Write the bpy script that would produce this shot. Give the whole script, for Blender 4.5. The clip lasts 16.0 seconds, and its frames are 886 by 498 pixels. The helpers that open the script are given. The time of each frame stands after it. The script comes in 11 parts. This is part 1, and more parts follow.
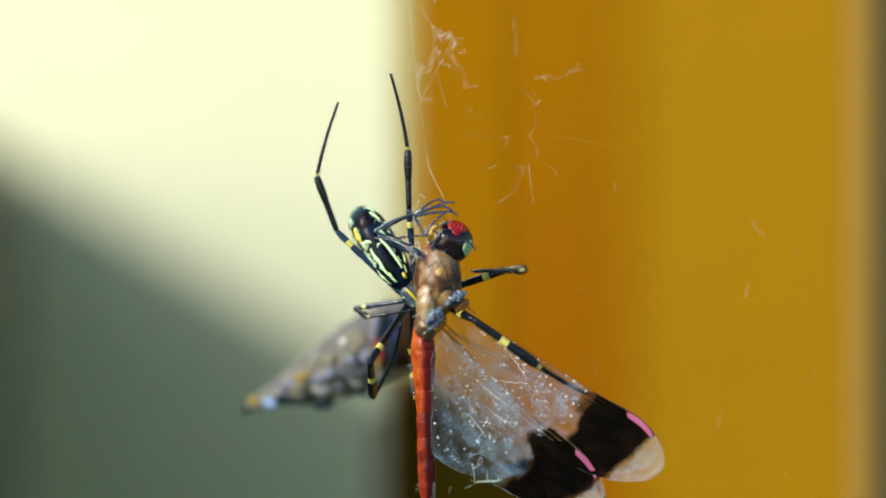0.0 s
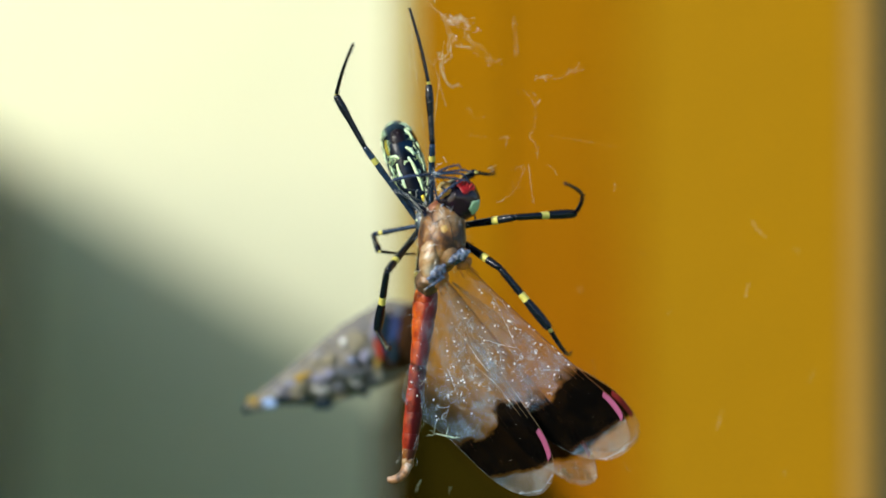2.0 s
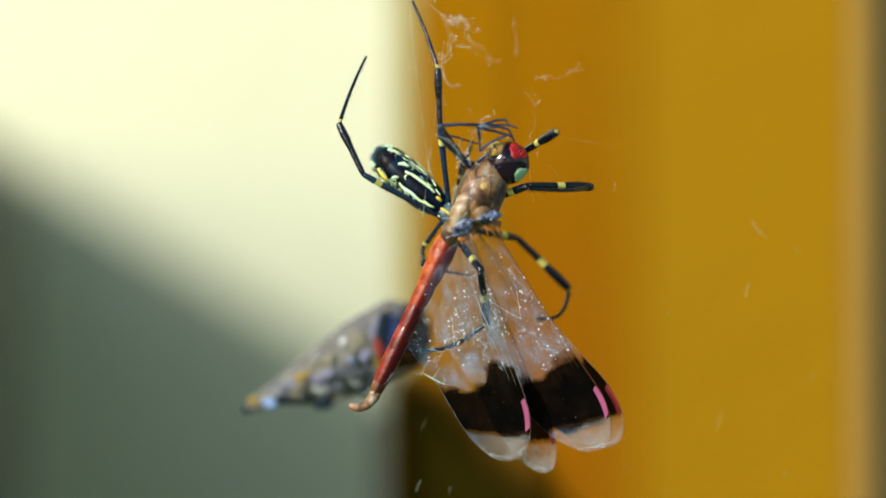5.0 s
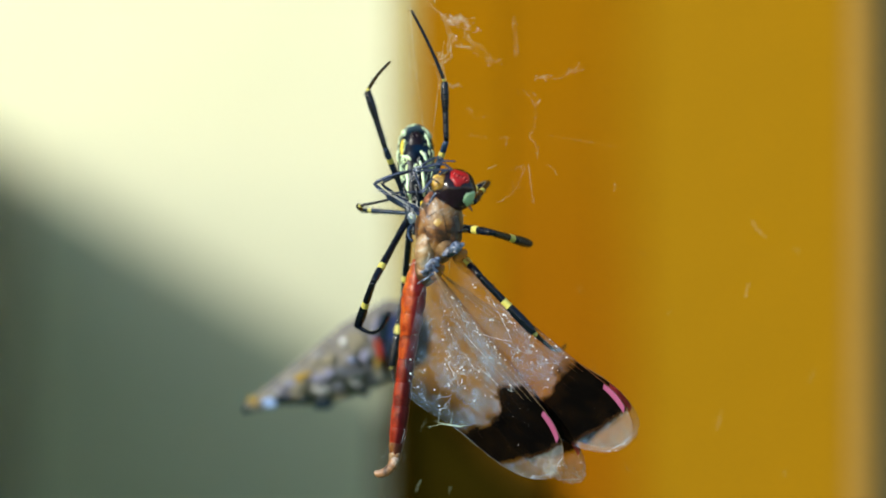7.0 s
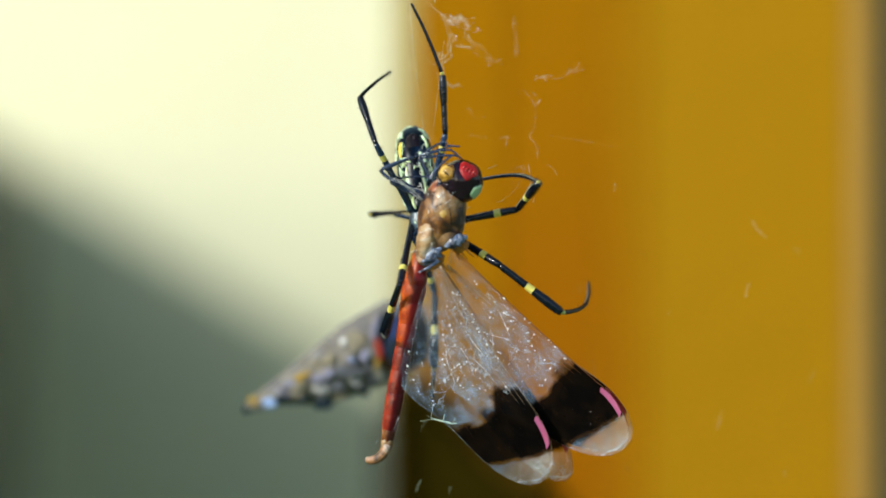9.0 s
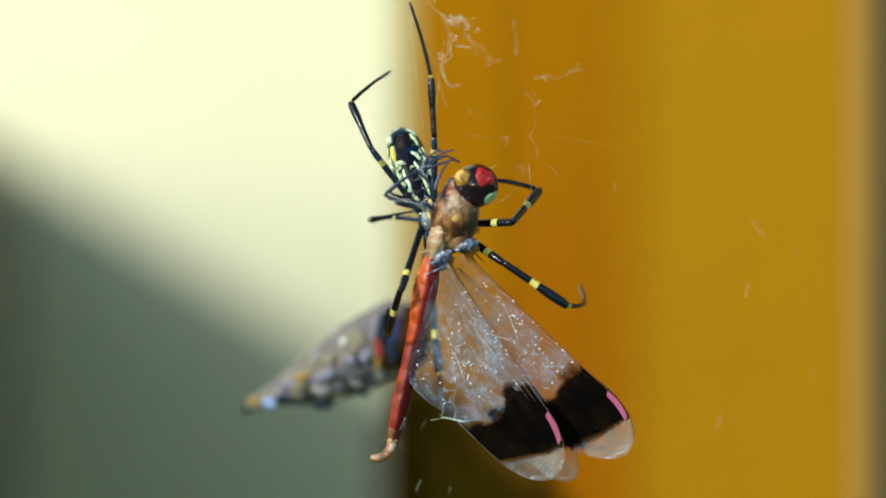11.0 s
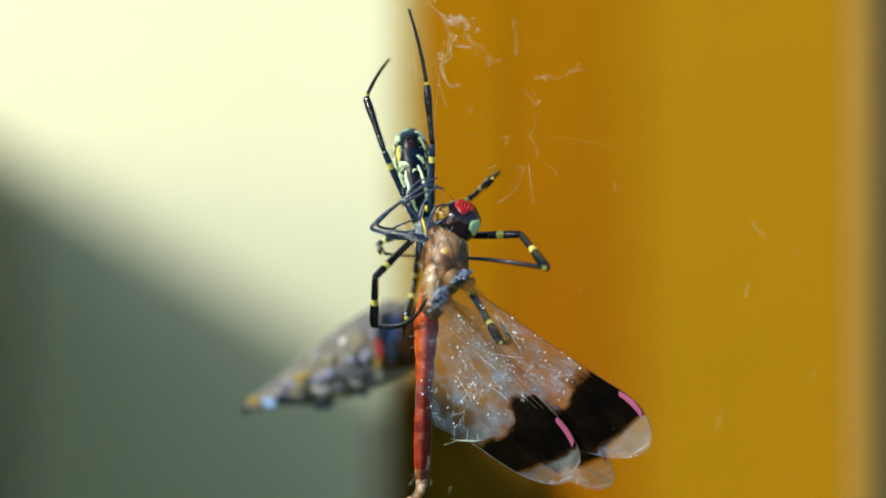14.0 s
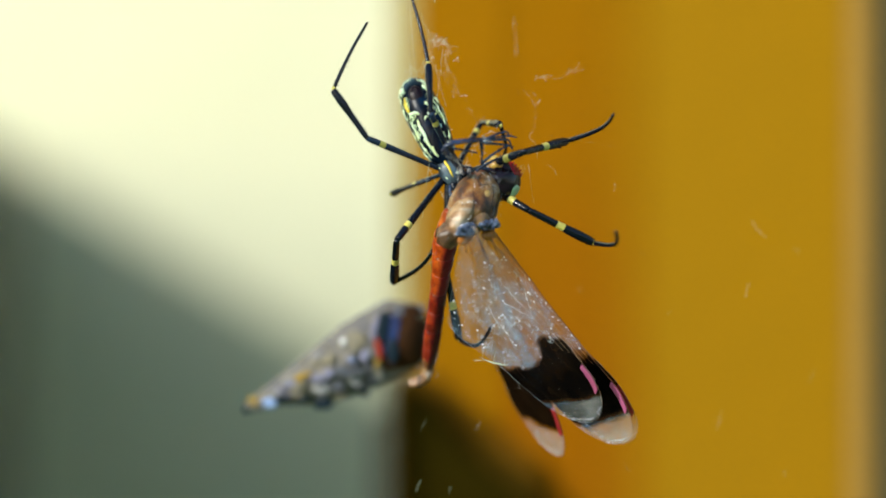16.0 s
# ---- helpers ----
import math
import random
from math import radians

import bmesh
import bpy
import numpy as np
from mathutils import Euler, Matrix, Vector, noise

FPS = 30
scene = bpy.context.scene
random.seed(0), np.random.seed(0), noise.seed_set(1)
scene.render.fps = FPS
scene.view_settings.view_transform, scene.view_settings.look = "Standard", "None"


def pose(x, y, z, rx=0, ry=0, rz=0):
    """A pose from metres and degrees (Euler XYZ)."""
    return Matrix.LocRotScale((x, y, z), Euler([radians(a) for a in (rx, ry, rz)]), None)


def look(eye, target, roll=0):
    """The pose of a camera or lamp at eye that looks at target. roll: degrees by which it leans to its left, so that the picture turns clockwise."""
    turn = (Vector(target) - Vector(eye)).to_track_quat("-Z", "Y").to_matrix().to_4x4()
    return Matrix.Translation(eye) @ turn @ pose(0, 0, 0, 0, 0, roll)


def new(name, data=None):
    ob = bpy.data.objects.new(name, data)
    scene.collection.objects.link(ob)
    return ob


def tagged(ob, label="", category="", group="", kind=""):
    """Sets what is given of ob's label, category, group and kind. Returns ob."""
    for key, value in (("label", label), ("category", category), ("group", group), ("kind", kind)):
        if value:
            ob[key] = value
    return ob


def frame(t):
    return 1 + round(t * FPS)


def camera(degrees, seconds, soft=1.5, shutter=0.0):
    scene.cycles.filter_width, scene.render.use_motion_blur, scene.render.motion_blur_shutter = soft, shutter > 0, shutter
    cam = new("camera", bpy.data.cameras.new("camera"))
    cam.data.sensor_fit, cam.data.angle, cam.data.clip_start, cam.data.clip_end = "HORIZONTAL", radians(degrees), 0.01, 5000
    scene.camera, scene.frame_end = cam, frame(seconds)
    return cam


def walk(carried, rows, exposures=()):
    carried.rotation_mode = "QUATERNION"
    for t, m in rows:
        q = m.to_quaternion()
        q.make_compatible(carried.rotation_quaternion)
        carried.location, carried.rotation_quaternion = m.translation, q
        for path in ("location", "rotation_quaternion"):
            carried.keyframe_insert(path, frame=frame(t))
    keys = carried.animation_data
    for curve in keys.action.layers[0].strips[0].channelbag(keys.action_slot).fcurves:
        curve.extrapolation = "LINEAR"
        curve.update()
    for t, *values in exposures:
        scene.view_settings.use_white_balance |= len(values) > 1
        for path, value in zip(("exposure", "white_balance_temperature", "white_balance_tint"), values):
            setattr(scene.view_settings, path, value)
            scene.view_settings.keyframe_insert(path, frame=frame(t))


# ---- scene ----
MM = 0.001
HEIGHT = 1.2          # the web hangs 1.2 m above the ground
EYE_DISTANCE = 0.2555

# ---- camera: a macro lens on a tripod ----
cam = camera(20, 16.0, soft=1.75)
walk(cam, [(0.0, look((0, -EYE_DISTANCE, HEIGHT), (0, 0, HEIGHT))), (16.0, look((0, -EYE_DISTANCE, HEIGHT), (0, 0, HEIGHT)))],
     exposures=[(0.0, 0.10, 6430, 5), (16.0, 0.10, 6430, 5)])
cam.data.dof.use_dof = True
cam.data.dof.focus_distance = EYE_DISTANCE + 0.0012
cam.data.dof.aperture_fstop = 7.8

# ---- light: low sun from the front left, blue sky ----
TO_SUN = Vector((-0.80, -0.74, 0.538)).normalized()
world = bpy.data.worlds.new("sky")
scene.world = world
world.use_nodes = True
sky = world.node_tree.nodes.new("ShaderNodeTexSky")
sky.sky_type = "NISHITA"
sky.sun_disc = False
sky.sun_elevation = math.asin(TO_SUN.z)
sky.sun_rotation = math.atan2(TO_SUN.x, TO_SUN.y)
back = world.node_tree.nodes["Background"]
back.inputs["Strength"].default_value = 0.198
world.node_tree.links.new(sky.outputs[0], back.inputs["Color"])
sun_data = bpy.data.lights.new("sun", "SUN")
sun_data.energy, sun_data.angle, sun_data.color = 4.02, radians(1.7), (1.0, 0.96, 0.88)
sun = new("sun", sun_data)
sun.matrix_world = look((-8, -7.4, 6.6), (0, 0, HEIGHT))


# ---- materials ----
def material(name, color, rough=0.5, metal=0.0, spots=None, scale=40.0, amount=0.5, bump=0.2, bump_scale=None, coat=0.0, transmission=0.0, gloss=0.5):
    """A surface with two scales of mottling between color and spots, and a fine relief."""
    m = bpy.data.materials.new(name)
    m.use_nodes = True
    n, l = m.node_tree.nodes, m.node_tree.links
    b = n["Principled BSDF"]
    co = n.new("ShaderNodeTexCoord")
    big, fine = n.new("ShaderNodeTexNoise"), n.new("ShaderNodeTexNoise")
    big.inputs["Scale"].default_value, fine.inputs["Scale"].default_value = scale, scale * 9
    big.inputs["Detail"].default_value = 3
    fine.inputs["Detail"].default_value = 2
    for t in (big, fine):
        l.new(co.outputs["Object"], t.inputs["Vector"])
    mix = n.new("ShaderNodeMix")
    mix.data_type = "FLOAT"
    mix.inputs[0].default_value = 0.4
    l.new(big.outputs["Fac"], mix.inputs[2])
    l.new(fine.outputs["Fac"], mix.inputs[3])
    ramp = n.new("ShaderNodeValToRGB")
    ramp.color_ramp.elements[0].position, ramp.color_ramp.elements[1].position = 0.5 - 0.25 * (1 - amount) - 0.05, 0.5 + 0.25 * (1 - amount) + 0.05
    ramp.color_ramp.elements[0].color = (*color, 1)
    ramp.color_ramp.elements[1].color = (*(spots or [c * 0.8 for c in color]), 1)
    l.new(mix.outputs[0], ramp.inputs[0])
    l.new(ramp.outputs[0], b.inputs["Base Color"])
    b.inputs["Roughness"].default_value, b.inputs["Metallic"].default_value = rough, metal
    b.inputs["Specular IOR Level"].default_value = gloss
    b.inputs["Coat Weight"].default_value, b.inputs["Transmission Weight"].default_value = coat, transmission
    if bump:
        bp = n.new("ShaderNodeBump")
        bp.inputs["Strength"].default_value = bump
        bp.inputs["Distance"].default_value = 0.3 / (bump_scale or scale * 9)
        if bump_scale:
            fine.inputs["Scale"].default_value = bump_scale
        l.new(fine.outputs["Fac"], bp.inputs["Height"])
        l.new(bp.outputs[0], b.inputs["Normal"])
    return m


CREAM = material("cream_render", (0.775, 0.768, 0.545), 0.85, spots=(0.745, 0.738, 0.515), scale=6, bump=0.3)


def graded_paint(name, upper, lower, around, over):
    """Paint yellower above, redder below, with a soft uneven border round a height."""
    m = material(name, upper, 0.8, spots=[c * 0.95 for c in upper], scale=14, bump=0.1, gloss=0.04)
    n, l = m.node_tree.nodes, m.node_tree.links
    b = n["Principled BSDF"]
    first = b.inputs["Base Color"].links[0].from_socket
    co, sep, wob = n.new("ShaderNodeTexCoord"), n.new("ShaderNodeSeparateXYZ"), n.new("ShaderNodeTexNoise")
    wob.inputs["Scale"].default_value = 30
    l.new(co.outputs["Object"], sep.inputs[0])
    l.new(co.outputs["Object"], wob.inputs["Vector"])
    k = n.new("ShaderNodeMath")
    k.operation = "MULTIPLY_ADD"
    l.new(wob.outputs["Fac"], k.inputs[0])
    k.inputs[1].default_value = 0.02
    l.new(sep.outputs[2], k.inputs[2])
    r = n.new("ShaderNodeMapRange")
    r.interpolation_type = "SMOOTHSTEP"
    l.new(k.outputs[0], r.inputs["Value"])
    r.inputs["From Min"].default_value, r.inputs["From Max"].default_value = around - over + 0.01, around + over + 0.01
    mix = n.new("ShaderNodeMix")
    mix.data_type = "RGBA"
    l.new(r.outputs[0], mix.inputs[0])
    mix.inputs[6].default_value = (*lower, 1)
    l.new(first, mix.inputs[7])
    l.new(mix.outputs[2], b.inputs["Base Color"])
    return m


OCHRE = graded_paint("ochre_paint", (0.276, 0.1130, 0.0004), (0.262, 0.0905, 0.0004), HEIGHT + 0.010, 0.030)
GOLDEN = material("golden_paint", (0.310, 0.1535, 0.0033), 0.8, spots=(0.294, 0.1480, 0.0033), scale=14, bump=0.1, gloss=0.04)
AMBER = material("amber_paint", (0.284, 0.118, 0.0005), 0.8, spots=(0.272, 0.113, 0.0006), scale=14, bump=0.1, gloss=0.04)
MIDDLE = graded_paint("golden_ochre_paint", (0.284, 0.1210, 0.0010), (0.270, 0.1000, 0.0010), HEIGHT + 0.005, 0.030)
MIDDLE_PALE = graded_paint("pale_golden_ochre_paint", (0.292, 0.1360, 0.0020), (0.286, 0.1250, 0.0020), HEIGHT + 0.002, 0.030)
SHADE_DARK = material("shade_dark_brown", (0.055, 0.030, 0.002), 0.8, spots=(0.045, 0.025, 0.002), scale=14, bump=0.1, gloss=0.02)
# colour of a dark board added for the shadow right of the post
SHADE_GAP = material("shade_gap_olive_brown", (0.13, 0.105, 0.050), 0.8, spots=(0.115, 0.094, 0.045), scale=14, bump=0.1, gloss=0.04)
PALE_EDGE = material("pale_edge_paint", (0.31, 0.178, 0.034), 0.7, spots=(0.29, 0.166, 0.031), scale=20, bump=0.1, gloss=0.15)
# khaki and tan put the sunlit left corner's soft gradient into colour
KHAKI = material("corner_gradient_khaki", (0.50, 0.46, 0.28), 0.8, spots=(0.475, 0.435, 0.26), scale=14, bump=0.1, gloss=0.04)
TAN = material("corner_gradient_tan", (0.37, 0.28, 0.085), 0.8, spots=(0.35, 0.26, 0.075), scale=14, bump=0.1, gloss=0.04)
# tones of the blocks that stand in for shade low on the post
SHADE_OLIVE = material("shade_olive_grey", (0.26, 0.265, 0.19), 0.85, spots=(0.23, 0.235, 0.17), scale=14, bump=0.1, gloss=0.04)
SHADE_BROWN = material("shade_brown", (0.14, 0.062, 0.003), 0.8, spots=(0.125, 0.056, 0.003), scale=14, bump=0.1, gloss=0.04)
SHADE_CORE = material("shade_black_brown", (0.019, 0.0135, 0.0012), 0.9, spots=(0.024, 0.017, 0.0015), scale=20, bump=0.2, gloss=0.0)
DARK_WOOD = material("dark_weathered_wood", (0.06, 0.065, 0.04), 0.8, spots=(0.04, 0.045, 0.03), scale=20)
# unseen ground; its green is chosen for the light it bounces up
BOUNCE_GROUND = material("green_bounce_ground", (0.077, 0.172, 0.050), 0.95, spots=(0.060, 0.122, 0.038), scale=3)


# ---- mesh helpers ----
def mesh_of(name, bm, mat, smooth=True):
    me = bpy.data.meshes.new(name)
    bm.normal_update()
    bm.to_mesh(me)
    bm.free()
    for p in me.polygons:
        p.use_smooth = smooth
    for mm in (mat if isinstance(mat, (list, tuple)) else [mat]):
        me.materials.append(mm)
    return me


def part(name, bm, mat, parent=None, label="", smooth=True):
    ob = new(name, mesh_of(name, bm, mat, smooth))
    if parent:
        ob.parent = parent
    return tagged(ob, label)


def box(bm, x0, x1, y0, y1, z0, z1, bevel=0.0):
    r = bmesh.ops.create_cube(bm, size=1)
    bmesh.ops.transform(bm, matrix=Matrix.Translation(((x0 + x1) / 2, (y0 + y1) / 2, (z0 + z1) / 2)) @ Matrix.Diagonal((x1 - x0, y1 - y0, z1 - z0, 1)), verts=r["verts"])
    if bevel:
        es = list({e for v in r["verts"] for e in v.link_edges})
        bmesh.ops.bevel(bm, geom=es, offset=bevel, segments=3, affect="EDGES")
    return bm


# ---- the setting: rendered wall, painted post, side panel, ground ----
def setting():
    bm = bmesh.new()
    bmesh.ops.create_grid(bm, x_segments=2, y_segments=2, size=400)
    tagged(part("ground", bm, BOUNCE_GROUND), "unseen ground under the web, green for its bounced light", "ground", kind="structure")
    wall = tagged(part("wall_north", box(bmesh.new(), -4, 4, 0.90, 1.10, 0, 3.0), CREAM), "cream rendered house wall in low sunlight", "wall", kind="structure")
    post = tagged(new("painted_post"), "ochre painted wooden post standing before the wall", "post", kind="structure")
    # the post is built from flat upright boards, each in its own tone
    for name, x0, x1, y, turn, mat in (("edge_strip", -8.4, -5.6, 112.0, 0, KHAKI), ("edge_strip", -5.6, -3.2, 111.0, 0, TAN), ("board", -3.2, 9.2, 110.0, 0, AMBER), ("board", 9.2, 22.2, 110.2, 0, OCHRE), ("board", 22.2, 26.4, 110.1, 0, MIDDLE), ("board", 26.4, 30.6, 110.0, 0, MIDDLE_PALE), ("board", 30.6, 58.8, 109.9, 0, GOLDEN), ("edge_strip", 58.8, 62.6, 109.4, 0, PALE_EDGE), ("shade_gap_board", 62.6, 190.0, 112.0, 0, SHADE_GAP)):
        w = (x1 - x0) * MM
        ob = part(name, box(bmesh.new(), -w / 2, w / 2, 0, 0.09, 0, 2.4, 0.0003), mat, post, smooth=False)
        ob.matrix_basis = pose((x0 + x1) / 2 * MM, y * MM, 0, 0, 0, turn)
    # dark wedges added as shade on the post's lower left, one before another
    for y, shift, mat in ((106.5, 0.0, SHADE_BROWN), (102.5, -3.2, SHADE_DARK), (98.5, -6.4, SHADE_CORE)):
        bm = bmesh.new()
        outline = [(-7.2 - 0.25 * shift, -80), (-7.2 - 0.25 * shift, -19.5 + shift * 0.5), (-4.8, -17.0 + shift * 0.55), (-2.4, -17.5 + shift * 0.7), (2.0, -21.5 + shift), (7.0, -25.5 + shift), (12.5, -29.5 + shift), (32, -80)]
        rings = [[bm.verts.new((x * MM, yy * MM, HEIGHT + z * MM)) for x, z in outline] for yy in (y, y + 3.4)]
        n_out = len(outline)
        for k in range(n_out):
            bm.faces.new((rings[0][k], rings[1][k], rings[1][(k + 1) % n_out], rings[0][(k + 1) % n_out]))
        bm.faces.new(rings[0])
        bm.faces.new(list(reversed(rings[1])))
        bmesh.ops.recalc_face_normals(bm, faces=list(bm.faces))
        part("shade_block", bm, mat, post, "dark brown sloping block added as shade", smooth=False)
    # one more added block softens the left border of that painted shade
    part("shade_block", box(bmesh.new(), -0.0108, -0.0072, 0.1085, 0.1115, 0, HEIGHT - 0.0245), SHADE_OLIVE, post, "olive-grey block added as shade", smooth=False)
    # side panel whose nearly level top throws the slanting shade on wall and post
    bm = bmesh.new()
    n = Vector((-0.98, -0.16, 0)) * 0.03
    top = [(Vector((-0.1965, 0.898, 0)), 0.042), (Vector((-0.1869, 0.80, 0)), 0.043), (Vector((-0.0765, 0.03, 0)), 0.031)]
    cols = []
    for p, h in top:
        z = Vector((0, 0, HEIGHT + h))
        cols.append([bm.verts.new(q) for q in (p, p + z, p + n + z, p + n)])
    for c0, c1 in zip(cols, cols[1:]):
        for k in range(4):
            bm.faces.new((c0[k], c1[k], c1[(k + 1) % 4], c0[(k + 1) % 4]))
    bm.faces.new(list(reversed(cols[0])))
    bm.faces.new(cols[-1])
    bmesh.ops.recalc_face_normals(bm, faces=list(bm.faces))
    tagged(part("side_panel", bm, DARK_WOOD, smooth=False), "dark weathered wooden panel standing against the wall", "panel", kind="structure")


setting()


# ---- materials of the animals and the silk ----
def two_tone(name, build):
    m = bpy.data.materials.new(name)
    m.use_nodes = True
    build(m.node_tree.nodes, m.node_tree.links, m.node_tree.nodes["Principled BSDF"])
    return m


def math_node(n, l, op, a, b=None):
    k = n.new("ShaderNodeMath")
    k.operation = op
    for i, v in enumerate((a, b)):
        if v is None:
            continue
        if isinstance(v, (int, float)):
            k.inputs[i].default_value = v
        else:
            l.new(v, k.inputs[i])
    return k.outputs[0]


def wing_membrane(length, band_start, band_end, slope, tip_haze=0.10):
    """Silvery see-through membrane, reflected sky painted into its film, with a ragged black-brown cross band and a
    hazy tip; lengths in millimetres, slope tilts the band's inner edge.
    """
    def build(n, l, b):
        def noise_of(scale, detail, rough=0.5):
            k = n.new("ShaderNodeTexNoise")
            k.inputs["Scale"].default_value, k.inputs["Detail"].default_value, k.inputs["Roughness"].default_value = scale, detail, rough
            l.new(co.outputs["Object"], k.inputs["Vector"])
            return k.outputs["Fac"]

        def ramp(v, lo, hi, a=0.0, c=1.0):
            k = n.new("ShaderNodeMapRange")
            l.new(v, k.inputs["Value"])
            for slot, value in (("From Min", lo), ("From Max", hi), ("To Min", a), ("To Max", c)):
                k.inputs[slot].default_value = value
            return k.outputs[0]

        def blend(fac, a, c):
            k = n.new("ShaderNodeMix")
            k.data_type = "RGBA"
            l.new(fac, k.inputs[0])
            for slot, v in ((6, a), (7, c)):
                if isinstance(v, tuple):
                    k.inputs[slot].default_value = (*v, 1)
                else:
                    l.new(v, k.inputs[slot])
            return k.outputs[2]
        co = n.new("ShaderNodeTexCoord")
        sep = n.new("ShaderNodeSeparateXYZ")
        l.new(co.outputs["Object"], sep.inputs[0])
        along = math_node(n, l, "MULTIPLY", sep.outputs[0], 1 / MM)
        across = math_node(n, l, "MULTIPLY", sep.outputs[1], 1 / MM)
        steps = n.new("ShaderNodeTexVoronoi")   # whole wing cells darken or stay clear
        steps.inputs["Scale"].default_value = 560
        l.new(co.outputs["Object"], steps.inputs["Vector"])
        cell = n.new("ShaderNodeSeparateColor")
        l.new(steps.outputs["Color"], cell.inputs[0])
        lumps = math_node(n, l, "MULTIPLY", math_node(n, l, "SUBTRACT", noise_of(230, 2), 0.5), 6.0)
        jags = math_node(n, l, "MULTIPLY", math_node(n, l, "SUBTRACT", cell.outputs[0], 0.5), 0.75)
        fuzz = math_node(n, l, "MULTIPLY", math_node(n, l, "SUBTRACT", noise_of(2600, 2), 0.5), 0.7)
        edge = math_node(n, l, "ADD", math_node(n, l, "ADD", lumps, jags), fuzz)
        inner = math_node(n, l, "ADD", math_node(n, l, "ADD", along, edge), math_node(n, l, "MULTIPLY", across, slope))
        outer = math_node(n, l, "ADD", math_node(n, l, "ADD", along, math_node(n, l, "MULTIPLY", across, -0.26)), math_node(n, l, "ADD", math_node(n, l, "MULTIPLY", lumps, 0.35), math_node(n, l, "MULTIPLY", fuzz, 0.8)))
        band = math_node(n, l, "MULTIPLY", ramp(inner, band_start - 0.2, band_start + 0.8), ramp(outer, band_end + 0.9, band_end + 0.2))
        drawn = n.new("ShaderNodeMapping")   # the film is streaked along the veins
        drawn.inputs["Scale"].default_value = (0.6, 1.0, 1.0)
        l.new(co.outputs["Object"], drawn.inputs[0])
        streak = n.new("ShaderNodeTexNoise")
        streak.inputs["Scale"].default_value, streak.inputs["Detail"].default_value, streak.inputs["Roughness"].default_value = 640, 4, 0.6
        l.new(drawn.outputs[0], streak.inputs["Vector"])
        haze = streak.outputs["Fac"]
        black = blend(ramp(haze, 0.45, 0.72), (0.0016, 0.0012, 0.0010), (0.0075, 0.0042, 0.0020))
        dark = blend(ramp(band, 0.35, 0.95), (0.045, 0.017, 0.003), black)
        fine = noise_of(3200, 3, 0.6)
        # blue film tone stands in for sky mirrored on the wing
        grey = blend(ramp(haze, 0.42, 0.64), (0.08, 0.145, 0.22), (0.25, 0.385, 0.57))
        pale_tip = blend(ramp(along, band_end - 0.3, band_end + 0.5), grey, (0.36, 0.37, 0.38))
        l.new(blend(ramp(band, 0.02, 0.35), pale_tip, dark), b.inputs["Base Color"])
        film = math_node(n, l, "MULTIPLY", math_node(n, l, "MULTIPLY", ramp(haze, 0.40, 0.68, 0.08, 0.36), ramp(along, 2.0, 11.0, 0.45, 1.0)), ramp(fine, 0.3, 0.7, 0.7, 1.3))
        tip = ramp(along, band_end - 0.3, band_end + 0.5, 0.0, tip_haze)
        clear = math_node(n, l, "ADD", film, tip)
        solid = n.new("ShaderNodeMix")
        solid.data_type = "FLOAT"
        l.new(band, solid.inputs[0])
        l.new(clear, solid.inputs[2])
        solid.inputs[3].default_value = 0.985
        l.new(solid.outputs[0], b.inputs["Alpha"])
        cells = n.new("ShaderNodeTexVoronoi")
        cells.feature = "DISTANCE_TO_EDGE"
        cells.inputs["Scale"].default_value = 1500
        l.new(co.outputs["Object"], cells.inputs["Vector"])
        bp = n.new("ShaderNodeBump")
        l.new(ramp(band, 0.0, 0.5, 0.7, 0.12), bp.inputs["Strength"])
        bp.inputs["Distance"].default_value = 0.0002
        l.new(math_node(n, l, "ADD", cells.outputs["Distance"], fine), bp.inputs["Height"])
        l.new(bp.outputs[0], b.inputs["Normal"])
        l.new(math_node(n, l, "ADD", 0.22, math_node(n, l, "MULTIPLY", band, 0.45)), b.inputs["Roughness"])
        l.new(math_node(n, l, "SUBTRACT", 0.5, math_node(n, l, "MULTIPLY", band, 0.48)), b.inputs["Specular IOR Level"])
    return two_tone("wing_membrane", build)


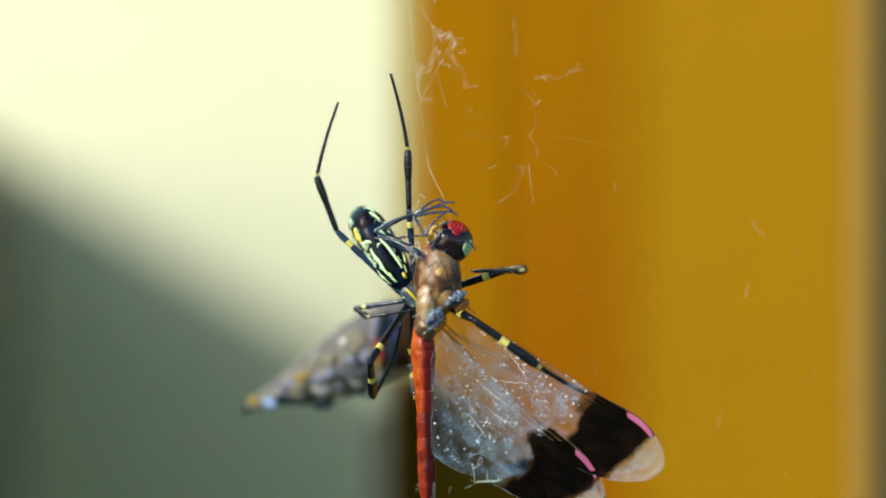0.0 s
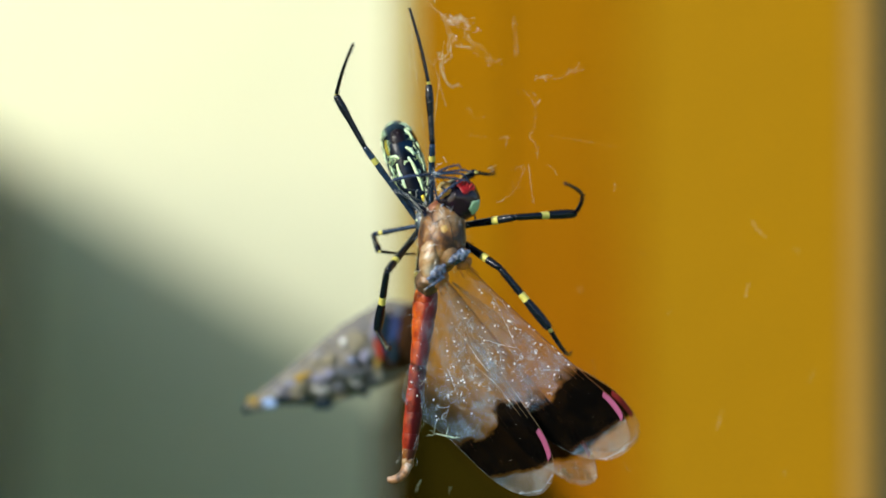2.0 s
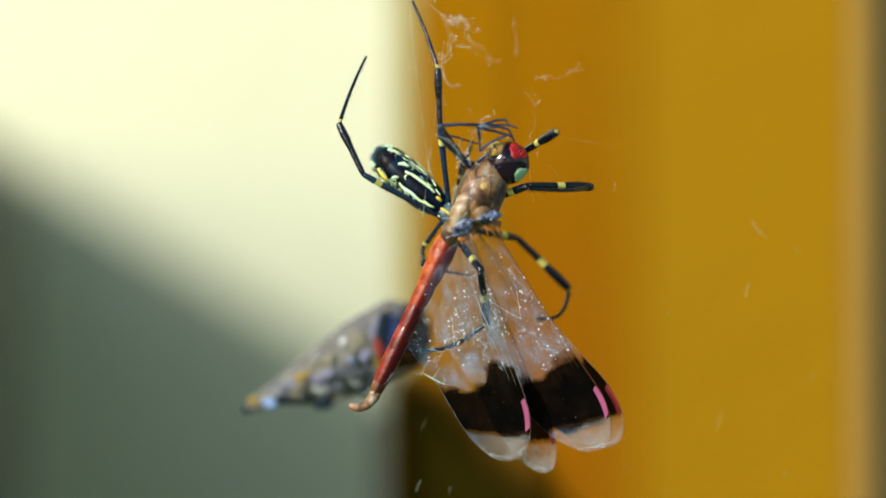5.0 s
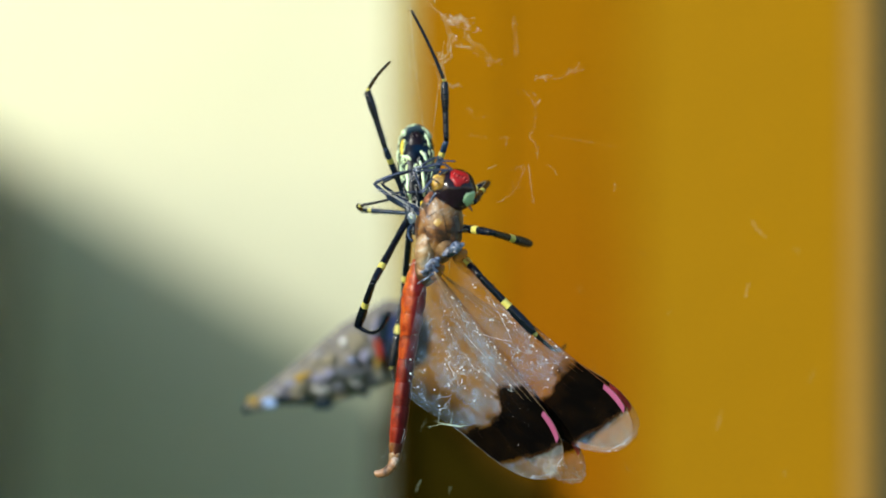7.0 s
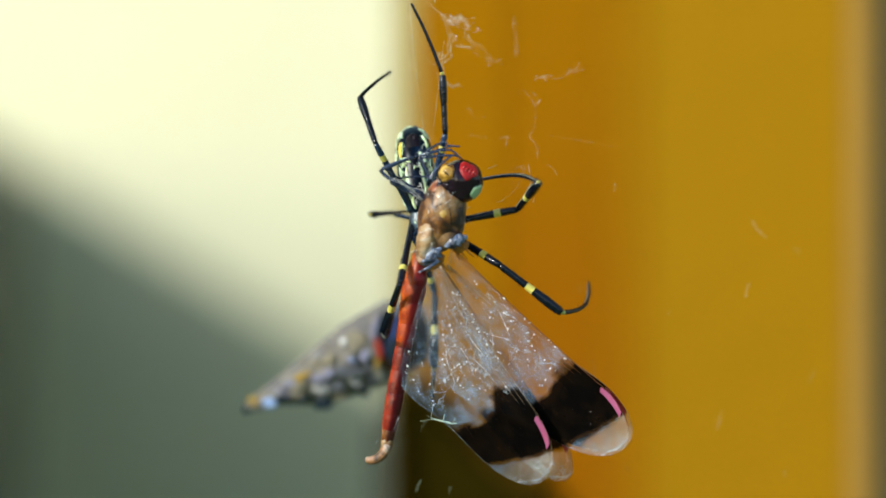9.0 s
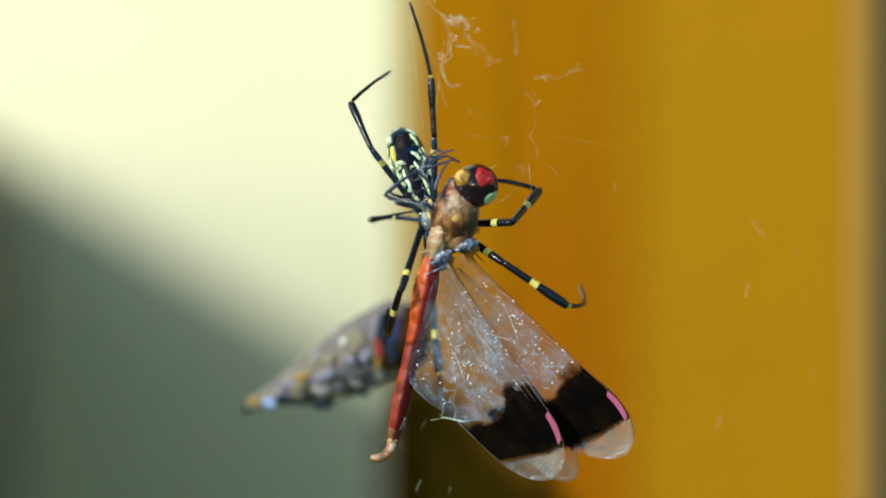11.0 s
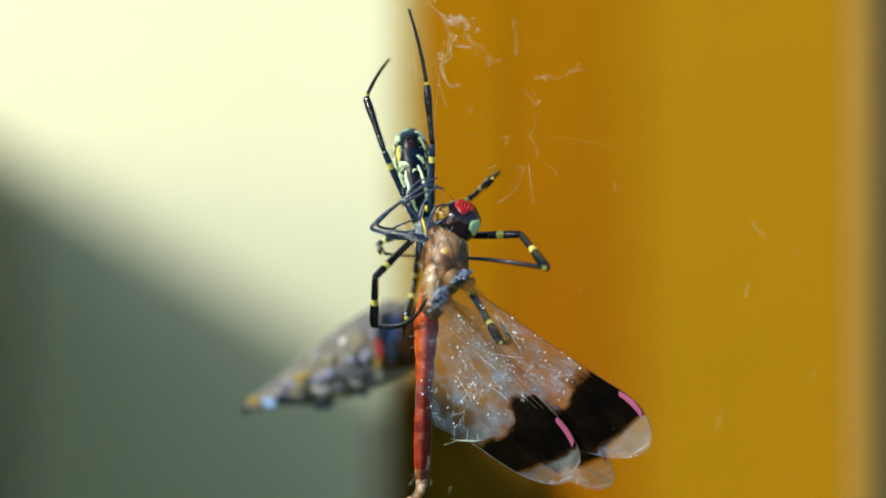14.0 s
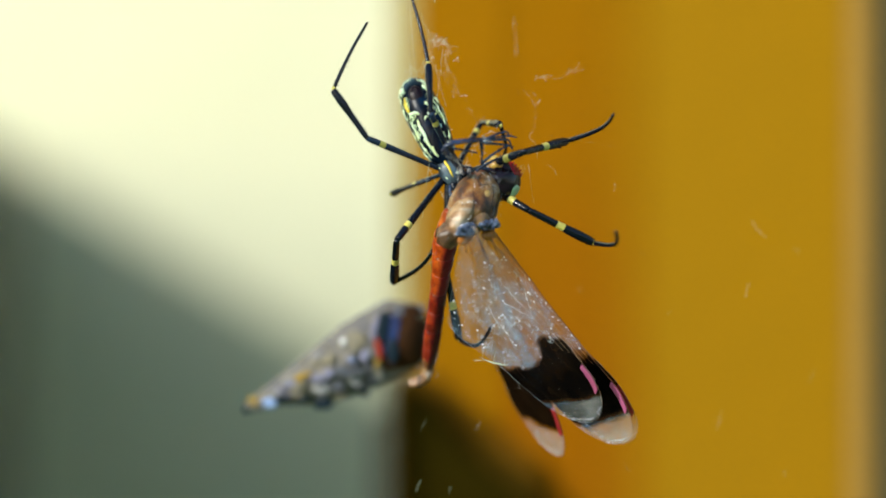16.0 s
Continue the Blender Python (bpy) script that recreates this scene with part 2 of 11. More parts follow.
def spider_skin():
    """Blue-black abdomen with a pale yellow-green net of streaks on flanks and end."""
    def build(n, l, b):
        co = n.new("ShaderNodeTexCoord")
        mp = n.new("ShaderNodeMapping")
        mp.inputs["Scale"].default_value = (1.0, 1.0, 0.45)
        l.new(co.outputs["Object"], mp.inputs[0])
        sep = n.new("ShaderNodeSeparateXYZ")
        l.new(co.outputs["Object"], sep.inputs[0])
        ns = n.new("ShaderNodeTexNoise")
        ns.inputs["Scale"].default_value, ns.inputs["Detail"].default_value = 1250, 2
        ns.inputs["Distortion"].default_value = 0.6
        l.new(mp.outputs[0], ns.inputs["Vector"])
        near = math_node(n, l, "ABSOLUTE", math_node(n, l, "SUBTRACT", ns.outputs["Fac"], 0.5))
        line = n.new("ShaderNodeMapRange")
        l.new(near, line.inputs["Value"])
        line.inputs["From Min"].default_value, line.inputs["From Max"].default_value = 0.022, 0.008
        # the net fades out along the dark middle strip of the underside
        side = math_node(n, l, "ABSOLUTE", sep.outputs[0])
        strip = n.new("ShaderNodeMapRange")
        l.new(side, strip.inputs["Value"])
        strip.inputs["From Min"].default_value, strip.inputs["From Max"].default_value = 0.0008, 0.0011
        back = n.new("ShaderNodeMapRange")
        l.new(sep.outputs[1], back.inputs["Value"])
        back.inputs["From Min"].default_value, back.inputs["From Max"].default_value = -0.0006, 0.0
        tail = n.new("ShaderNodeMapRange")
        l.new(sep.outputs[2], tail.inputs["Value"])
        tail.inputs["From Min"].default_value, tail.inputs["From Max"].default_value = 0.0086, 0.0098
        where = math_node(n, l, "MAXIMUM", strip.outputs[0], back.outputs[0])
        amount = math_node(n, l, "MULTIPLY", line.outputs[0], where)
        tint = n.new("ShaderNodeTexNoise")
        tint.inputs["Scale"].default_value = 500
        l.new(co.outputs["Object"], tint.inputs["Vector"])
        pale = n.new("ShaderNodeValToRGB")
        pale.color_ramp.elements[0].position, pale.color_ramp.elements[1].position = 0.42, 0.6
        pale.color_ramp.elements[0].color, pale.color_ramp.elements[1].color = (0.22, 0.50, 0.52, 1), (0.58, 0.66, 0.22, 1)
        l.new(tint.outputs["Fac"], pale.inputs[0])
        dark = n.new("ShaderNodeValToRGB")
        dark.color_ramp.elements[0].color, dark.color_ramp.elements[1].color = (0.0008, 0.002, 0.006, 1), (0.003, 0.016, 0.042, 1)
        dark.color_ramp.elements[0].position, dark.color_ramp.elements[1].position = 0.45, 0.7
        l.new(tint.outputs["Fac"], dark.inputs[0])
        mix = n.new("ShaderNodeMix")
        mix.data_type = "RGBA"
        l.new(amount, mix.inputs[0])
        end = n.new("ShaderNodeMix")   # grey-teal end
        end.data_type = "RGBA"
        l.new(math_node(n, l, "MULTIPLY", tail.outputs[0], tint.outputs["Fac"]), end.inputs[0])
        l.new(dark.outputs[0], end.inputs[6])
        end.inputs[7].default_value = (0.06, 0.11, 0.12, 1)
        l.new(end.outputs[2], mix.inputs[6])
        l.new(pale.outputs[0], mix.inputs[7])
        l.new(mix.outputs[2], b.inputs["Base Color"])
        b.inputs["Roughness"].default_value = 0.28
        b.inputs["Specular IOR Level"].default_value = 0.1
        bp = n.new("ShaderNodeBump")
        bp.inputs["Strength"].default_value, bp.inputs["Distance"].default_value = 0.4, 0.0001
        l.new(ns.outputs["Fac"], bp.inputs["Height"])
        l.new(bp.outputs[0], b.inputs["Normal"])
    return two_tone("spider_skin", build)


def insect_shell(name, tones, scale=330, rough=0.4, coat=0.1, seam=0.72, flank_shade=None):
    """Horny skin: blotches of several tones, darker sutures and fine grain."""
    def build(n, l, b):
        co = n.new("ShaderNodeTexCoord")
        big, fine, cell = n.new("ShaderNodeTexNoise"), n.new("ShaderNodeTexNoise"), n.new("ShaderNodeTexVoronoi")
        big.inputs["Scale"].default_value, big.inputs["Detail"].default_value, big.inputs["Distortion"].default_value = scale, 5, 0.8
        fine.inputs["Scale"].default_value, fine.inputs["Detail"].default_value = scale * 8, 3
        cell.feature = "DISTANCE_TO_EDGE"
        cell.inputs["Scale"].default_value = scale * 1.1
        for k in (big, fine):
            l.new(co.outputs["Object"], k.inputs["Vector"])
        warp = n.new("ShaderNodeMix")
        warp.data_type = "RGBA"
        warp.inputs[0].default_value = 0.003
        l.new(co.outputs["Object"], warp.inputs[6])
        l.new(big.outputs["Color"], warp.inputs[7])
        l.new(warp.outputs[2], cell.inputs["Vector"])
        ramp = n.new("ShaderNodeValToRGB")
        els = ramp.color_ramp.elements
        els[0].position, els[0].color = 0.35, (*tones[0], 1)
        els[1].position, els[1].color = 0.63, (*tones[-1], 1)
        for i, tone in enumerate(tones[1:-1]):
            e = els.new(0.38 + 0.25 * (i + 1) / (len(tones) - 1))
            e.color = (*tone, 1)
        l.new(big.outputs["Fac"], ramp.inputs[0])
        edge = n.new("ShaderNodeMapRange")
        l.new(cell.outputs["Distance"], edge.inputs["Value"])
        edge.inputs["From Max"].default_value = 0.07
        edge.inputs["To Min"].default_value = seam
        grain = n.new("ShaderNodeMapRange")
        l.new(fine.outputs["Fac"], grain.inputs["Value"])
        grain.inputs["From Min"].default_value, grain.inputs["From Max"].default_value = 0.3, 0.7
        grain.inputs["To Min"].default_value, grain.inputs["To Max"].default_value = 0.7, 1.15
        mul = n.new("ShaderNodeVectorMath")
        mul.operation = "SCALE"
        l.new(ramp.outputs[0], mul.inputs[0])
        l.new(math_node(n, l, "MULTIPLY", edge.outputs[0], grain.outputs[0]), mul.inputs["Scale"])
        if flank_shade:
            b.inputs["Specular IOR Level"].default_value = 0.18
        if flank_shade:   # shade on the side away from the sun is put into the colour
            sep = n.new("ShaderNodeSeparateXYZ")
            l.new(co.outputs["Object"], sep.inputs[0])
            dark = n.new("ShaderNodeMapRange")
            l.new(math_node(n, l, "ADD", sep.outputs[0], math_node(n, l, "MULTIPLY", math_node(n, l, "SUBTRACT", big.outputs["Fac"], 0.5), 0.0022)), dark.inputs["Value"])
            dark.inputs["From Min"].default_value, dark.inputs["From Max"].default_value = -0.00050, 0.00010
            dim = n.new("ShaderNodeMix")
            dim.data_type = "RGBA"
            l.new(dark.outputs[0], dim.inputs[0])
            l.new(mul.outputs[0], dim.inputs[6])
            dim.inputs[7].default_value = (*flank_shade, 1)
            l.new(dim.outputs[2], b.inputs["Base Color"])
        else:
            l.new(mul.outputs[0], b.inputs["Base Color"])
        bp = n.new("ShaderNodeBump")
        bp.inputs["Strength"].default_value, bp.inputs["Distance"].default_value = 0.6, 0.00008
        l.new(math_node(n, l, "ADD", edge.outputs[0], math_node(n, l, "MULTIPLY", fine.outputs["Fac"], 0.6)), bp.inputs["Height"])
        l.new(bp.outputs[0], b.inputs["Normal"])
        b.inputs["Roughness"].default_value, b.inputs["Coat Weight"].default_value = rough, coat
    return two_tone(name, build)


SPIDER_SKIN = spider_skin()
LEG_BLACK = material("black_leg", (0.0008, 0.0010, 0.0018), 0.18, spots=(0.003, 0.007, 0.018), scale=420, bump=0.7, bump_scale=2600, gloss=0.38)
# slate legs; the brighter blue spots paint in reflected sky
LEG_BLUE = material("slate_leg_sky_sheen", (0.002, 0.005, 0.014), 0.2, spots=(0.018, 0.046, 0.110), scale=420, bump=0.9, bump_scale=2600, gloss=0.5)
LEG_YELLOW = material("yellow_ring", (0.60, 0.50, 0.04), 0.45, spots=(0.52, 0.52, 0.20), scale=700, bump=0.3)
MARK_YELLOW = material("pale_yellow_marking", (0.70, 0.80, 0.30), 0.35, spots=(0.60, 0.82, 0.66), scale=600, bump=0.3)
MARK_GOLD = material("golden_yellow_marking", (0.75, 0.50, 0.01), 0.45, spots=(0.70, 0.60, 0.06), scale=700, bump=0.3)
SPINNERET = material("dark_red_brown_plate", (0.0070, 0.0012, 0.0030), 0.3, spots=(0.003, 0.001, 0.004), scale=500, bump=0.5, gloss=0.25)
CEPH = material("spider_head_shell", (0.006, 0.011, 0.022), 0.3, spots=(0.08, 0.13, 0.17), scale=620, amount=0.85, bump=0.8)
THORAX = insect_shell("amber_brown_thorax", ((0.018, 0.006, 0.003), (0.105, 0.036, 0.006), (0.205, 0.085, 0.014), (0.24, 0.120, 0.032), (0.30, 0.21, 0.13)), 460, 0.42, 0.12, 0.65)
THORAX_GOLD = insect_shell("golden_thorax_plate", ((0.09, 0.031, 0.005), (0.30, 0.125, 0.012), (0.42, 0.215, 0.028), (0.48, 0.32, 0.10)), 360, 0.36, 0.15, 0.78)
# brown plate, darkened further to paint in the thorax's shaded right side
THORAX_DARK = insect_shell("dark_brown_shaded_side", ((0.009, 0.004, 0.003), (0.040, 0.015, 0.006), (0.09, 0.040, 0.015), (0.16, 0.10, 0.06)), 460, 0.45, 0.1, 0.65)
THORAX_PALE = insect_shell("pale_tan_thorax_side", ((0.08, 0.040, 0.018), (0.27, 0.145, 0.058), (0.38, 0.255, 0.135), (0.47, 0.40, 0.31)), 360, 0.4, 0.12, 0.8)
THORAX_RED = insect_shell("rusty_thorax_front", ((0.05, 0.014, 0.007), (0.23, 0.052, 0.016), (0.28, 0.115, 0.055), (0.42, 0.28, 0.23)), 520, 0.4, 0.12, 0.6)
ABDOMEN_RED = insect_shell("red_abdomen", ((0.22, 0.022, 0.003), (0.42, 0.066, 0.006), (0.50, 0.135, 0.016)), 420, 0.32, 0.15, 0.7, flank_shade=(0.13, 0.008, 0.010))
ABDOMEN_CRIMSON = insect_shell("crimson_abdomen", ((0.10, 0.007, 0.003), (0.25, 0.022, 0.006), (0.33, 0.048, 0.010)), 420, 0.3, 0.15, 0.7, flank_shade=(0.055, 0.003, 0.006))
ABDOMEN_AMBER = insect_shell("amber_brown_abdomen", ((0.06, 0.016, 0.006), (0.19, 0.062, 0.010), (0.27, 0.13, 0.03)), 420, 0.34, 0.12, 0.7, flank_shade=(0.05, 0.014, 0.010))
CLASPER = insect_shell("pale_orange_clasper", ((0.08, 0.045, 0.03), (0.30, 0.145, 0.06), (0.42, 0.33, 0.27)), 620, 0.5, 0.1, 0.6)
SUTURE = material("dark_brown_suture", (0.012, 0.006, 0.004), 0.5, spots=(0.03, 0.014, 0.008), scale=600, bump=0.5, gloss=0.3)
EYE_DARK = material("dark_maroon_eye", (0.0035, 0.0008, 0.0016), 0.12, spots=(0.012, 0.003, 0.012), scale=420, bump=0.25, coat=0.0, gloss=0.4)
EYE_RED = material("glossy_red_eye_cap", (0.42, 0.010, 0.010), 0.3, spots=(0.16, 0.004, 0.006), scale=520, amount=0.75, bump=0.5, coat=0.15, gloss=0.3)
EYE_GREEN = material("pale_green_eye_rim", (0.36, 0.50, 0.22), 0.22, spots=(0.30, 0.50, 0.38), scale=500, bump=0.3, coat=0.3)
FACE_GOLD = insect_shell("golden_face", ((0.10, 0.035, 0.006), (0.46, 0.26, 0.03), (0.72, 0.52, 0.12)), 620, 0.14, 0.6)
SCLERITE = insect_shell("blue_grey_wing_base", ((0.012, 0.018, 0.040), (0.11, 0.15, 0.25), (0.42, 0.48, 0.60)), 720, 0.2, 0.45)
WING_ROOT = material("orange_wing_root", (0.40, 0.14, 0.008), 0.4, spots=(0.24, 0.085, 0.012), scale=400, amount=0.8, bump=0.8)
# blue spots put the sky's sheen into the slate leg colour
INSECT_LEG = material("slate_insect_leg_sky_sheen", (0.003, 0.006, 0.018), 0.26, spots=(0.036, 0.058, 0.13), scale=500, amount=0.7, bump=0.8, gloss=0.55)
VEIN = material("tan_wing_vein", (0.20, 0.115, 0.05), 0.3, spots=(0.34, 0.25, 0.17), scale=300, bump=0.3)
VEIN_AMBER = material("amber_wing_vein", (0.16, 0.045, 0.006), 0.35, spots=(0.10, 0.03, 0.006), scale=300, bump=0.3)
VEIN_DARK = material("dark_wing_vein", (0.03, 0.012, 0.006), 0.6, spots=(0.06, 0.02, 0.01), scale=300, bump=0.3, gloss=0.12)
STIGMA = material("pink_wing_spot", (0.34, 0.085, 0.205), 0.4, spots=(0.38, 0.075, 0.17), scale=420, bump=0.3)
STIGMA_RED = material("red_wing_spot", (0.36, 0.022, 0.03), 0.35, spots=(0.28, 0.015, 0.02), scale=420, bump=0.3)
SILK = material("white_silk", (0.80, 0.78, 0.76), 0.22, spots=(0.66, 0.66, 0.72), scale=900, bump=0.4)


def fine_silk(name, thin, thick, tone):
    """Very thin silk, half of it see-through."""
    def build(n, l, b):
        co = n.new("ShaderNodeTexCoord")
        ns = n.new("ShaderNodeTexNoise")
        ns.inputs["Scale"].default_value = 240
        l.new(co.outputs["Object"], ns.inputs["Vector"])
        r = n.new("ShaderNodeMapRange")
        l.new(ns.outputs["Fac"], r.inputs["Value"])
        r.inputs["From Min"].default_value, r.inputs["From Max"].default_value = 0.4, 0.62
        r.inputs["To Min"].default_value, r.inputs["To Max"].default_value = thin, thick
        l.new(r.outputs[0], b.inputs["Alpha"])
        b.inputs["Base Color"].default_value = (*tone, 1)
        b.inputs["Roughness"].default_value = 0.3
    return two_tone(name, build)


FINE_SILK = fine_silk("fine_silk", 0.03, 0.42, (0.70, 0.79, 0.88))
WEB_SILK = fine_silk("web_silk", 0.08, 0.68, (0.72, 0.85, 0.66))


# ---- shape helpers, in millimetres ----
def at(x, y, z, rx=0.0, ry=0.0, rz=0.0):
    return pose(x * MM, y * MM, z * MM, rx, ry, rz)


def tube(bm, pts, radii, sides=8, index=None):
    """A swept tube through pts with a radius at each; index gives the material of each stretch."""
    pts = [Vector(p) for p in pts]
    n = len(pts)
    rings = []
    ref = Vector((0.31, 0.82, 0.47))
    for i, p in enumerate(pts):
        d = (pts[min(i + 1, n - 1)] - pts[max(i - 1, 0)]).normalized()
        u = (ref - d * ref.dot(d)).normalized()
        ref = u
        v = d.cross(u)
        rings.append([bm.verts.new((p + (u * math.cos(a) + v * math.sin(a)) * radii[i]) * MM) for a in [2 * math.pi * k / sides for k in range(sides)]])
    for i in range(n - 1):
        for k in range(sides):
            f = bm.faces.new((rings[i][k], rings[i][(k + 1) % sides], rings[i + 1][(k + 1) % sides], rings[i + 1][k]))
            f.material_index = index[i] if index else 0
    for ring, rev in ((rings[0], True), (rings[-1], False)):
        f = bm.faces.new(list(reversed(ring)) if rev else ring)
        f.material_index = (index[0] if rev else index[-1]) if index else 0
    return bm


def blob(bm, centre, radii, turn=(0, 0, 0), detail=3, lumps=0.0, freq=0.5, seed=0.0):
    """A lumpy ellipsoid."""
    r = bmesh.ops.create_icosphere(bm, subdivisions=detail, radius=1)
    m = Matrix.Translation(Vector(centre) * MM) @ pose(0, 0, 0, *turn)
    for v in r["verts"]:
        c = v.co.copy()
        k = 1 + lumps * noise.noise(Vector((c.x * radii[0], c.y * radii[1], c.z * radii[2])) * freq + Vector((seed, seed * 1.7, -seed)))
        v.co = m @ Vector((c.x * radii[0] * k * MM, c.y * radii[1] * k * MM, c.z * radii[2] * k * MM))
    return bm


def cap(bm, centre, radii, axis, spread, swell=1.03, rings=7, sides=22, wave=0.0):
    """A thick shell patch lying on an ellipsoid round the direction axis."""
    axis = Vector(axis).normalized()
    u = axis.orthogonal().normalized()
    v = axis.cross(u)
    grid = []
    for i in range(rings + 1):
        a = radians(spread) * i / rings
        lift = swell if i < rings else 0.95
        row = []
        for k in range(sides):
            t = 2 * math.pi * k / sides
            aa = a * (1 + wave * math.sin(3 * t + 1) + wave * 0.6 * math.sin(5 * t))
            d = axis * math.cos(aa) + (u * math.cos(t) + v * math.sin(t)) * math.sin(aa)
            row.append(bm.verts.new((Vector(centre) + Vector((d.x * radii[0], d.y * radii[1], d.z * radii[2])) * lift) * MM))
        grid.append(row)
    for i in range(rings):
        for k in range(sides):
            bm.faces.new((grid[i][k], grid[i + 1][k], grid[i + 1][(k + 1) % sides], grid[i][(k + 1) % sides]))
    bmesh.ops.remove_doubles(bm, verts=list(bm.verts), dist=1e-7)
    return bm


def wander(rng, start, step, count, bend=0.6, pull=None):
    """A wavy line of count points."""
    p, d, out = Vector(start), Vector(step), []
    for _ in range(count):
        out.append(p.copy())
        d = d + Vector([rng.uniform(-1, 1) for _ in range(3)]) * bend * Vector(step).length
        d = d.normalized() * Vector(step).length
        if pull:
            d = (d + Vector(pull) * 0.3 * Vector(step).length).normalized() * Vector(step).length
        p = p + d
    return out


# ---- the dragonfly ----
dragonfly = tagged(new("dragonfly"), "dead red-bodied dragonfly with dark-banded wings hanging in a spider web", "dragonfly")


def dragonfly_body():
    axis = (0, 21, 0)
    t = part("thorax", blob(bmesh.new(), (0.1, -0.1, -0.3), (2.4, 2.55, 4.0), axis, 5, 0.04, 0.9, 3), THORAX, dragonfly, "amber-brown mottled thorax")
    part("side_plate", blob(bmesh.new(), (-1.45, -0.8, -1.9), (1.15, 1.75, 2.7), (0, 28, 0), 5, 0.09, 1.1, 5), THORAX_PALE, t, "pale tan side plate")
    part("front_plate", blob(bmesh.new(), (0.5, -0.35, 1.9), (1.45, 1.5, 1.5), (0, 30, 0), 5, 0.08, 1.4, 8), THORAX_RED, t, "rusty front plate")
    part("mid_plate", blob(bmesh.new(), (0.25, -1.25, 0.0), (1.25, 1.35, 1.9), (0, 15, 0), 5, 0.06, 1.4, 11), THORAX_GOLD, t, "golden amber middle plate")
    part("rear_plate", blob(bmesh.new(), (1.45, -0.6, -0.7), (1.0, 1.55, 2.2), (0, 10, 0), 5, 0.09, 1.2, 14), THORAX_DARK, t, "dark brown side plate, deepened as the shaded side")
    part("back_plate", blob(bmesh.new(), (0.1, -1.4, -2.2), (1.2, 0.95, 1.35), (0, 15, 0), 4, 0.08, 1.4, 25), THORAX_PALE, t)
    part("waist", blob(bmesh.new(), (-2.3, -0.2, -4.3), (1.3, 1.3, 1.6), (0, 35, 0), 4, 0.16, 1.4, 4), THORAX_PALE, t, "pale waist joint")
    part("hair_tuft", hairs(bmesh.new(), 61, 280, (0.1, -0.3, -0.1), (2.5, 2.7, 4.1), 0.75, 0.014), FINE_SILK, t, "fine pale thorax hairs")
    plates = (((0.1, -0.1, -0.3), (2.4, 2.55, 4.0), 21), ((-1.45, -0.8, -1.9), (1.15, 1.75, 2.7), 28), ((0.5, -0.35, 1.9), (1.45, 1.5, 1.5), 30), ((0.25, -1.25, 0.0), (1.25, 1.35, 1.9), 15), ((1.45, -0.6, -0.7), (1.0, 1.55, 2.2), 10))

    def breast(x, z):
        """The foremost y of the plates at x, z."""
        best = 0.0
        for c, r, a in plates:
            dx, dz, ca, sa = x - c[0], z - c[2], math.cos(radians(a)), math.sin(radians(a))
            u, w = (dx * ca - dz * sa) / r[0], (dx * sa + dz * ca) / r[2]
            if u * u + w * w < 1:
                best = min(best, c[1] - r[1] * math.sqrt(1 - u * u - w * w))
        return best
    for pts, r in ((((-1.3, 0.6), (-1.05, -0.4), (-1.0, -1.3), (-1.3, -2.7)), 0.085), (((0.95, 1.3), (1.1, 0.2), (1.0, -0.8), (0.6, -2.3)), 0.10), (((-1.2, 0.8), (-0.4, 0.95), (0.6, 1.2), (1.3, 1.2)), 0.075), (((-0.6, 0.9), (-0.5, 1.9), (0.1, 2.6)), 0.06), (((-1.0, -1.3), (0.0, -1.7), (0.8, -1.6)), 0.05), (((1.8, 0.6), (1.9, -0.5), (1.7, -1.7)), 0.06), (((-2.2, -0.9), (-2.0, -2.0), (-2.2, -3.2)), 0.05)):
        path = [Vector((p.x, breast(p.x, p.y) + 0.02, p.y)) for p in smooth_line([(x, z, 0) for x, z in pts], 6)]
        part("suture", tube(bmesh.new(), path, [0.7 * r * (0.2 + 0.8 * math.sin(math.pi * (k + 0.5) / len(path))) for k in range(len(path))], 6), SUTURE, t, "dark brown suture")
    rng = random.Random(43)
    bm, film = bmesh.new(), bmesh.new()
    for k in range(48):   # silk wound over the breast
        z = rng.uniform(-4.0, 3.4)
        x = rng.gauss(-0.9, 0.8) + 0.34 * z
        y = -2.35 * math.sqrt(max(0.12, 1 - ((x - 0.36 * z) / 2.5) ** 2)) * math.sqrt(max(0.2, 1 - (z / 4.6) ** 2)) - 0.35
        line = wander(rng, (x, y, z), (rng.uniform(-0.2, 0.2), 0, rng.uniform(-0.3, 0.1)), 7, 0.5)
        tube(bm if k < 18 else film, line, [0.024 if k < 18 else 0.02] * len(line), 4)
    tagged(part("silk_wrap", bm, SILK, t, "white silk threads over the thorax"), kind="stuff")
    tagged(part("silk_haze", film, FINE_SILK, t, "thin hazy silk over the thorax"), kind="stuff")
    # wing bases: small grey knuckles
    for i, (x, z, tilt) in enumerate(((1.15, -2.9, 20), (-1.44, -4.0, 35))):
        b = part("wing_joint", blob(bmesh.new(), (x, -1.95, z), (1.15, 0.68, 0.56), (0, -tilt, 0), 5, 0.30, 2.2, 7 + i), SCLERITE, dragonfly, "blue-grey wing joint")
        for dx, dz, r in ((-0.75, -0.30, 0.27), (0.6, 0.22, 0.30), (0.15, -0.30, 0.22)):
            part("knuckle", blob(bmesh.new(), (x + dx, -2.4, z + dz), (r * 1.9, r * 0.8, r * 0.9), (0, 30 + 60 * dx, 0), 3, 0.4, 3.0, dx), SCLERITE, b)
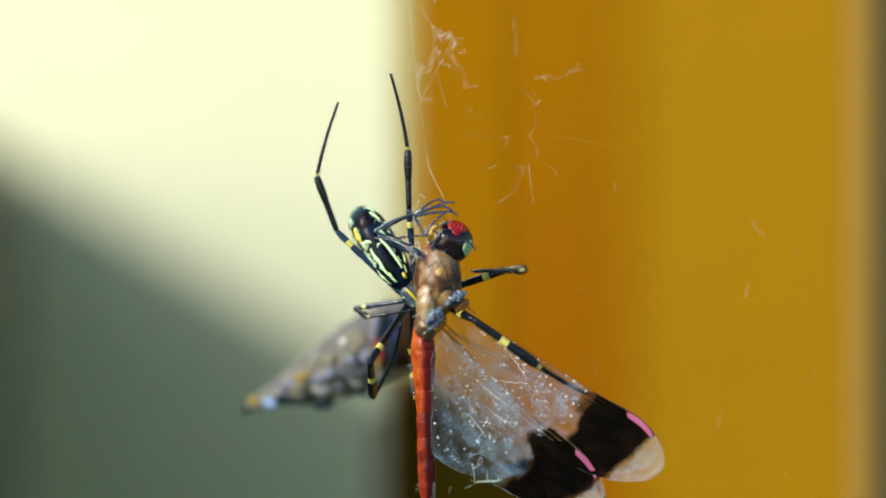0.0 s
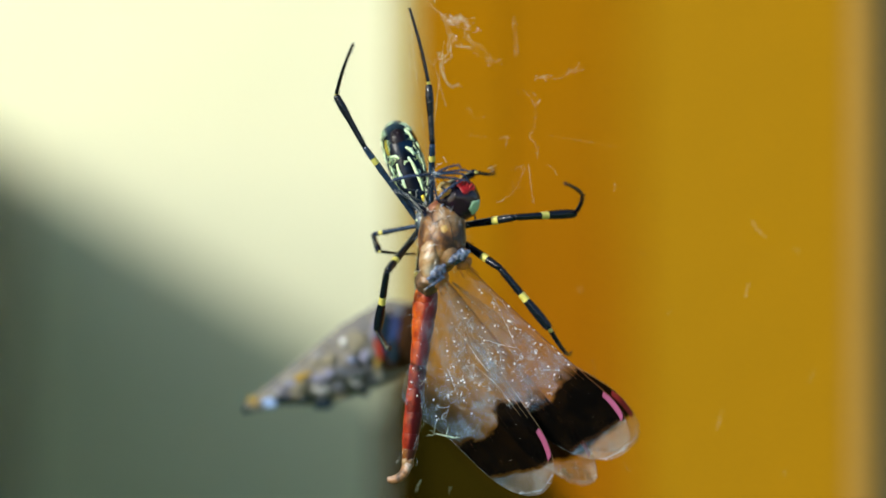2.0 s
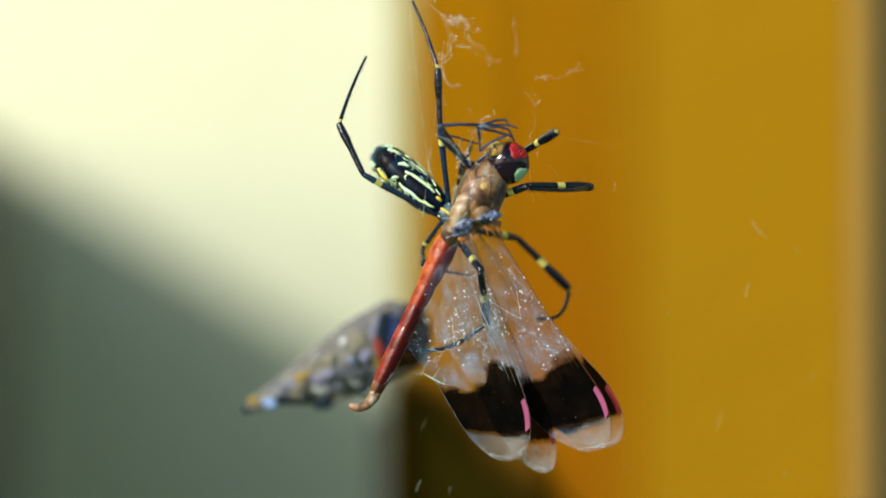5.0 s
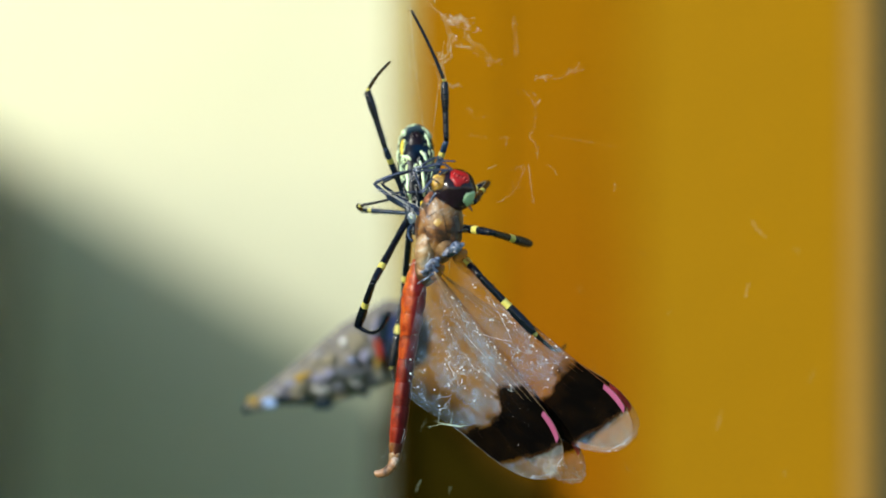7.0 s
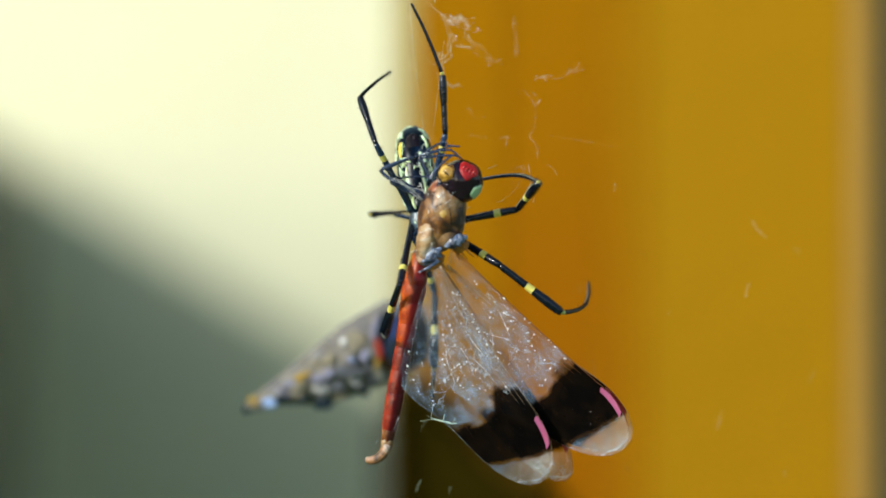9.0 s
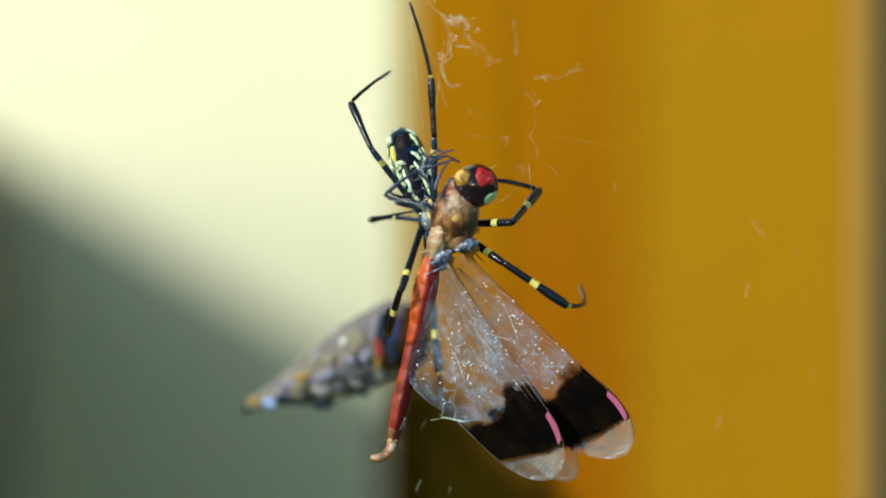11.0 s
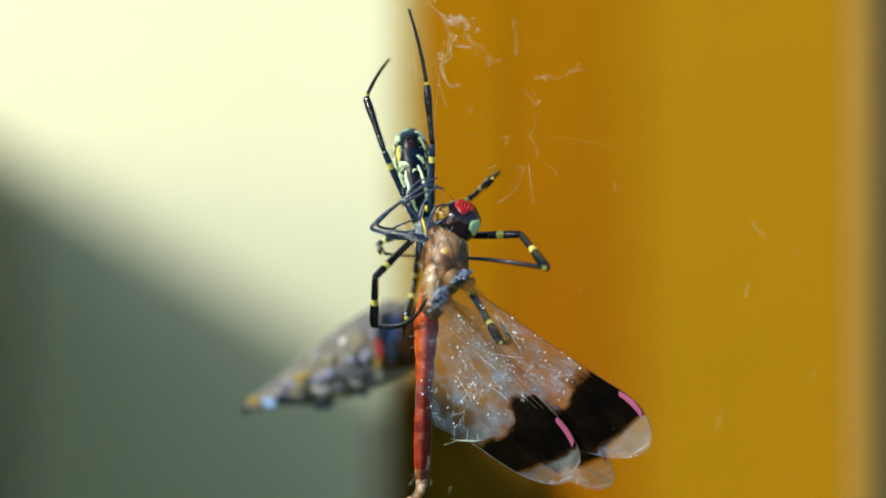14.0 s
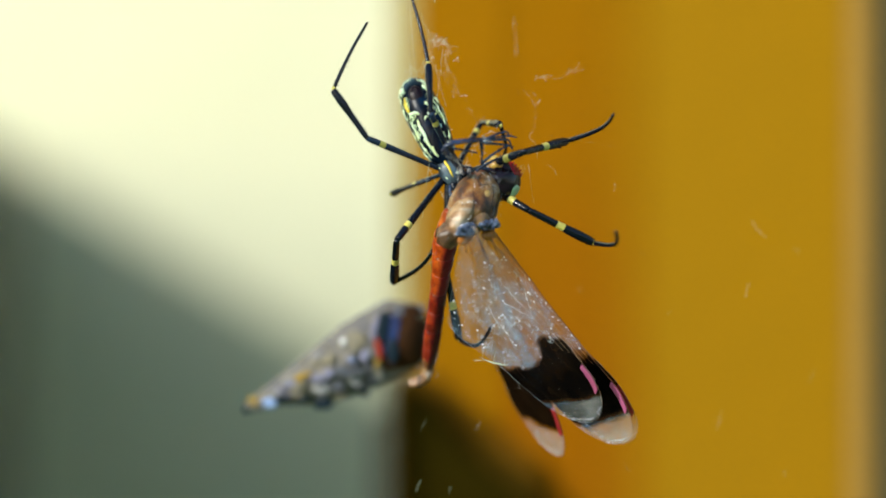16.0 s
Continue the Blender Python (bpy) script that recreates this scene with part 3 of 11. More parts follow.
        part("wing_root", blob(bmesh.new(), (x + 0.35, -1.3, z - 0.75), (0.95, 0.3, 0.55), (0, -tilt, 0), 3, 0.3, 2.0, 3 + i), WING_ROOT, dragonfly, "orange wing root")
        for k in range(3):
            part("root_vein", tube(bmesh.new(), [(x - 0.4 + 0.5 * k, -1.5, z - 0.5), (x - 0.2 + 0.6 * k, -1.3, z - 1.4), (x + 0.8 * k, -1.0, z - 2.2)], [0.13, 0.09, 0.03], 6), WING_ROOT, b)
    spike = tube(bmesh.new(), [(-0.9, -2.5, -4.5), (-2.0, -2.8, -5.0), (-3.1, -2.9, -5.3)], [0.22, 0.16, 0.05], 7)
    part("spur", spike, SCLERITE, dragonfly, "pale grey spur")


def hairs(bm, seed, count, centre, radii, length, r):
    rng = random.Random(seed)
    for _ in range(count):
        d = Vector((rng.gauss(0, 1), rng.gauss(0, 1), rng.gauss(0, 1))).normalized()
        p = Vector(centre) + Vector((d.x * radii[0], d.y * radii[1], d.z * radii[2])) * 0.95
        e = p + (d + Vector((rng.uniform(-0.4, 0.4), rng.uniform(-0.4, 0.4), rng.uniform(-0.4, 0.4)))) * length * rng.uniform(0.4, 1)
        tube(bm, [p, (p + e) / 2 + Vector((0, 0, 0.05)), e], [r, r * 0.8, r * 0.3], 3)
    return bm


def dragonfly_head():
    c, r = (2.60, -0.6, 2.85), (2.26, 2.0, 2.22)
    h = part("head", blob(bmesh.new(), c, r, (0, 0, 0), 4, 0.05, 0.9, 2), EYE_DARK, dragonfly, "dark purple-brown glossy compound eyes")
    cap_red = part("eye_cap", cap(bmesh.new(), c, r, (0.49, -0.70, 0.52), 29, 1.04, wave=0.14), EYE_RED, h, "bright red upper eye")
    for i in range(5):   # ridged rows of facets
        x, z = 3.12 + 0.27 * i, 4.30 - 0.24 * i
        y = c[1] - r[1] * math.sqrt(max(0.05, 1 - ((x - c[0]) / r[0]) ** 2 - ((z - c[2]) / r[2]) ** 2))
        part("eye_ridge", blob(bmesh.new(), (x, y - 0.01, z), (0.13, 0.15, 0.44), (0, 44, 0), 3, 0.2, 1.6, i), EYE_RED, cap_red)
    part("eye_rim", cap(bmesh.new(), c, r, (0.64, -0.50, -0.58), 23, 1.04, wave=0.12), EYE_GREEN, h, "pale green lower eye rim")
    face = part("face", blob(bmesh.new(), (1.55, -1.58, 3.88), (0.98, 0.88, 0.98), (0, 0, 0), 4, 0.12, 1.8, 5), FACE_GOLD, h, "golden brown glossy face")
    for dx, dz, turn in ((0.50, -0.1, 12), (-0.15, 0.15, -38), (0.0, -0.62, 85)):   # dark furrows divide the face
        part("furrow", blob(bmesh.new(), (1.55 + dx, -2.33, 3.88 + dz), (0.10, 0.16, 0.55), (0, turn, 0), 2), EYE_DARK, face)
    part("lip", blob(bmesh.new(), (1.3, -1.75, 2.85), (0.5, 0.6, 0.45), (0, 20, 0), 3, 0.1, 1.5, 6), EYE_DARK, h)
    part("brow", blob(bmesh.new(), (2.35, -2.2, 3.1), (0.42, 0.45, 0.65), (0, 20, 0), 3, 0.1, 1.5, 9), EYE_DARK, h)
    part("neck", tube(bmesh.new(), [(0.9, -0.3, 2.6), (1.7, -0.4, 2.6), (2.3, -0.5, 2.6)], [0.8, 0.55, 0.7], 10), THORAX_RED, dragonfly)
    part("feeler", tube(bmesh.new(), [(2.0, -1.9, 4.0), (1.8, -2.1, 4.7), (1.4, -2.2, 5.2)], [0.06, 0.045, 0.02], 5), INSECT_LEG, h)
    part("feeler", tube(bmesh.new(), [(2.6, -1.9, 4.2), (2.8, -2.2, 4.9), (2.6, -2.3, 5.4)], [0.06, 0.045, 0.02], 5), INSECT_LEG, h)


def dragonfly_legs():
    """Six legs drawn up before the face and bound with silk; local z runs along the thighs to the knees."""
    rng = random.Random(5)
    bm = bmesh.new()
    for i in range(24):
        near = i > 9
        start = (rng.gauss(0.5, 0.5), rng.uniform(-0.7, 0.3), rng.gauss(0.3, 0.9)) if near else (rng.uniform(1.8, 5.6), rng.uniform(-0.8, 0.2), rng.uniform(0.6, 3.4))
        line = wander(rng, start, (rng.uniform(-0.15, 0.2), 0, rng.uniform(-0.2, 0.2)), 7, 0.9)
        tube(bm, line, [0.026 if near else 0.018] * len(line), 4)
    for i in range(6):
        line = wander(rng, (rng.gauss(0.2, 0.25), rng.uniform(-0.5, 0.1), rng.uniform(-0.5, 1.5)), (rng.uniform(-0.04, 0.08), 0, 0.34), 12, 0.22)
        tube(bm, line, [0.017] * 12, 4)
    bundle = part("leg_bundle", bm, SILK, dragonfly, "folded slate-blue legs bound with grey silk")
    thick = ((((0.6, 0.9, -2.2), (0.0, 0.1, 0.0), (-0.15, 0, 2.8), (0.0, 0.0, 5.4), (1.7, -0.2, 4.3), (3.5, -0.4, 2.7), (5.1, -0.6, 1.2), (5.7, -0.6, 0.4), (5.6, -0.5, -0.6)), 0.27),
             (((1.0, 1.2, -2.0), (0.35, 0.7, -0.2), (0.35, 0.7, 2.2), (0.4, 0.6, 4.8), (2.2, 0.2, 3.7), (4.2, -0.2, 2.1), (6.0, -0.4, 0.6), (6.5, -0.4, -0.3)), 0.22))
    thin = ((((1.7, -0.3, -0.9), (2.6, -0.6, -1.9), (3.6, -0.7, -2.9), (3.7, -0.6, -3.7), (3.3, -0.4, -4.5)), 0.19),
                                  (((1.2, -0.5, -0.6), (2.2, -0.7, -0.4), (3.5, -0.8, -0.6), (4.0, -0.6, -1.5), (3.9, -0.5, -2.4)), 0.17),
                                  (((0.8, 1.4, -2.0), (0.2, 1.2, -0.2), (-0.3, 1.3, 1.8), (-0.4, 1.2, 3.6), (0.8, 0.9, 2.7), (1.8, 0.7, 1.2), (2.4, 0.5, 0.4)), 0.20))
    thin += ((((3.3, -0.4, 2.7), (3.09, -0.6, 2.38), (2.6, -0.9, 1.5), (1.96, -1.2, 0.69)), 0.21),
             (((2.0, -1.1, 0.66), (2.7, -1.1, 0.75), (3.6, -1.0, 0.62), (4.6, -0.9, 0.3), (5.3, -0.8, 0.0), (5.6, -0.7, -0.5)), 0.16),
             (((3.4, -0.5, 2.5), (4.77, -0.7, 0.77), (5.57, -0.7, -0.5), (5.5, -0.6, -1.2)), 0.16),
             (((3.3, -0.3, 2.6), (4.6, -0.3, 2.2), (5.4, -0.3, 1.8), (6.07, -0.3, 1.29), (5.9, -0.3, 0.67)), 0.15))
    clot = bmesh.new()
    for i in range(26):
        line = wander(rng, (rng.gauss(3.45, 0.3), rng.gauss(-0.4, 0.15), rng.gauss(2.55, 0.22)), (rng.uniform(-0.16, 0.16), 0, rng.uniform(-0.12, 0.12)), 7, 0.8)
        tube(clot, line, [rng.uniform(0.02, 0.07)] * len(line), 4)
    tagged(part("silk_clot", clot, FINE_SILK, bundle, "grey clot of silk on the shins"), kind="stuff")
    for k, (pts, r) in enumerate(thick + thin):
        fine = smooth_line(pts, 4)
        n = len(fine)
        rad = [r * (1 - 0.75 * (i / (n - 1)) ** 0.8) + 0.02 for i in range(n)]
        leg = part("leg", tube(bmesh.new(), fine, rad, 7), INSECT_LEG, bundle)
        bristles_on = bristles(bmesh.new(), fine[n // 4:], rad[n // 4:], len(pts) + k, 26, 0.34)
        join_bristles(leg, bristles_on)
    return bundle


def join_bristles(ob, bm):
    """Adds the bristles to the limb's own mesh."""
    bm.from_mesh(ob.data)
    bm.to_mesh(ob.data)
    bm.free()
    for p in ob.data.polygons:
        p.use_smooth = True


def smooth_line(pts, steps):
    """Points with slightly rounded corners between the given ones."""
    pts = [Vector(p) for p in pts]
    out = []
    for i in range(len(pts) - 1):
        for k in range(steps):
            out.append(pts[i].lerp(pts[i + 1], k / steps))
    out.append(pts[-1])
    soft = [out[0]] + [(out[i - 1] + out[i] * 3 + out[i + 1]) / 5 for i in range(1, len(out) - 1)] + [out[-1]]
    return soft


def bristles(bm, line, rad, seed, count, length):
    rng = random.Random(seed)
    for _ in range(count):
        i = rng.randrange(len(line) - 1)
        d = (line[i + 1] - line[i]).normalized()
        s = d.cross(Vector((rng.gauss(0, 1), rng.gauss(0, 1), rng.gauss(0, 1)))).normalized()
        p = line[i].lerp(line[i + 1], rng.random()) + s * rad[i] * 0.8
        e = p + (s + d * 0.9) * length * rng.uniform(0.5, 1)
        tube(bm, [p, e], [0.022, 0.006], 3)
    return bm


def dragonfly_tail():
    """Ten ringed segments; local z runs to the tail's tip."""
    length = 18.97
    stations = [(-2.6, 0.55), (-1.4, 0.85), (0.0, 1.15), (1.2, 1.3), (3.0, 1.2), (5.2, 1.0), (7.6, 0.9), (10.0, 0.9), (12.4, 0.93), (14.6, 0.90), (16.2, 0.76), (17.4, 0.6)]
    first = None
    for i in range(len(stations) - 1):
        (z0, r0), (z1, r1) = stations[i], stations[i + 1]
        pts, rad = [], []
        for u in (0.0, 0.03, 0.2, 0.4, 0.6, 0.8, 0.96, 1.0):
            pts.append((0, 0, z0 + (z1 - z0) * u - (0.02 if u == 0 else 0)))
            rad.append((r0 + (r1 - r0) * u) * (0.93 + 0.075 * math.sin(math.pi * min(1, u * 1.1 + 0.05)) ** 0.5))
        bm = tube(bmesh.new(), pts, rad, 24)
        for v in bm.verts:   # a keel along the back
            v.co.y *= 1.0 if abs(v.co.x) < 0.0002 else 0.90
            v.co.z += 0.00006 * noise.noise(v.co * 2500)
        if first is None:
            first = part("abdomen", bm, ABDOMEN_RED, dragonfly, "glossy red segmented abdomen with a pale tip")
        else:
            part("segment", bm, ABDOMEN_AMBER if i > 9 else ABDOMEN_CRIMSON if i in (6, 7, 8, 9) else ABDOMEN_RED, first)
    part("tail_tip", blob(bmesh.new(), (0, 0, 17.5), (0.62, 0.55, 0.95), (0, 0, 0), 3, 0.18, 1.5, 2), THORAX_PALE, first, "pale tail tip")
    for sx in (-1, 1):   # the pair of claspers lies close together, hooked to one side
        part("clasper", tube(bmesh.new(), smooth_line([(0.1 * sx, 0.22 * sx, 17.6), (0.05 * sx - 0.15, 0.25 * sx, 18.6), (-0.75, 0.25 * sx, 19.3), (-1.45, 0.2 * sx, 19.55), (-1.85, 0.12 * sx, 19.35)], 3), [0.42, 0.44, 0.46, 0.47, 0.48, 0.48, 0.47, 0.46, 0.44, 0.41, 0.36, 0.28, 0.16], 8), CLASPER, first, "pale orange clasper")
    rng = random.Random(9)
    bm = bmesh.new()
    for i in range(36):
        z = rng.choice([rng.uniform(14.0, 18.2), rng.uniform(0.5, 17), rng.uniform(0.5, 17)])
        a = rng.uniform(0, 6.28)
        line = wander(rng, (0.95 * math.cos(a), 0.88 * math.sin(a), z), (0.12 * math.cos(a + 1.4), 0.12 * math.sin(a + 1.4), 0.16), 7, 0.5)
        tube(bm, line, [0.022] * 7, 4)
    tagged(part("silk_wrap", bm, FINE_SILK, first, "white silk threads wound round the tail"), kind="stuff")
    return first


def chord(s, fore):
    """Leading and trailing edge of a wing at the share s of its length, in millimetres."""
    start = 0.77 if fore else 0.725
    front = math.sqrt(max(0.0, 1 - max(0.0, (s - start) / (1 - start)) ** 2.0))
    rear = math.sqrt(max(0.0, 1 - max(0.0, (s - 0.60) / 0.40) ** 2.6))
    lead = 0.58 * s - 0.12 * math.sin(math.pi * min(1, s * 1.25)) + 0.6 * s ** 3
    if fore:
        depth = 1.2 + 6.5 * math.sin(math.pi * min(1.0, 0.08 + 0.55 * s)) ** 0.9
        depth = depth if s > 0.06 else depth * (0.35 + s / 0.06 * 0.65)
    else:
        depth = 1.2 + 6.8 * (min(1.0, s / 0.32) ** 0.8) - 0.8 * max(0, s - 0.32)
        depth = depth if s > 0.05 else depth * (0.5 + s / 0.05 * 0.5)
        depth += 1.9 * math.exp(-((s - 0.36) / 0.19) ** 2)
    if fore == 2:   # the far wing has a fuller rear lobe
        depth += 3.0 * math.exp(-((s - 0.36) / 0.17) ** 2)
    mid = lead - depth * 0.5
    return mid + (lead - mid) * front, mid - (depth - (lead - mid)) * rear


def ripple(x, y, seed):
    return 0.16 * noise.noise(Vector((x * 0.35, y * 0.5, seed))) + 0.05 * noise.noise(Vector((x * 1.2, y * 1.6, seed + 4)))


def make_wing(name, length, fore, stigma_at, spot, seed, mat):
    """Local x runs from joint to tip, y to the leading edge."""
    bm = bmesh.new()
    nx, ny = 60, 16
    grid = []
    for i in range(nx + 1):
        s = min(i / nx, 0.9985)
        lead, trail = chord(s, fore)
        row = []
        for j in range(ny + 1):
            y = trail + (lead - trail) * j / ny
            row.append(bm.verts.new((s * length * MM, y * MM, ripple(s * length, y, seed) * MM)))
        grid.append(row)
    for i in range(nx):
        for j in range(ny):
            bm.faces.new((grid[i][j], grid[i + 1][j], grid[i + 1][j + 1], grid[i][j + 1]))
    wing = part(name, bm, mat, dragonfly, "clear torn wing with a dark brown band and pink spot")

    def line_at(q0, q1, s0, s1, count=22):
        out = []
        for k in range(count + 1):
            s = s0 + (s1 - s0) * k / count
            lead, trail = chord(min(s, 0.996), fore)
            q = q0 + (q1 - q0) * (k / count)
            y = trail + (lead - trail) * q
            out.append((s * length, y, ripple(s * length, y, seed) + 0.02))
        return out
    for q0, q1, s1, r in ((1.0, 1.0, 0.97, 0.062 if fore else 0.030), (0.95, 0.94, 0.68, 0.030), (0.90, 0.88, 0.66, 0.030)):
        part("main_vein", tube(bmesh.new(), line_at(q0, q1, 0, s1, 34), [r * (1.2 - 0.7 * k / 34) for k in range(35)], 5), VEIN_AMBER if fore else VEIN, wing)
    edge = line_at(0.0, 0.0, 0.03, 0.99, 40)
    part("rim", tube(bmesh.new(), edge, [0.012] * 41, 4), FINE_SILK, wing)
    rng = random.Random(seed)
    bm = bmesh.new()
    for k in range(6):
        q = 0.78 - k * 0.13
        line = line_at(0.85 - k * 0.07, q, 0.02, rng.uniform(0.6, 0.7), 20)
        tube(bm, line, [0.009] * 21, 3)
    for k in range(60):
        s, q = rng.uniform(0.08, 0.62), rng.uniform(0.05, 0.92)
        line = line_at(q, min(1, q + rng.uniform(0.06, 0.1)), s, s + rng.uniform(-0.008, 0.012), 2)
        tube(bm, line, [0.007] * 3, 3)
    tagged(part("vein_net", bm, VEIN_DARK, wing, "fine dark vein network"), kind="stuff")
    # the coloured spot near the tip, a thin raised cell with slanted ends
    bm = bmesh.new()
    low, high = [], []
    steps = 12
    for side, (a, b) in enumerate(((-1.75, 1.45), (-1.45, 1.80))):
        for k in range(steps + 1):
            x = stigma_at + a + (b - a) * k / steps
            lead = chord(x / length, fore)[0]
            y = lead - (0.56 if side else 0.12) + (0.08 * math.sin(math.pi * k / steps) if not side else 0)
            z = ripple(x, y, seed)
            for store, up in ((low, -0.10), (high, 0.11)):
                store.append(bm.verts.new((x * MM, y * MM, (z + up) * MM)))
    half = steps + 1
    for store, turned in ((high, False), (low, True)):
        for k in range(steps):
            f = (store[k], store[half + k], store[half + k + 1], store[k + 1])
            bm.faces.new(tuple(reversed(f)) if turned else f)
    rim = [*range(half), *range(2 * half - 1, half - 1, -1)]
    for a, b in zip(rim, rim[1:] + rim[:1]):
        bm.faces.new((low[a], high[a], high[b], low[b]))
    bmesh.ops.recalc_face_normals(bm, faces=list(bm.faces))
    part("wing_spot", bm, spot, wing, "pink wing spot" if spot is STIGMA else "red wing spot", smooth=False)
    # silk caught on the membrane: chains of bright grains along the veins, clots, long threads and a loose net
    bm, film = bmesh.new(), bmesh.new()

    def on_wing(s, q, lift=0.13):
        lead, trail = chord(s, fore)
        y = trail + (lead - trail) * q
        return Vector((s * length, y, ripple(s * length, y, seed) + lift))

    def kept(line, lift):
        """The first stretch of a line that stays on the membrane, laid on it."""
        out = []
        for i, v in enumerate(line):
            s = v.x / length
            if not 0.03 < s < 0.97:
                break
            lead, trail = chord(s, fore)
            if not trail + 0.1 < v.y < lead - 0.05:
                break
            out.append(Vector((v.x, v.y, ripple(v.x, v.y, seed) + lift + 0.05 * math.sin(i * 1.7))))
        return out

    def lay(bm, line, radii, sides, lift=0.14):
        line = kept(line, lift)
        if len(line) > 2:
            tube(bm, line, radii[:len(line)], sides)

    def grain(s, q, r, long, turn):
        blob(bm, on_wing(s, q), (r * long, r, r * 0.7), (rng.uniform(-25, 25), rng.uniform(-25, 25), turn), 1)
    for k in range(9):
        q = rng.uniform(0.04, 1.0) if k > 1 else 0.99
        s = rng.uniform(0.10, 0.42)
        stop = min(0.64, s + rng.uniform(0.08, 0.30))
        while s < stop:
            grain(s, min(1, max(0, q + rng.gauss(0, 0.012))), rng.choice((0.022, 0.034, 0.050, 0.075, 0.105)), rng.uniform(1, 1.7), rng.gauss(0, 25))
            s += rng.choice((0.014, 0.022, 0.036, 0.060))
    heaps = [(min(0.60, max(0.10, rng.gauss(0.42, 0.13))), rng.uniform(0.05, 0.98)) for _ in range(18)]
    for s, q in heaps:
        for _ in range(rng.choice((1, 2, 4))):
            ss, qq = min(0.64, max(0.04, s + rng.gauss(0, 0.014))), min(1.0, max(0.0, q + rng.gauss(0, 0.035)))
            grain(ss, qq, rng.choice((0.020, 0.032, 0.050, 0.095)), rng.uniform(1, 1.8), rng.uniform(0, 180))
        for _ in range(4):   # a snarl of threads round each clot
            ang = rng.uniform(0, 6.28)
            line = wander(rng, on_wing(s, q, 0.15), (0.12 * math.cos(ang), 0.12 * math.sin(ang), 0.0), rng.choice((7, 10, 14)), 0.9)
            lay(film, line, [rng.uniform(0.012, 0.034)] * len(line), 3)
    for k in range(7):   # long threads, some lengthwise and some across
        s, q = rng.uniform(0.08, 0.5), rng.uniform(0.1, 0.98)
        ang = rng.gauss(0.0, 0.35) if k % 2 else rng.uniform(0, 6.28)
        n = rng.choice((14, 22, 30))
        line = wander(rng, on_wing(s, q), (0.24 * math.cos(ang), 0.24 * math.sin(ang), 0.0), n, 0.10)
        r = rng.choice((0.007, 0.010, 0.013))
        lay(bm if k < 1 else film, line, [r * (0.5 + 0.8 * rng.random()) for _ in line], 4, 0.18)
    for k in range(2):   # long bright shreds
        s, q = rng.uniform(0.20, 0.42), rng.uniform(0.25, 0.9)
        ang = rng.uniform(-0.7, 0.7)
        line = wander(rng, on_wing(s, q), (0.24 * math.cos(ang), 0.24 * math.sin(ang), 0.0), 15, 0.10)
        lay(bm, line, [0.010 + 0.024 * math.sin(math.pi * (i + 0.5) / 15) * rng.uniform(0.4, 1.2) for i in range(15)], 4)
    for k in range(7):   # a few grains on the dark band
        grain(rng.uniform(0.66, 0.86), rng.uniform(0.1, 0.9), rng.choice((0.010, 0.014, 0.020)), 1.6, rng.uniform(0, 180))
    for k in range(14):   # bright grains along the rim of the tip
        grain(rng.uniform(0.90, 0.985), rng.choice((0.03, 0.06, 0.12, 0.9)), rng.choice((0.018, 0.028, 0.045)), 1.8, rng.uniform(0, 180))
    rim_line = [on_wing(0.985 - 0.10 * abs(k / 20 - 0.5) ** 1.6, 0.02 + 0.96 * k / 20, 0.04) for k in range(21)]
    tube(film, rim_line, [0.035] * 21, 4)
    tagged(part("silk_haze", film, FINE_SILK, wing, "fine hazy silk over the membrane"), kind="stuff")
    tagged(part("caught_silk", bm, SILK, wing, "glittering white silk shreds on the membrane"), kind="stuff")
    return wing


MEMBRANE_FORE = wing_membrane(26.7, 16.3, 23.6, 0.08)
MEMBRANE_FAR = wing_membrane(27.0, 16.4, 24.0, 0.05, 0.24)
MEMBRANE_UNDER = wing_membrane(26.0, 16.4, 23.4, 0.10)
MEMBRANE_HIND = wing_membrane(24.3, 14.3, 21.3, 0.10)
dragonfly_body()
dragonfly_head()
dragonfly_leg_bundle = dragonfly_legs()
dragonfly_abdomen = dragonfly_tail()
fore_wing = make_wing("fore_wing", 26.7, True, 22.3, STIGMA, 2, MEMBRANE_FORE)
hind_wing = make_wing("hind_wing", 24.3, False, 19.8, STIGMA, 5, MEMBRANE_HIND)


def trailing_shreds():
    """Twisted silk that still ties the hind wing's rear edge towards the tail."""
    rng = random.Random(19)
    bm = bmesh.new()
    stem = smooth_line([(14.7, -6.9, 0.1), (14.3, -7.5, 0.1), (13.8, -8.0, 0.3), (13.1, -8.7, 0.1), (12.7, -10.0, 0.0)], 5)
    n = len(stem)
    for k in range(3):   # three loosely twisted strands
        line = [v + 0.06 * Vector((math.sin(0.5 * i + 2.1 * k), math.cos(0.5 * i + 2.1 * k), 0)) for i, v in enumerate(stem[2 * k:n - 4 * k])]
        tube(bm, line, [0.036 * rng.uniform(0.7, 1.3) for _ in line], 5)
    for i, out in ((2, 0.9), (6, -1.1), (10, 1.2), (13, -0.8), (16, 0.9)):   # frayed ends
        p = stem[i]
        line = smooth_line([p, p + Vector((-0.4, 0.35 * out, 0.1)), p + Vector((-0.7 - 0.3 * abs(out), 0.9 * out, 0.0))], 3)
        tube(bm, line, [0.03 * (1.1 - k / len(line)) for k in range(len(line))], 4)
    part("trailing_silk", bm, WEB_SILK, hind_wing, "twisted white silk shreds")


trailing_shreds()
other_fore_wing = make_wing("fore_wing", 27.4, 2, 23.0, STIGMA_RED, 7, MEMBRANE_FAR)
other_hind_wing = make_wing("hind_wing", 26.0, False, 22.2, STIGMA_RED, 11, MEMBRANE_UNDER)

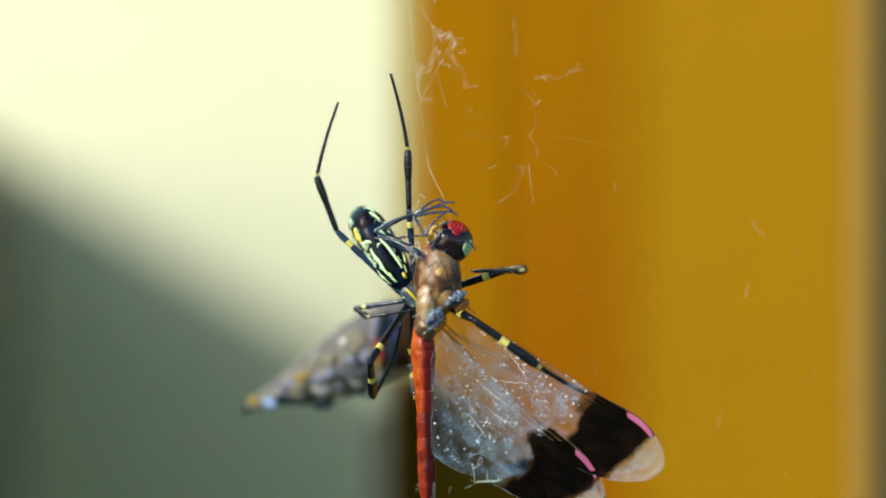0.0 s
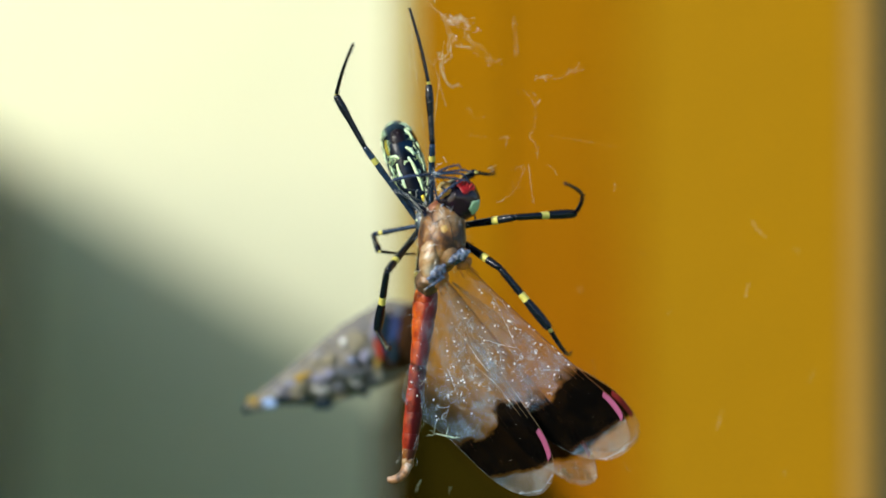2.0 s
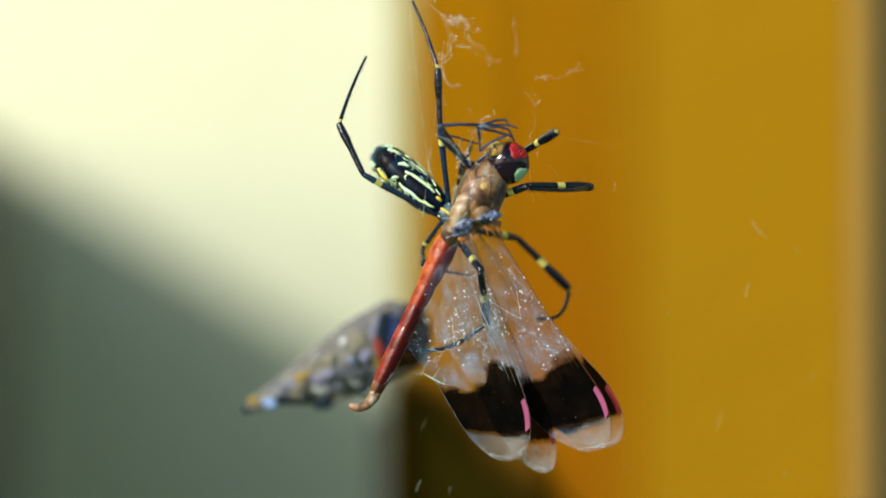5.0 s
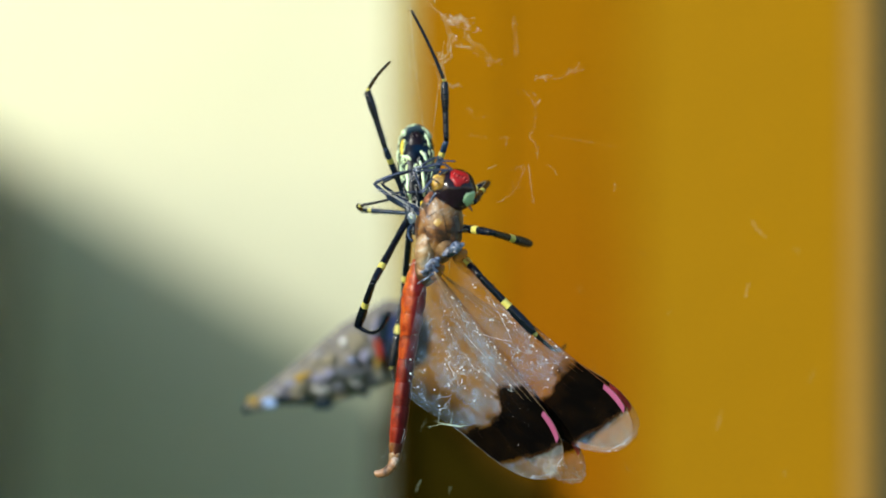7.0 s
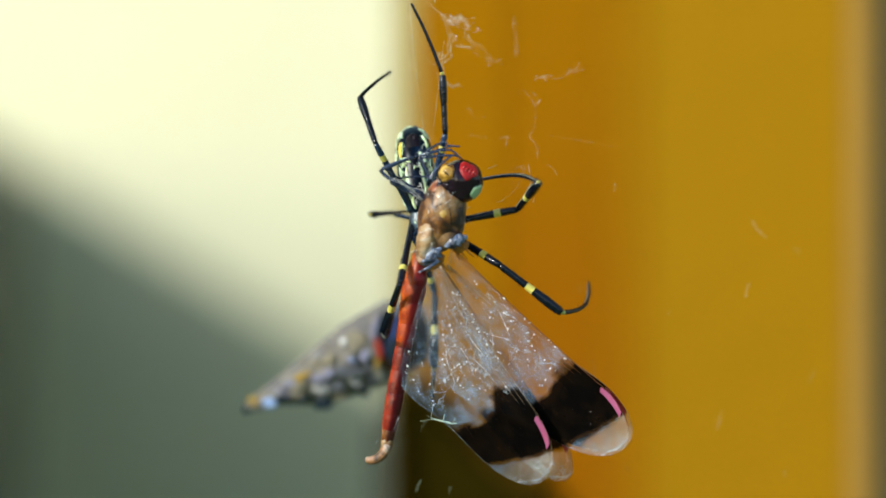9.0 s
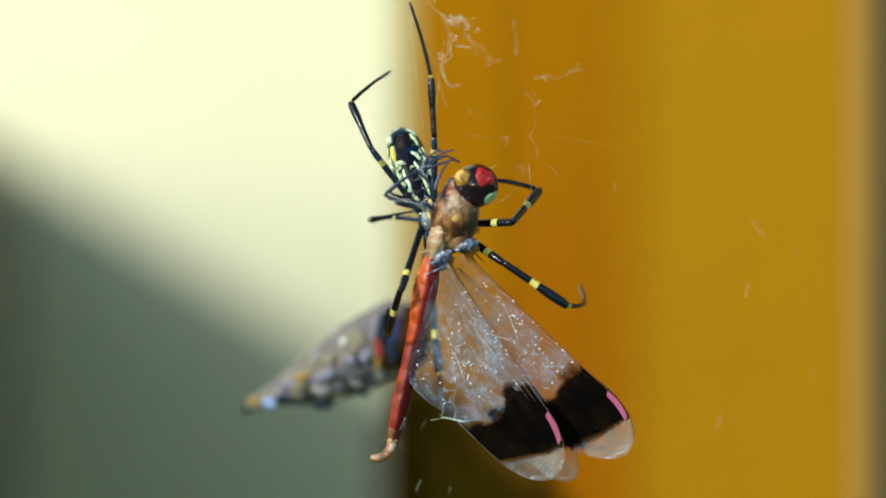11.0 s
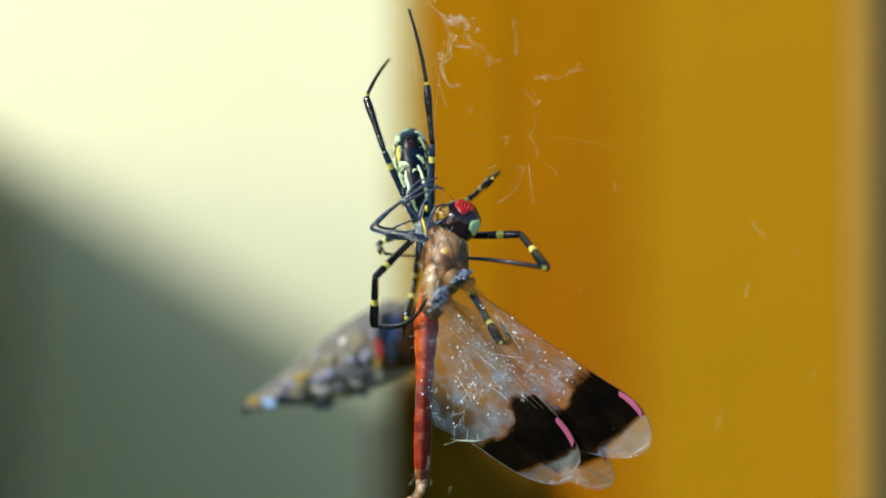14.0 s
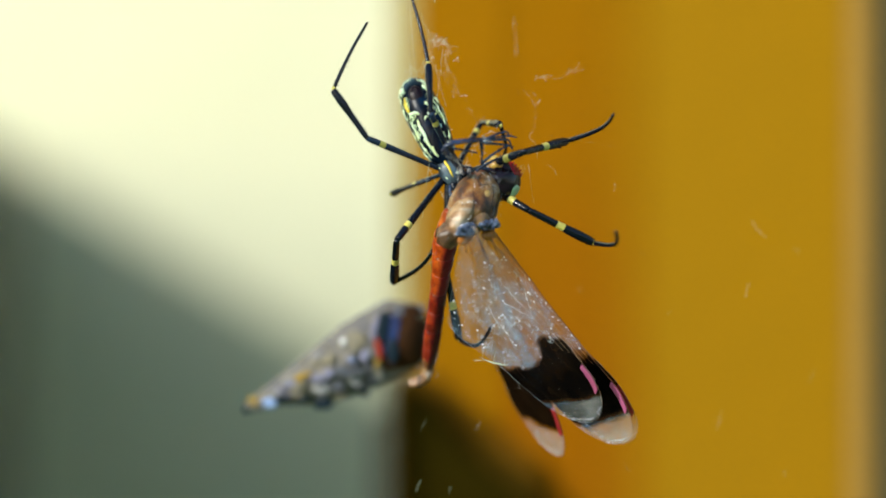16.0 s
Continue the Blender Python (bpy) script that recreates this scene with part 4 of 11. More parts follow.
# ---- the spider ----
spider = tagged(new("spider"), "black and yellow banded orb-weaver spider gripping the dragonfly", "spider")


def spider_body():
    part("head_shell", blob(bmesh.new(), (0, 0, 0.1), (1.15, 0.85, 1.6), (0, 0, 0), 4, 0.06, 1.2, 3), CEPH, spider, "dark grey-green head and breast shell")
    part("breast_stripe", tube(bmesh.new(), smooth_line([(0.0, -0.80, -0.7), (0.06, -0.86, 0.1), (0.0, -0.80, 0.9), (-0.05, -0.62, 1.3)], 3), [0.06, 0.09, 0.12, 0.13, 0.15, 0.16, 0.14, 0.12, 0.1, 0.06], 7), MARK_GOLD, spider, "yellow breast stripe")
    for sx in (-1, 1):
        for k in range(3):
            part("breast_spot", blob(bmesh.new(), (sx * (0.62 + 0.08 * k), -0.60 + 0.05 * k, -0.5 + 0.6 * k), (0.10, 0.08, 0.2), (0, 20 * sx, 0), 2, 0.2, 2.0, k), MARK_YELLOW, spider)
    for sx in (-1, 1):
        part("jaw", blob(bmesh.new(), (0.35 * sx, -0.25, -1.65), (0.36, 0.42, 0.7), (0, 0, 0), 3), LEG_BLACK, spider)
        part("palp", tube(bmesh.new(), smooth_line([(0.6 * sx, -0.3, -1.3), (1.0 * sx, -0.7, -2.0), (0.9 * sx, -0.9, -2.9), (0.5 * sx, -0.9, -3.3)], 3), [0.2, 0.2, 0.19, 0.18, 0.17, 0.16, 0.15, 0.17, 0.19, 0.12], 7), LEG_BLUE, spider)
    part("waist", tube(bmesh.new(), [(0, 0, 1.2), (0, 0, 1.9)], [0.32, 0.3], 8), CEPH, spider)


def spider_hind_body():
    """Long oval abdomen; local z runs from waist to spinnerets, -y is the marked underside."""
    profile = [(0.0, 0.23), (0.25, 0.78), (0.8, 1.27), (1.8, 1.61), (3.2, 1.82), (4.8, 1.93), (6.4, 1.97), (7.8, 1.89), (8.9, 1.64), (9.6, 1.24), (10.05, 0.74), (10.25, 0.23)]

    def radius(z):
        for (z0, r0), (z1, r1) in zip(profile, profile[1:]):
            if z <= z1:
                return r0 + (r1 - r0) * (z - z0) / (z1 - z0)
        return 0.2
    pts, rad = [], []
    for k in range(45):
        z = 10.25 * k / 44
        pts.append((0, 0, z))
        rad.append(radius(z))
    bm = tube(bmesh.new(), pts, rad, 40)
    body = part("abdomen", bm, SPIDER_SKIN, spider, "long oval blue-black abdomen with pale yellow streaks")

    def mark(path, width, mat):
        bm = bmesh.new()
        line = []
        for z, a in path:
            r = radius(z) + 0.005
            line.append(Vector((r * math.sin(radians(a)), -r * math.cos(radians(a)), z)))
        fine = smooth_line(line, 3)
        n = len(fine)
        for p in fine:   # keep the fine points on the skin
            h = math.hypot(p.x, p.y) or 1
            k = (radius(p.z) + 0.01) / h
            p.x, p.y = p.x * k, p.y * k
        part("marking", tube(bm, fine, [0.88 * width * (0.45 + 0.55 * math.sin(math.pi * (i + 0.6) / (n + 0.2))) for i in range(n)], 6), mat, body)
    for path, w, mt in (
            ([(1.5, -26), (2.4, -31), (3.4, -26), (4.4, -30), (5.1, -27)], 0.20, MARK_YELLOW), ([(1.6, 30), (2.6, 28), (3.6, 24), (4.6, 20), (5.4, 13)], 0.20, MARK_YELLOW),
            ([(0.7, -20), (1.3, -26), (1.9, -20)], 0.17, MARK_YELLOW), ([(0.6, 30), (1.2, 24)], 0.22, MARK_GOLD),
            ([(5.5, -14), (5.95, -24), (6.0, -40), (5.7, -50)], 0.22, MARK_YELLOW), ([(5.5, 34), (6.1, 28), (6.5, 15)], 0.24, MARK_YELLOW),
            ([(4.7, -6), (5.05, 0), (4.9, 8)], 0.10, MARK_YELLOW), ([(4.9, 12), (5.2, 14)], 0.10, MARK_YELLOW),
            ([(6.3, -44), (7.2, -46), (8.0, -40)], 0.24, MARK_GOLD), ([(7.2, 46), (8.0, 44), (8.6, 36)], 0.15, MARK_YELLOW)):
        mark(path, w, mt)
    for path, w, mt in (
            ([(1.9, -56), (2.4, -62), (2.9, -55)], 0.10, MARK_YELLOW), ([(2.2, 60), (3.0, 64)], 0.10, MARK_YELLOW),
            ([(3.6, -60), (4.4, -52), (5.0, -58)], 0.11, MARK_YELLOW), ([(3.8, 56), (4.6, 62), (5.2, 55)], 0.10, MARK_YELLOW),
            ([(5.8, -66), (6.4, -74), (7.0, -66)], 0.11, MARK_YELLOW), ([(6.2, 66), (7.0, 62)], 0.11, MARK_YELLOW),
            ([(9.0, -70), (9.3, -50)], 0.12, MARK_YELLOW), ([(9.1, 60), (9.4, 30)], 0.10, MARK_YELLOW), ([(9.7, -30), (9.8, 10)], 0.10, MARK_YELLOW)):
        mark(path, w, mt)
    rng = random.Random(77)
    for k in range(48):   # fine winding strokes over the flanks
        z, a = rng.uniform(0.8, 9.0), rng.choice((-1, 1)) * rng.uniform(36, 80)
        dz, da = rng.uniform(0.15, 0.55), rng.uniform(-14, 14)
        mark([(z, a), (z + dz, a + da), (z + dz * 1.7, a + da * 0.3)], rng.uniform(0.05, 0.10), MARK_YELLOW)
    for k in range(30):   # pale dots over the blunt end
        z, a = rng.uniform(8.4, 9.8), rng.uniform(35, 325)
        mark([(z, a), (z + 0.22, a + 5)], rng.uniform(0.05, 0.09), MARK_YELLOW)
    part("spinneret_plate", blob(bmesh.new(), (0.02, -1.62, 7.55), (0.80, 0.36, 1.25), (6, 0, 0), 3, 0.08, 1.3, 3), SPINNERET, body, "dark red-brown spinneret plate")
    for sx in (-1, 1):
        part("spinneret", blob(bmesh.new(), (0.24 * sx, -1.74, 8.1), (0.24, 0.28, 0.42), (25, 0, 0), 2), SPINNERET, body)
    part("hair_tuft", hairs(bmesh.new(), 21, 40, (0, 0, 5.2), (2.0, 2.0, 5.0), 0.5, 0.013), FINE_SILK, body)
    return body


def leg_segment(name, length, r0, r1, bulge, rings, mats, parent, curve=0.0, label="", seed=1):
    """A limb segment along local z; rings are (from, to) shares coloured as the second material."""
    n = 26
    pts, rad, idx = [], [], []
    for k in range(n + 1):
        u = k / n
        pts.append((curve * length * math.sin(math.pi * u) - 0.0, 0, u * length))
        rad.append((r0 + (r1 - r0) * u) * (1 + bulge * math.sin(math.pi * min(1, max(0, (u - 0.5) * 2))) - 0.18 * (1 - min(1, u / 0.06)) - 0.12 * (1 - min(1, (1 - u) / 0.05))))
        idx.append(1 if any(a <= u < b for a, b in rings) else 0)
    seg = part(name, tube(bmesh.new(), pts, rad, 9, idx), mats, parent, label)
    part("bristles", bristles(bmesh.new(), [Vector(p) for p in pts], rad, seed, 34, 0.36 if r0 > 0.2 else 0.24), LEG_BLACK, seg)
    return seg


def make_leg(coxa, lengths, size, rear, seed):
    mats = [LEG_BLUE if rear else LEG_BLACK, LEG_YELLOW]
    c = Vector(coxa)
    leg = part("leg", blob(bmesh.new(), c * 0.9, (0.42 * size, 0.42 * size, 0.5 * size), (0, 0, 0), 3), mats[0], spider, "long black leg with yellow rings")
    f, t, m = lengths
    return {
        "femur": leg_segment("femur", f, 0.325 * size, 0.335 * size, 0.14, ((0.74, 0.83),) if rear else ((0.70, 0.80),), mats, leg, 0.0, seed=seed),
        "tibia": leg_segment("tibia", t, 0.32 * size, 0.385 * size, 0.26, () if rear else ((0.40, 0.52),), [LEG_BLACK, LEG_YELLOW], leg, 0.0, seed=seed + 1),
        "metatarsus": leg_segment("metatarsus", m, 0.235 * size, 0.155 * size, 0.0, ((0.0, 0.03),), [LEG_BLACK, LEG_YELLOW], leg, 0.02 if rear else 0.13, seed=seed + 2)}


spider_body()
spider_abdomen = spider_hind_body()
legs = {
    "rear_left": make_leg((-0.75, 0, 0.75), (9.6, 6.0, 8.0), 0.90, True, 1),
    "rear_right": make_leg((0.75, 0, 0.75), (8.6, 6.0, 8.0), 0.90, True, 11),
    "third_left": make_leg((-0.95, 0.1, 0.25), (5.6, 3.2, 5.2), 0.72, True, 21),
    "third_right": make_leg((0.95, 0.1, 0.25), (7.5, 7.0, 9.0), 0.9, False, 31),
    "second_left": make_leg((-0.95, 0.1, -0.3), (9.3, 7.9, 9.6), 1.08, False, 41),
    "second_right": make_leg((0.95, 0.1, -0.3), (9.3, 7.9, 9.6), 1.12, False, 51),
    "first_left": make_leg((-0.75, 0.2, -0.8), (9.3, 7.9, 9.6), 1.08, False, 61),
    "first_right": make_leg((0.75, 0.2, -0.8), (9.3, 7.9, 9.6), 1.12, False, 71)}


# ---- the dead butterfly behind, and the web ----
def place(x, z, depth):
    """A point x to the right of and z above the middle of the web as the eye sees it, depth behind it, in millimetres."""
    k = (EYE_DISTANCE / MM + depth) / (EYE_DISTANCE / MM)
    return Vector((x * k, depth, HEIGHT / MM + z * k))


def butterfly():
    depth = 26
    tan = material("faded_tan_wing", (0.185, 0.17, 0.145), 0.7, spots=(0.115, 0.112, 0.115), scale=260, amount=0.8, bump=0.4, bump_scale=500, gloss=0.15)
    pale = material("pale_grey_wing_scales", (0.33, 0.33, 0.33), 0.55, spots=(0.24, 0.245, 0.26), scale=400, bump=0.5, gloss=0.1)
    black = material("blue_black_wing_scales", (0.004, 0.011, 0.020), 0.5, spots=(0.012, 0.024, 0.036), scale=400, bump=0.5, gloss=0.1)
    blue = material("dark_blue_wing_scales", (0.02, 0.05, 0.16), 0.4, spots=(0.03, 0.03, 0.08), scale=400, bump=0.5, gloss=0.1)
    orange = material("orange_wing_scales", (0.34, 0.215, 0.02), 0.55, spots=(0.26, 0.17, 0.04), scale=400, bump=0.5, gloss=0.1)
    red = material("red_wing_scales", (0.30, 0.03, 0.015), 0.5, spots=(0.2, 0.04, 0.03), scale=400, bump=0.5, gloss=0.1)
    brown = material("dark_brown_wing_scales", (0.040, 0.015, 0.003), 0.8, spots=(0.022, 0.010, 0.004), scale=400, bump=0.5, gloss=0.1)
    # white spot that paints a glint on the wing
    white = material("painted_white_glint", (0.8, 0.8, 0.8), 0.15, spots=(0.7, 0.7, 0.72), scale=400, bump=0.1)
    lilac = material("lilac_grey_wing_scales", (0.24, 0.24, 0.36), 0.5, spots=(0.15, 0.15, 0.22), scale=400, bump=0.5, gloss=0.2)
    sky_blue = material("pale_blue_wing_scales", (0.26, 0.38, 0.66), 0.5, spots=(0.18, 0.26, 0.46), scale=400, bump=0.5, gloss=0.2)
    slate = material("slate_wing_scales", (0.075, 0.085, 0.105), 0.6, spots=(0.12, 0.12, 0.14), scale=400, bump=0.3, gloss=0.1)
    ochre_grey = material("buff_wing_scales", (0.27, 0.235, 0.16), 0.7, spots=(0.21, 0.19, 0.145), scale=400, bump=0.3, gloss=0.1)
    b = tagged(new("butterfly"), "dead butterfly with folded spotted wings caught behind the web", "butterfly")

    def sheet(name, upper, lower, mat, dip, label, n=24, m=10, lift=0.0):
        bm = bmesh.new()
        rows = []
        for i in range(n + 1):
            u = i / n
            a = place(*polyline(upper, u), depth)
            c = place(*polyline(lower, u), depth)
            row = []
            for j in range(m + 1):
                p = a.lerp(c, j / m)
                p.y += dip * math.sin(math.pi * u) * math.sin(math.pi * j / m) + 0.5 * noise.noise(p * 0.45) + lift
                row.append(p)
            rows.append(row)
        for side in (0, 0.18):
            vs = [[bm.verts.new((p + Vector((0, side, 0))) * MM) for p in row] for row in rows]
            for i in range(n):
                for j in range(m):
                    f = (vs[i][j], vs[i + 1][j], vs[i + 1][j + 1], vs[i][j + 1])
                    bm.faces.new(f if side else tuple(reversed(f)))
        return part(name, bm, mat, b, label)
    w = sheet("rear_wing", ((-20.2, -15.8), (-15.2, -11.7), (-10.2, -7.6), (-5.7, -5.1), (-1.8, -5.7)), ((-19.8, -16.6), (-16.3, -15.9), (-11.4, -15.8), (-7.1, -14.2), (-1.4, -11.4)), tan, -3.0, "faded grey-tan wing underside with scalloped edge")
    sheet("front_wing", ((-7.4, -9.1), (-5.4, -6.0), (-2.8, -5.6), (-1.1, -7.7)), ((-7.4, -11.4), (-5.4, -12.3), (-2.8, -11.9), (-1.3, -10.6)), brown, -2.0, "dark brown wing base", lift=-1.2)

    top, foot = ((-20.2, -15.8), (-15.2, -11.7), (-10.2, -7.6), (-5.7, -5.1), (-1.8, -5.7)), ((-19.8, -16.6), (-16.3, -15.9), (-11.4, -15.8), (-7.1, -14.2), (-1.4, -11.4))

    def skin(x, z):
        """How far the wing bulges forward at x, z."""
        u = min(1.0, max(0.0, (x + 20.0) / 18.4))
        hi, lo = polyline(top, u)[1], polyline(foot, u)[1]
        v = min(1.0, max(0.0, (hi - z) / (hi - lo)))
        return 3.0 * math.sin(math.pi * u) * math.sin(math.pi * v)

    def spot(x, z, rx, ry, turn, mat, proud=0.35):
        p = place(x, z, depth)
        part("wing_marking", blob(bmesh.new(), (p.x, p.y - proud - skin(x, z), p.z), (rx, 0.16, ry), (0, turn, 0), 3, 0.30, 0.9, x * 3), mat, w)
    # scallops along the lower edge, ochre flecks along the upper one
    for a in ((-19.95, -16.3, 0.50, 0.45, 0, black), (-19.2, -15.4, 0.65, 0.50, 20, orange), (-17.5, -15.6, 0.75, 0.55, 10, sky_blue, 0.8), (-16.3, -15.1, 0.72, 0.42, 0, black, 0.8), (-14.0, -12.8, 1.0, 0.50, -20, orange), (-15.3, -13.6, 0.9, 0.30, -30, lilac),
              (-14.1, -15.1, 0.65, 0.45, 0, black, 0.8), (-12.2, -15.6, 1.10, 0.85, -5, black, 0.8), (-11.9, -15.9, 0.70, 0.35, 0, blue, 0.9), (-12.3, -12.9, 1.05, 0.65, -15, lilac), (-12.3, -14.1, 1.0, 0.60, 0, pale), (-14.6, -13.9, 0.9, 0.35, -15, ochre_grey)):
        spot(*a)
    # the middle field
    for a in ((-10.0, -9.35, 0.42, 0.42, 0, white, 0.8), (-9.2, -11.2, 0.65, 0.40, 20, lilac, 0.5), (-7.9, -10.7, 0.45, 0.65, 20, lilac, 0.5), (-9.1, -11.1, 0.28, 0.22, 20, sky_blue, 0.75), (-10.0, -12.3, 1.2, 0.60, 15, slate), (-10.7, -13.8, 0.75, 0.60, 20, slate), (-8.4, -14.4, 1.5, 0.28, 24, black),
              (-9.1, -13.3, 0.95, 0.40, 30, pale), (-7.2, -13.2, 0.85, 0.35, 35, slate), (-6.6, -12.7, 0.80, 0.45, 30, pale), (-7.5, -11.8, 0.40, 0.70, 10, slate), (-8.7, -12.2, 0.80, 0.35, 35, slate), (-10.6, -15.0, 1.0, 0.30, 5, ochre_grey), (-8.8, -9.2, 1.0, 1.2, 35, ochre_grey), (-11.5, -11.0, 0.9, 0.5, -35, ochre_grey)):
        spot(*a)
    # the wing base: black and deep blue with a red streak
    for a in ((-6.1, -8.0, 0.70, 2.3, 8, black, 1.5), (-5.2, -8.7, 0.85, 2.4, 8, blue, 1.3), (-4.6, -6.6, 0.80, 0.8, 0, slate, 1.4), (-5.1, -10.3, 0.60, 1.5, 0, black, 1.5), (-6.45, -10.1, 0.40, 1.3, -10, red, 1.5), (-6.6, -11.5, 0.40, 0.50, 0, orange, 1.2), (-6.9, -8.2, 0.35, 1.5, 12, lilac, 1.0)):
        spot(*a)
    rng = random.Random(71)
    for k in range(46):   # faint flecks
        u, v = rng.uniform(0.06, 0.8), rng.uniform(0.15, 0.95)
        (ax, ay), (cx, cy) = polyline(top, u), polyline(foot, u)
        size = rng.uniform(0.2, 0.4)
        spot(ax + (cx - ax) * v, ay + (cy - ay) * v, size * rng.uniform(1, 2), size, rng.uniform(0, 90), rng.choice((slate, lilac, ochre_grey, ochre_grey, pale)) if v > 0.5 else rng.choice((pale, ochre_grey, ochre_grey)), 0.3)
    return b


def polyline(pts, u):
    """The point at the share u of the way along evenly spaced points."""
    k = min(len(pts) - 2, int(u * (len(pts) - 1)))
    f = u * (len(pts) - 1) - k
    return (pts[k][0] + (pts[k + 1][0] - pts[k][0]) * f, pts[k][1] + (pts[k + 1][1] - pts[k][1]) * f)


def web():
    w = tagged(new("spider_web"), "torn tangle of thin white silk threads hanging before the post", "spider web")
    rng = random.Random(31)

    def thread(pts, r, mat=WEB_SILK, jitter=0.3, name="thread"):
        line = []
        for k, (a, c) in enumerate(zip(pts, pts[1:])):
            steps = max(2, int((c - a).length / 0.5))
            for i in range(steps):
                line.append(a.lerp(c, i / steps) + Vector([rng.uniform(-1, 1) * jitter for _ in range(3)]))
        line.append(pts[-1])
        part(name, tube(bmesh.new(), line, [r * rng.uniform(0.6, 1.2) for _ in line], 5), mat, w)
    P = place
    # anchor lines to the post and the panel, above and below the view
    thread([P(-0.8, 25.1, 2), P(-4.8, 40.3, 4), Vector((-20, 30, HEIGHT / MM + 120)), Vector((-2, 158, HEIGHT / MM + 260))], 0.035, jitter=0.02, name="anchor_thread")
    thread([P(-4.8, 27.6, 3), Vector((-30, 30, HEIGHT / MM + 60)), Vector((-110, 240, HEIGHT / MM + 35))], 0.03, jitter=0.02, name="anchor_thread")
    thread([P(0.9, -26.4, 6), Vector((8, 60, HEIGHT / MM - 70)), Vector((12, 158, HEIGHT / MM - 160))], 0.03, jitter=0.02, name="anchor_thread")
    thread([P(-3.4, 25.1, 5), P(-2.8, 18.4, 7), P(-1.4, 8.1, 6), P(0.3, 4.7, 4), P(0.9, 2.4, 1)], 0.02, jitter=0.02, name="holding_thread")
    thread([P(-2.6, -6.8, 24), P(-0.8, -8.0, 16), P(0.3, -4.5, 4), P(0.9, 0.1, 1)], 0.02, jitter=0.05, name="holding_thread")
    thread([P(-2.5, -6.0, 25), P(-2.8, 8.1, 14), P(-3.8, 28.8, 6)], 0.02, jitter=0.04, name="holding_thread")
    # the tangle above: its upper part is one snarl that swings on its anchor
    tangle = (((-2.0, 25.6), (-1.1, 24.7), (0.3, 23.2), (1.8, 23.6), (2.6, 22.6)), ((0.3, 23.2), (0.7, 21.3), (0.6, 19.3), (-0.2, 19.0), (0.1, 17.3), (0.9, 16.4), (1.8, 16.6)), ((1.8, 23.0), (2.8, 21.3), (4.4, 20.2), (4.8, 18.9)),
              ((1.2, 20.7), (2.9, 20.5), (3.8, 19.6)), ((-0.5, 19.9), (0.3, 19.6)), ((9.5, 17.2), (10.7, 17.8), (11.6, 17.2), (13.0, 18.0), (14.4, 18.2)), ((9.0, 15.3), (9.5, 14.4), (9.3, 12.4), (8.7, 11.6), (9.7, 10.3), (9.5, 9.3)))
    lower = (((2.6, 14.4), (3.2, 13.3), (4.8, 13.6)), ((2.9, 11.6), (3.8, 11.3), (4.5, 11.4)), ((5.8, 11.3), (6.7, 11.4), (6.4, 10.3)), ((10.7, 11.6), (14.1, 11.0), (17.9, 10.4)), ((8.7, 8.6), (8.9, 6.4), (9.3, 4.7)), ((7.1, 8.1), (8.4, 8.6), (7.5, 6.1)),
              ((10.7, 8.7), (11.6, 7.5)), ((4.4, 8.1), (5.5, 8.6)), ((7.0, 6.1), (8.1, 6.1)), ((5.5, 4.7), (7.1, 5.5), (7.2, 7.0)), ((-2.2, 20.2), (-0.8, 18.4), (0.3, 14.4)))
    pivot = P(-2.0, 25.6, 3)
    swing, haze = bmesh.new(), bmesh.new()

    def strand(bm, pts, r, jitter):
        line = []
        for a, c in zip(pts, pts[1:]):
            steps = max(2, int((c - a).length / 0.4))
            line += [a.lerp(c, i / steps) + Vector([rng.uniform(-1, 1) * jitter for _ in range(3)]) for i in range(steps)]
        line.append(pts[-1])
        tube(bm, [p - pivot for p in line], [r * rng.uniform(0.6, 1.3) for _ in line], 5)
    for k, pts in enumerate(tangle + lower):
        line = [P(x, y, 4.5 + 1.5 * math.sin(k)) for x, y in pts]
        if k < 5:
            for _ in range(3):
                strand(haze, [p + Vector((rng.gauss(0, 0.14), rng.gauss(0, 0.3), rng.gauss(0, 0.14))) for p in line], 0.012, 0.10)
        else:
            for copies in range(2):
                thread(smooth_line([p + Vector((rng.gauss(0, 0.08), 0, rng.gauss(0, 0.08))) * copies for p in line], 4) if len(line) > 2 else line, 0.0025 if k == 10 else 0.0055, jitter=0.02 if k == 10 else 0.12, name="tangle_thread")
    for x, y, n in ((0.4, 23.4, 14), (1.4, 23.2, 26), (2.5, 22.6, 12), (-0.1, 19.1, 8), (4.8, 19.0, 6), (0.6, 21.0, 6)):
        for _ in range(n):
            p = P(x + rng.gauss(0, 0.45), y + rng.gauss(0, 0.3), rng.uniform(2.5, 5.5)) - pivot
            line = wander(rng, p, (rng.uniform(-0.2, 0.2), 0, rng.uniform(-0.2, 0.2)), 6, 0.8)
            tube(swing if rng.random() < 0.4 else haze, line, [0.011] * 6, 4)
    for x, y, n in ((10.2, 17.4, 4), (8.3, 16.0, 3), (13.1, 18.1, 4), (9.6, 15.2, 3)):
        for _ in range(n):
            line = wander(rng, P(x + rng.uniform(-0.6, 0.6), y + rng.uniform(-0.3, 0.3), rng.uniform(2.5, 5.5)), (rng.uniform(-0.2, 0.2), 0, rng.uniform(-0.2, 0.2)), 6, 0.8)
            part("tuft", tube(bmesh.new(), line, [0.010] * 6, 4), WEB_SILK, w)
    snarl = part("snarl", haze, WEB_SILK, w, "grey-white snarl of loose silk")
    part("bright_silk", swing, SILK, snarl)
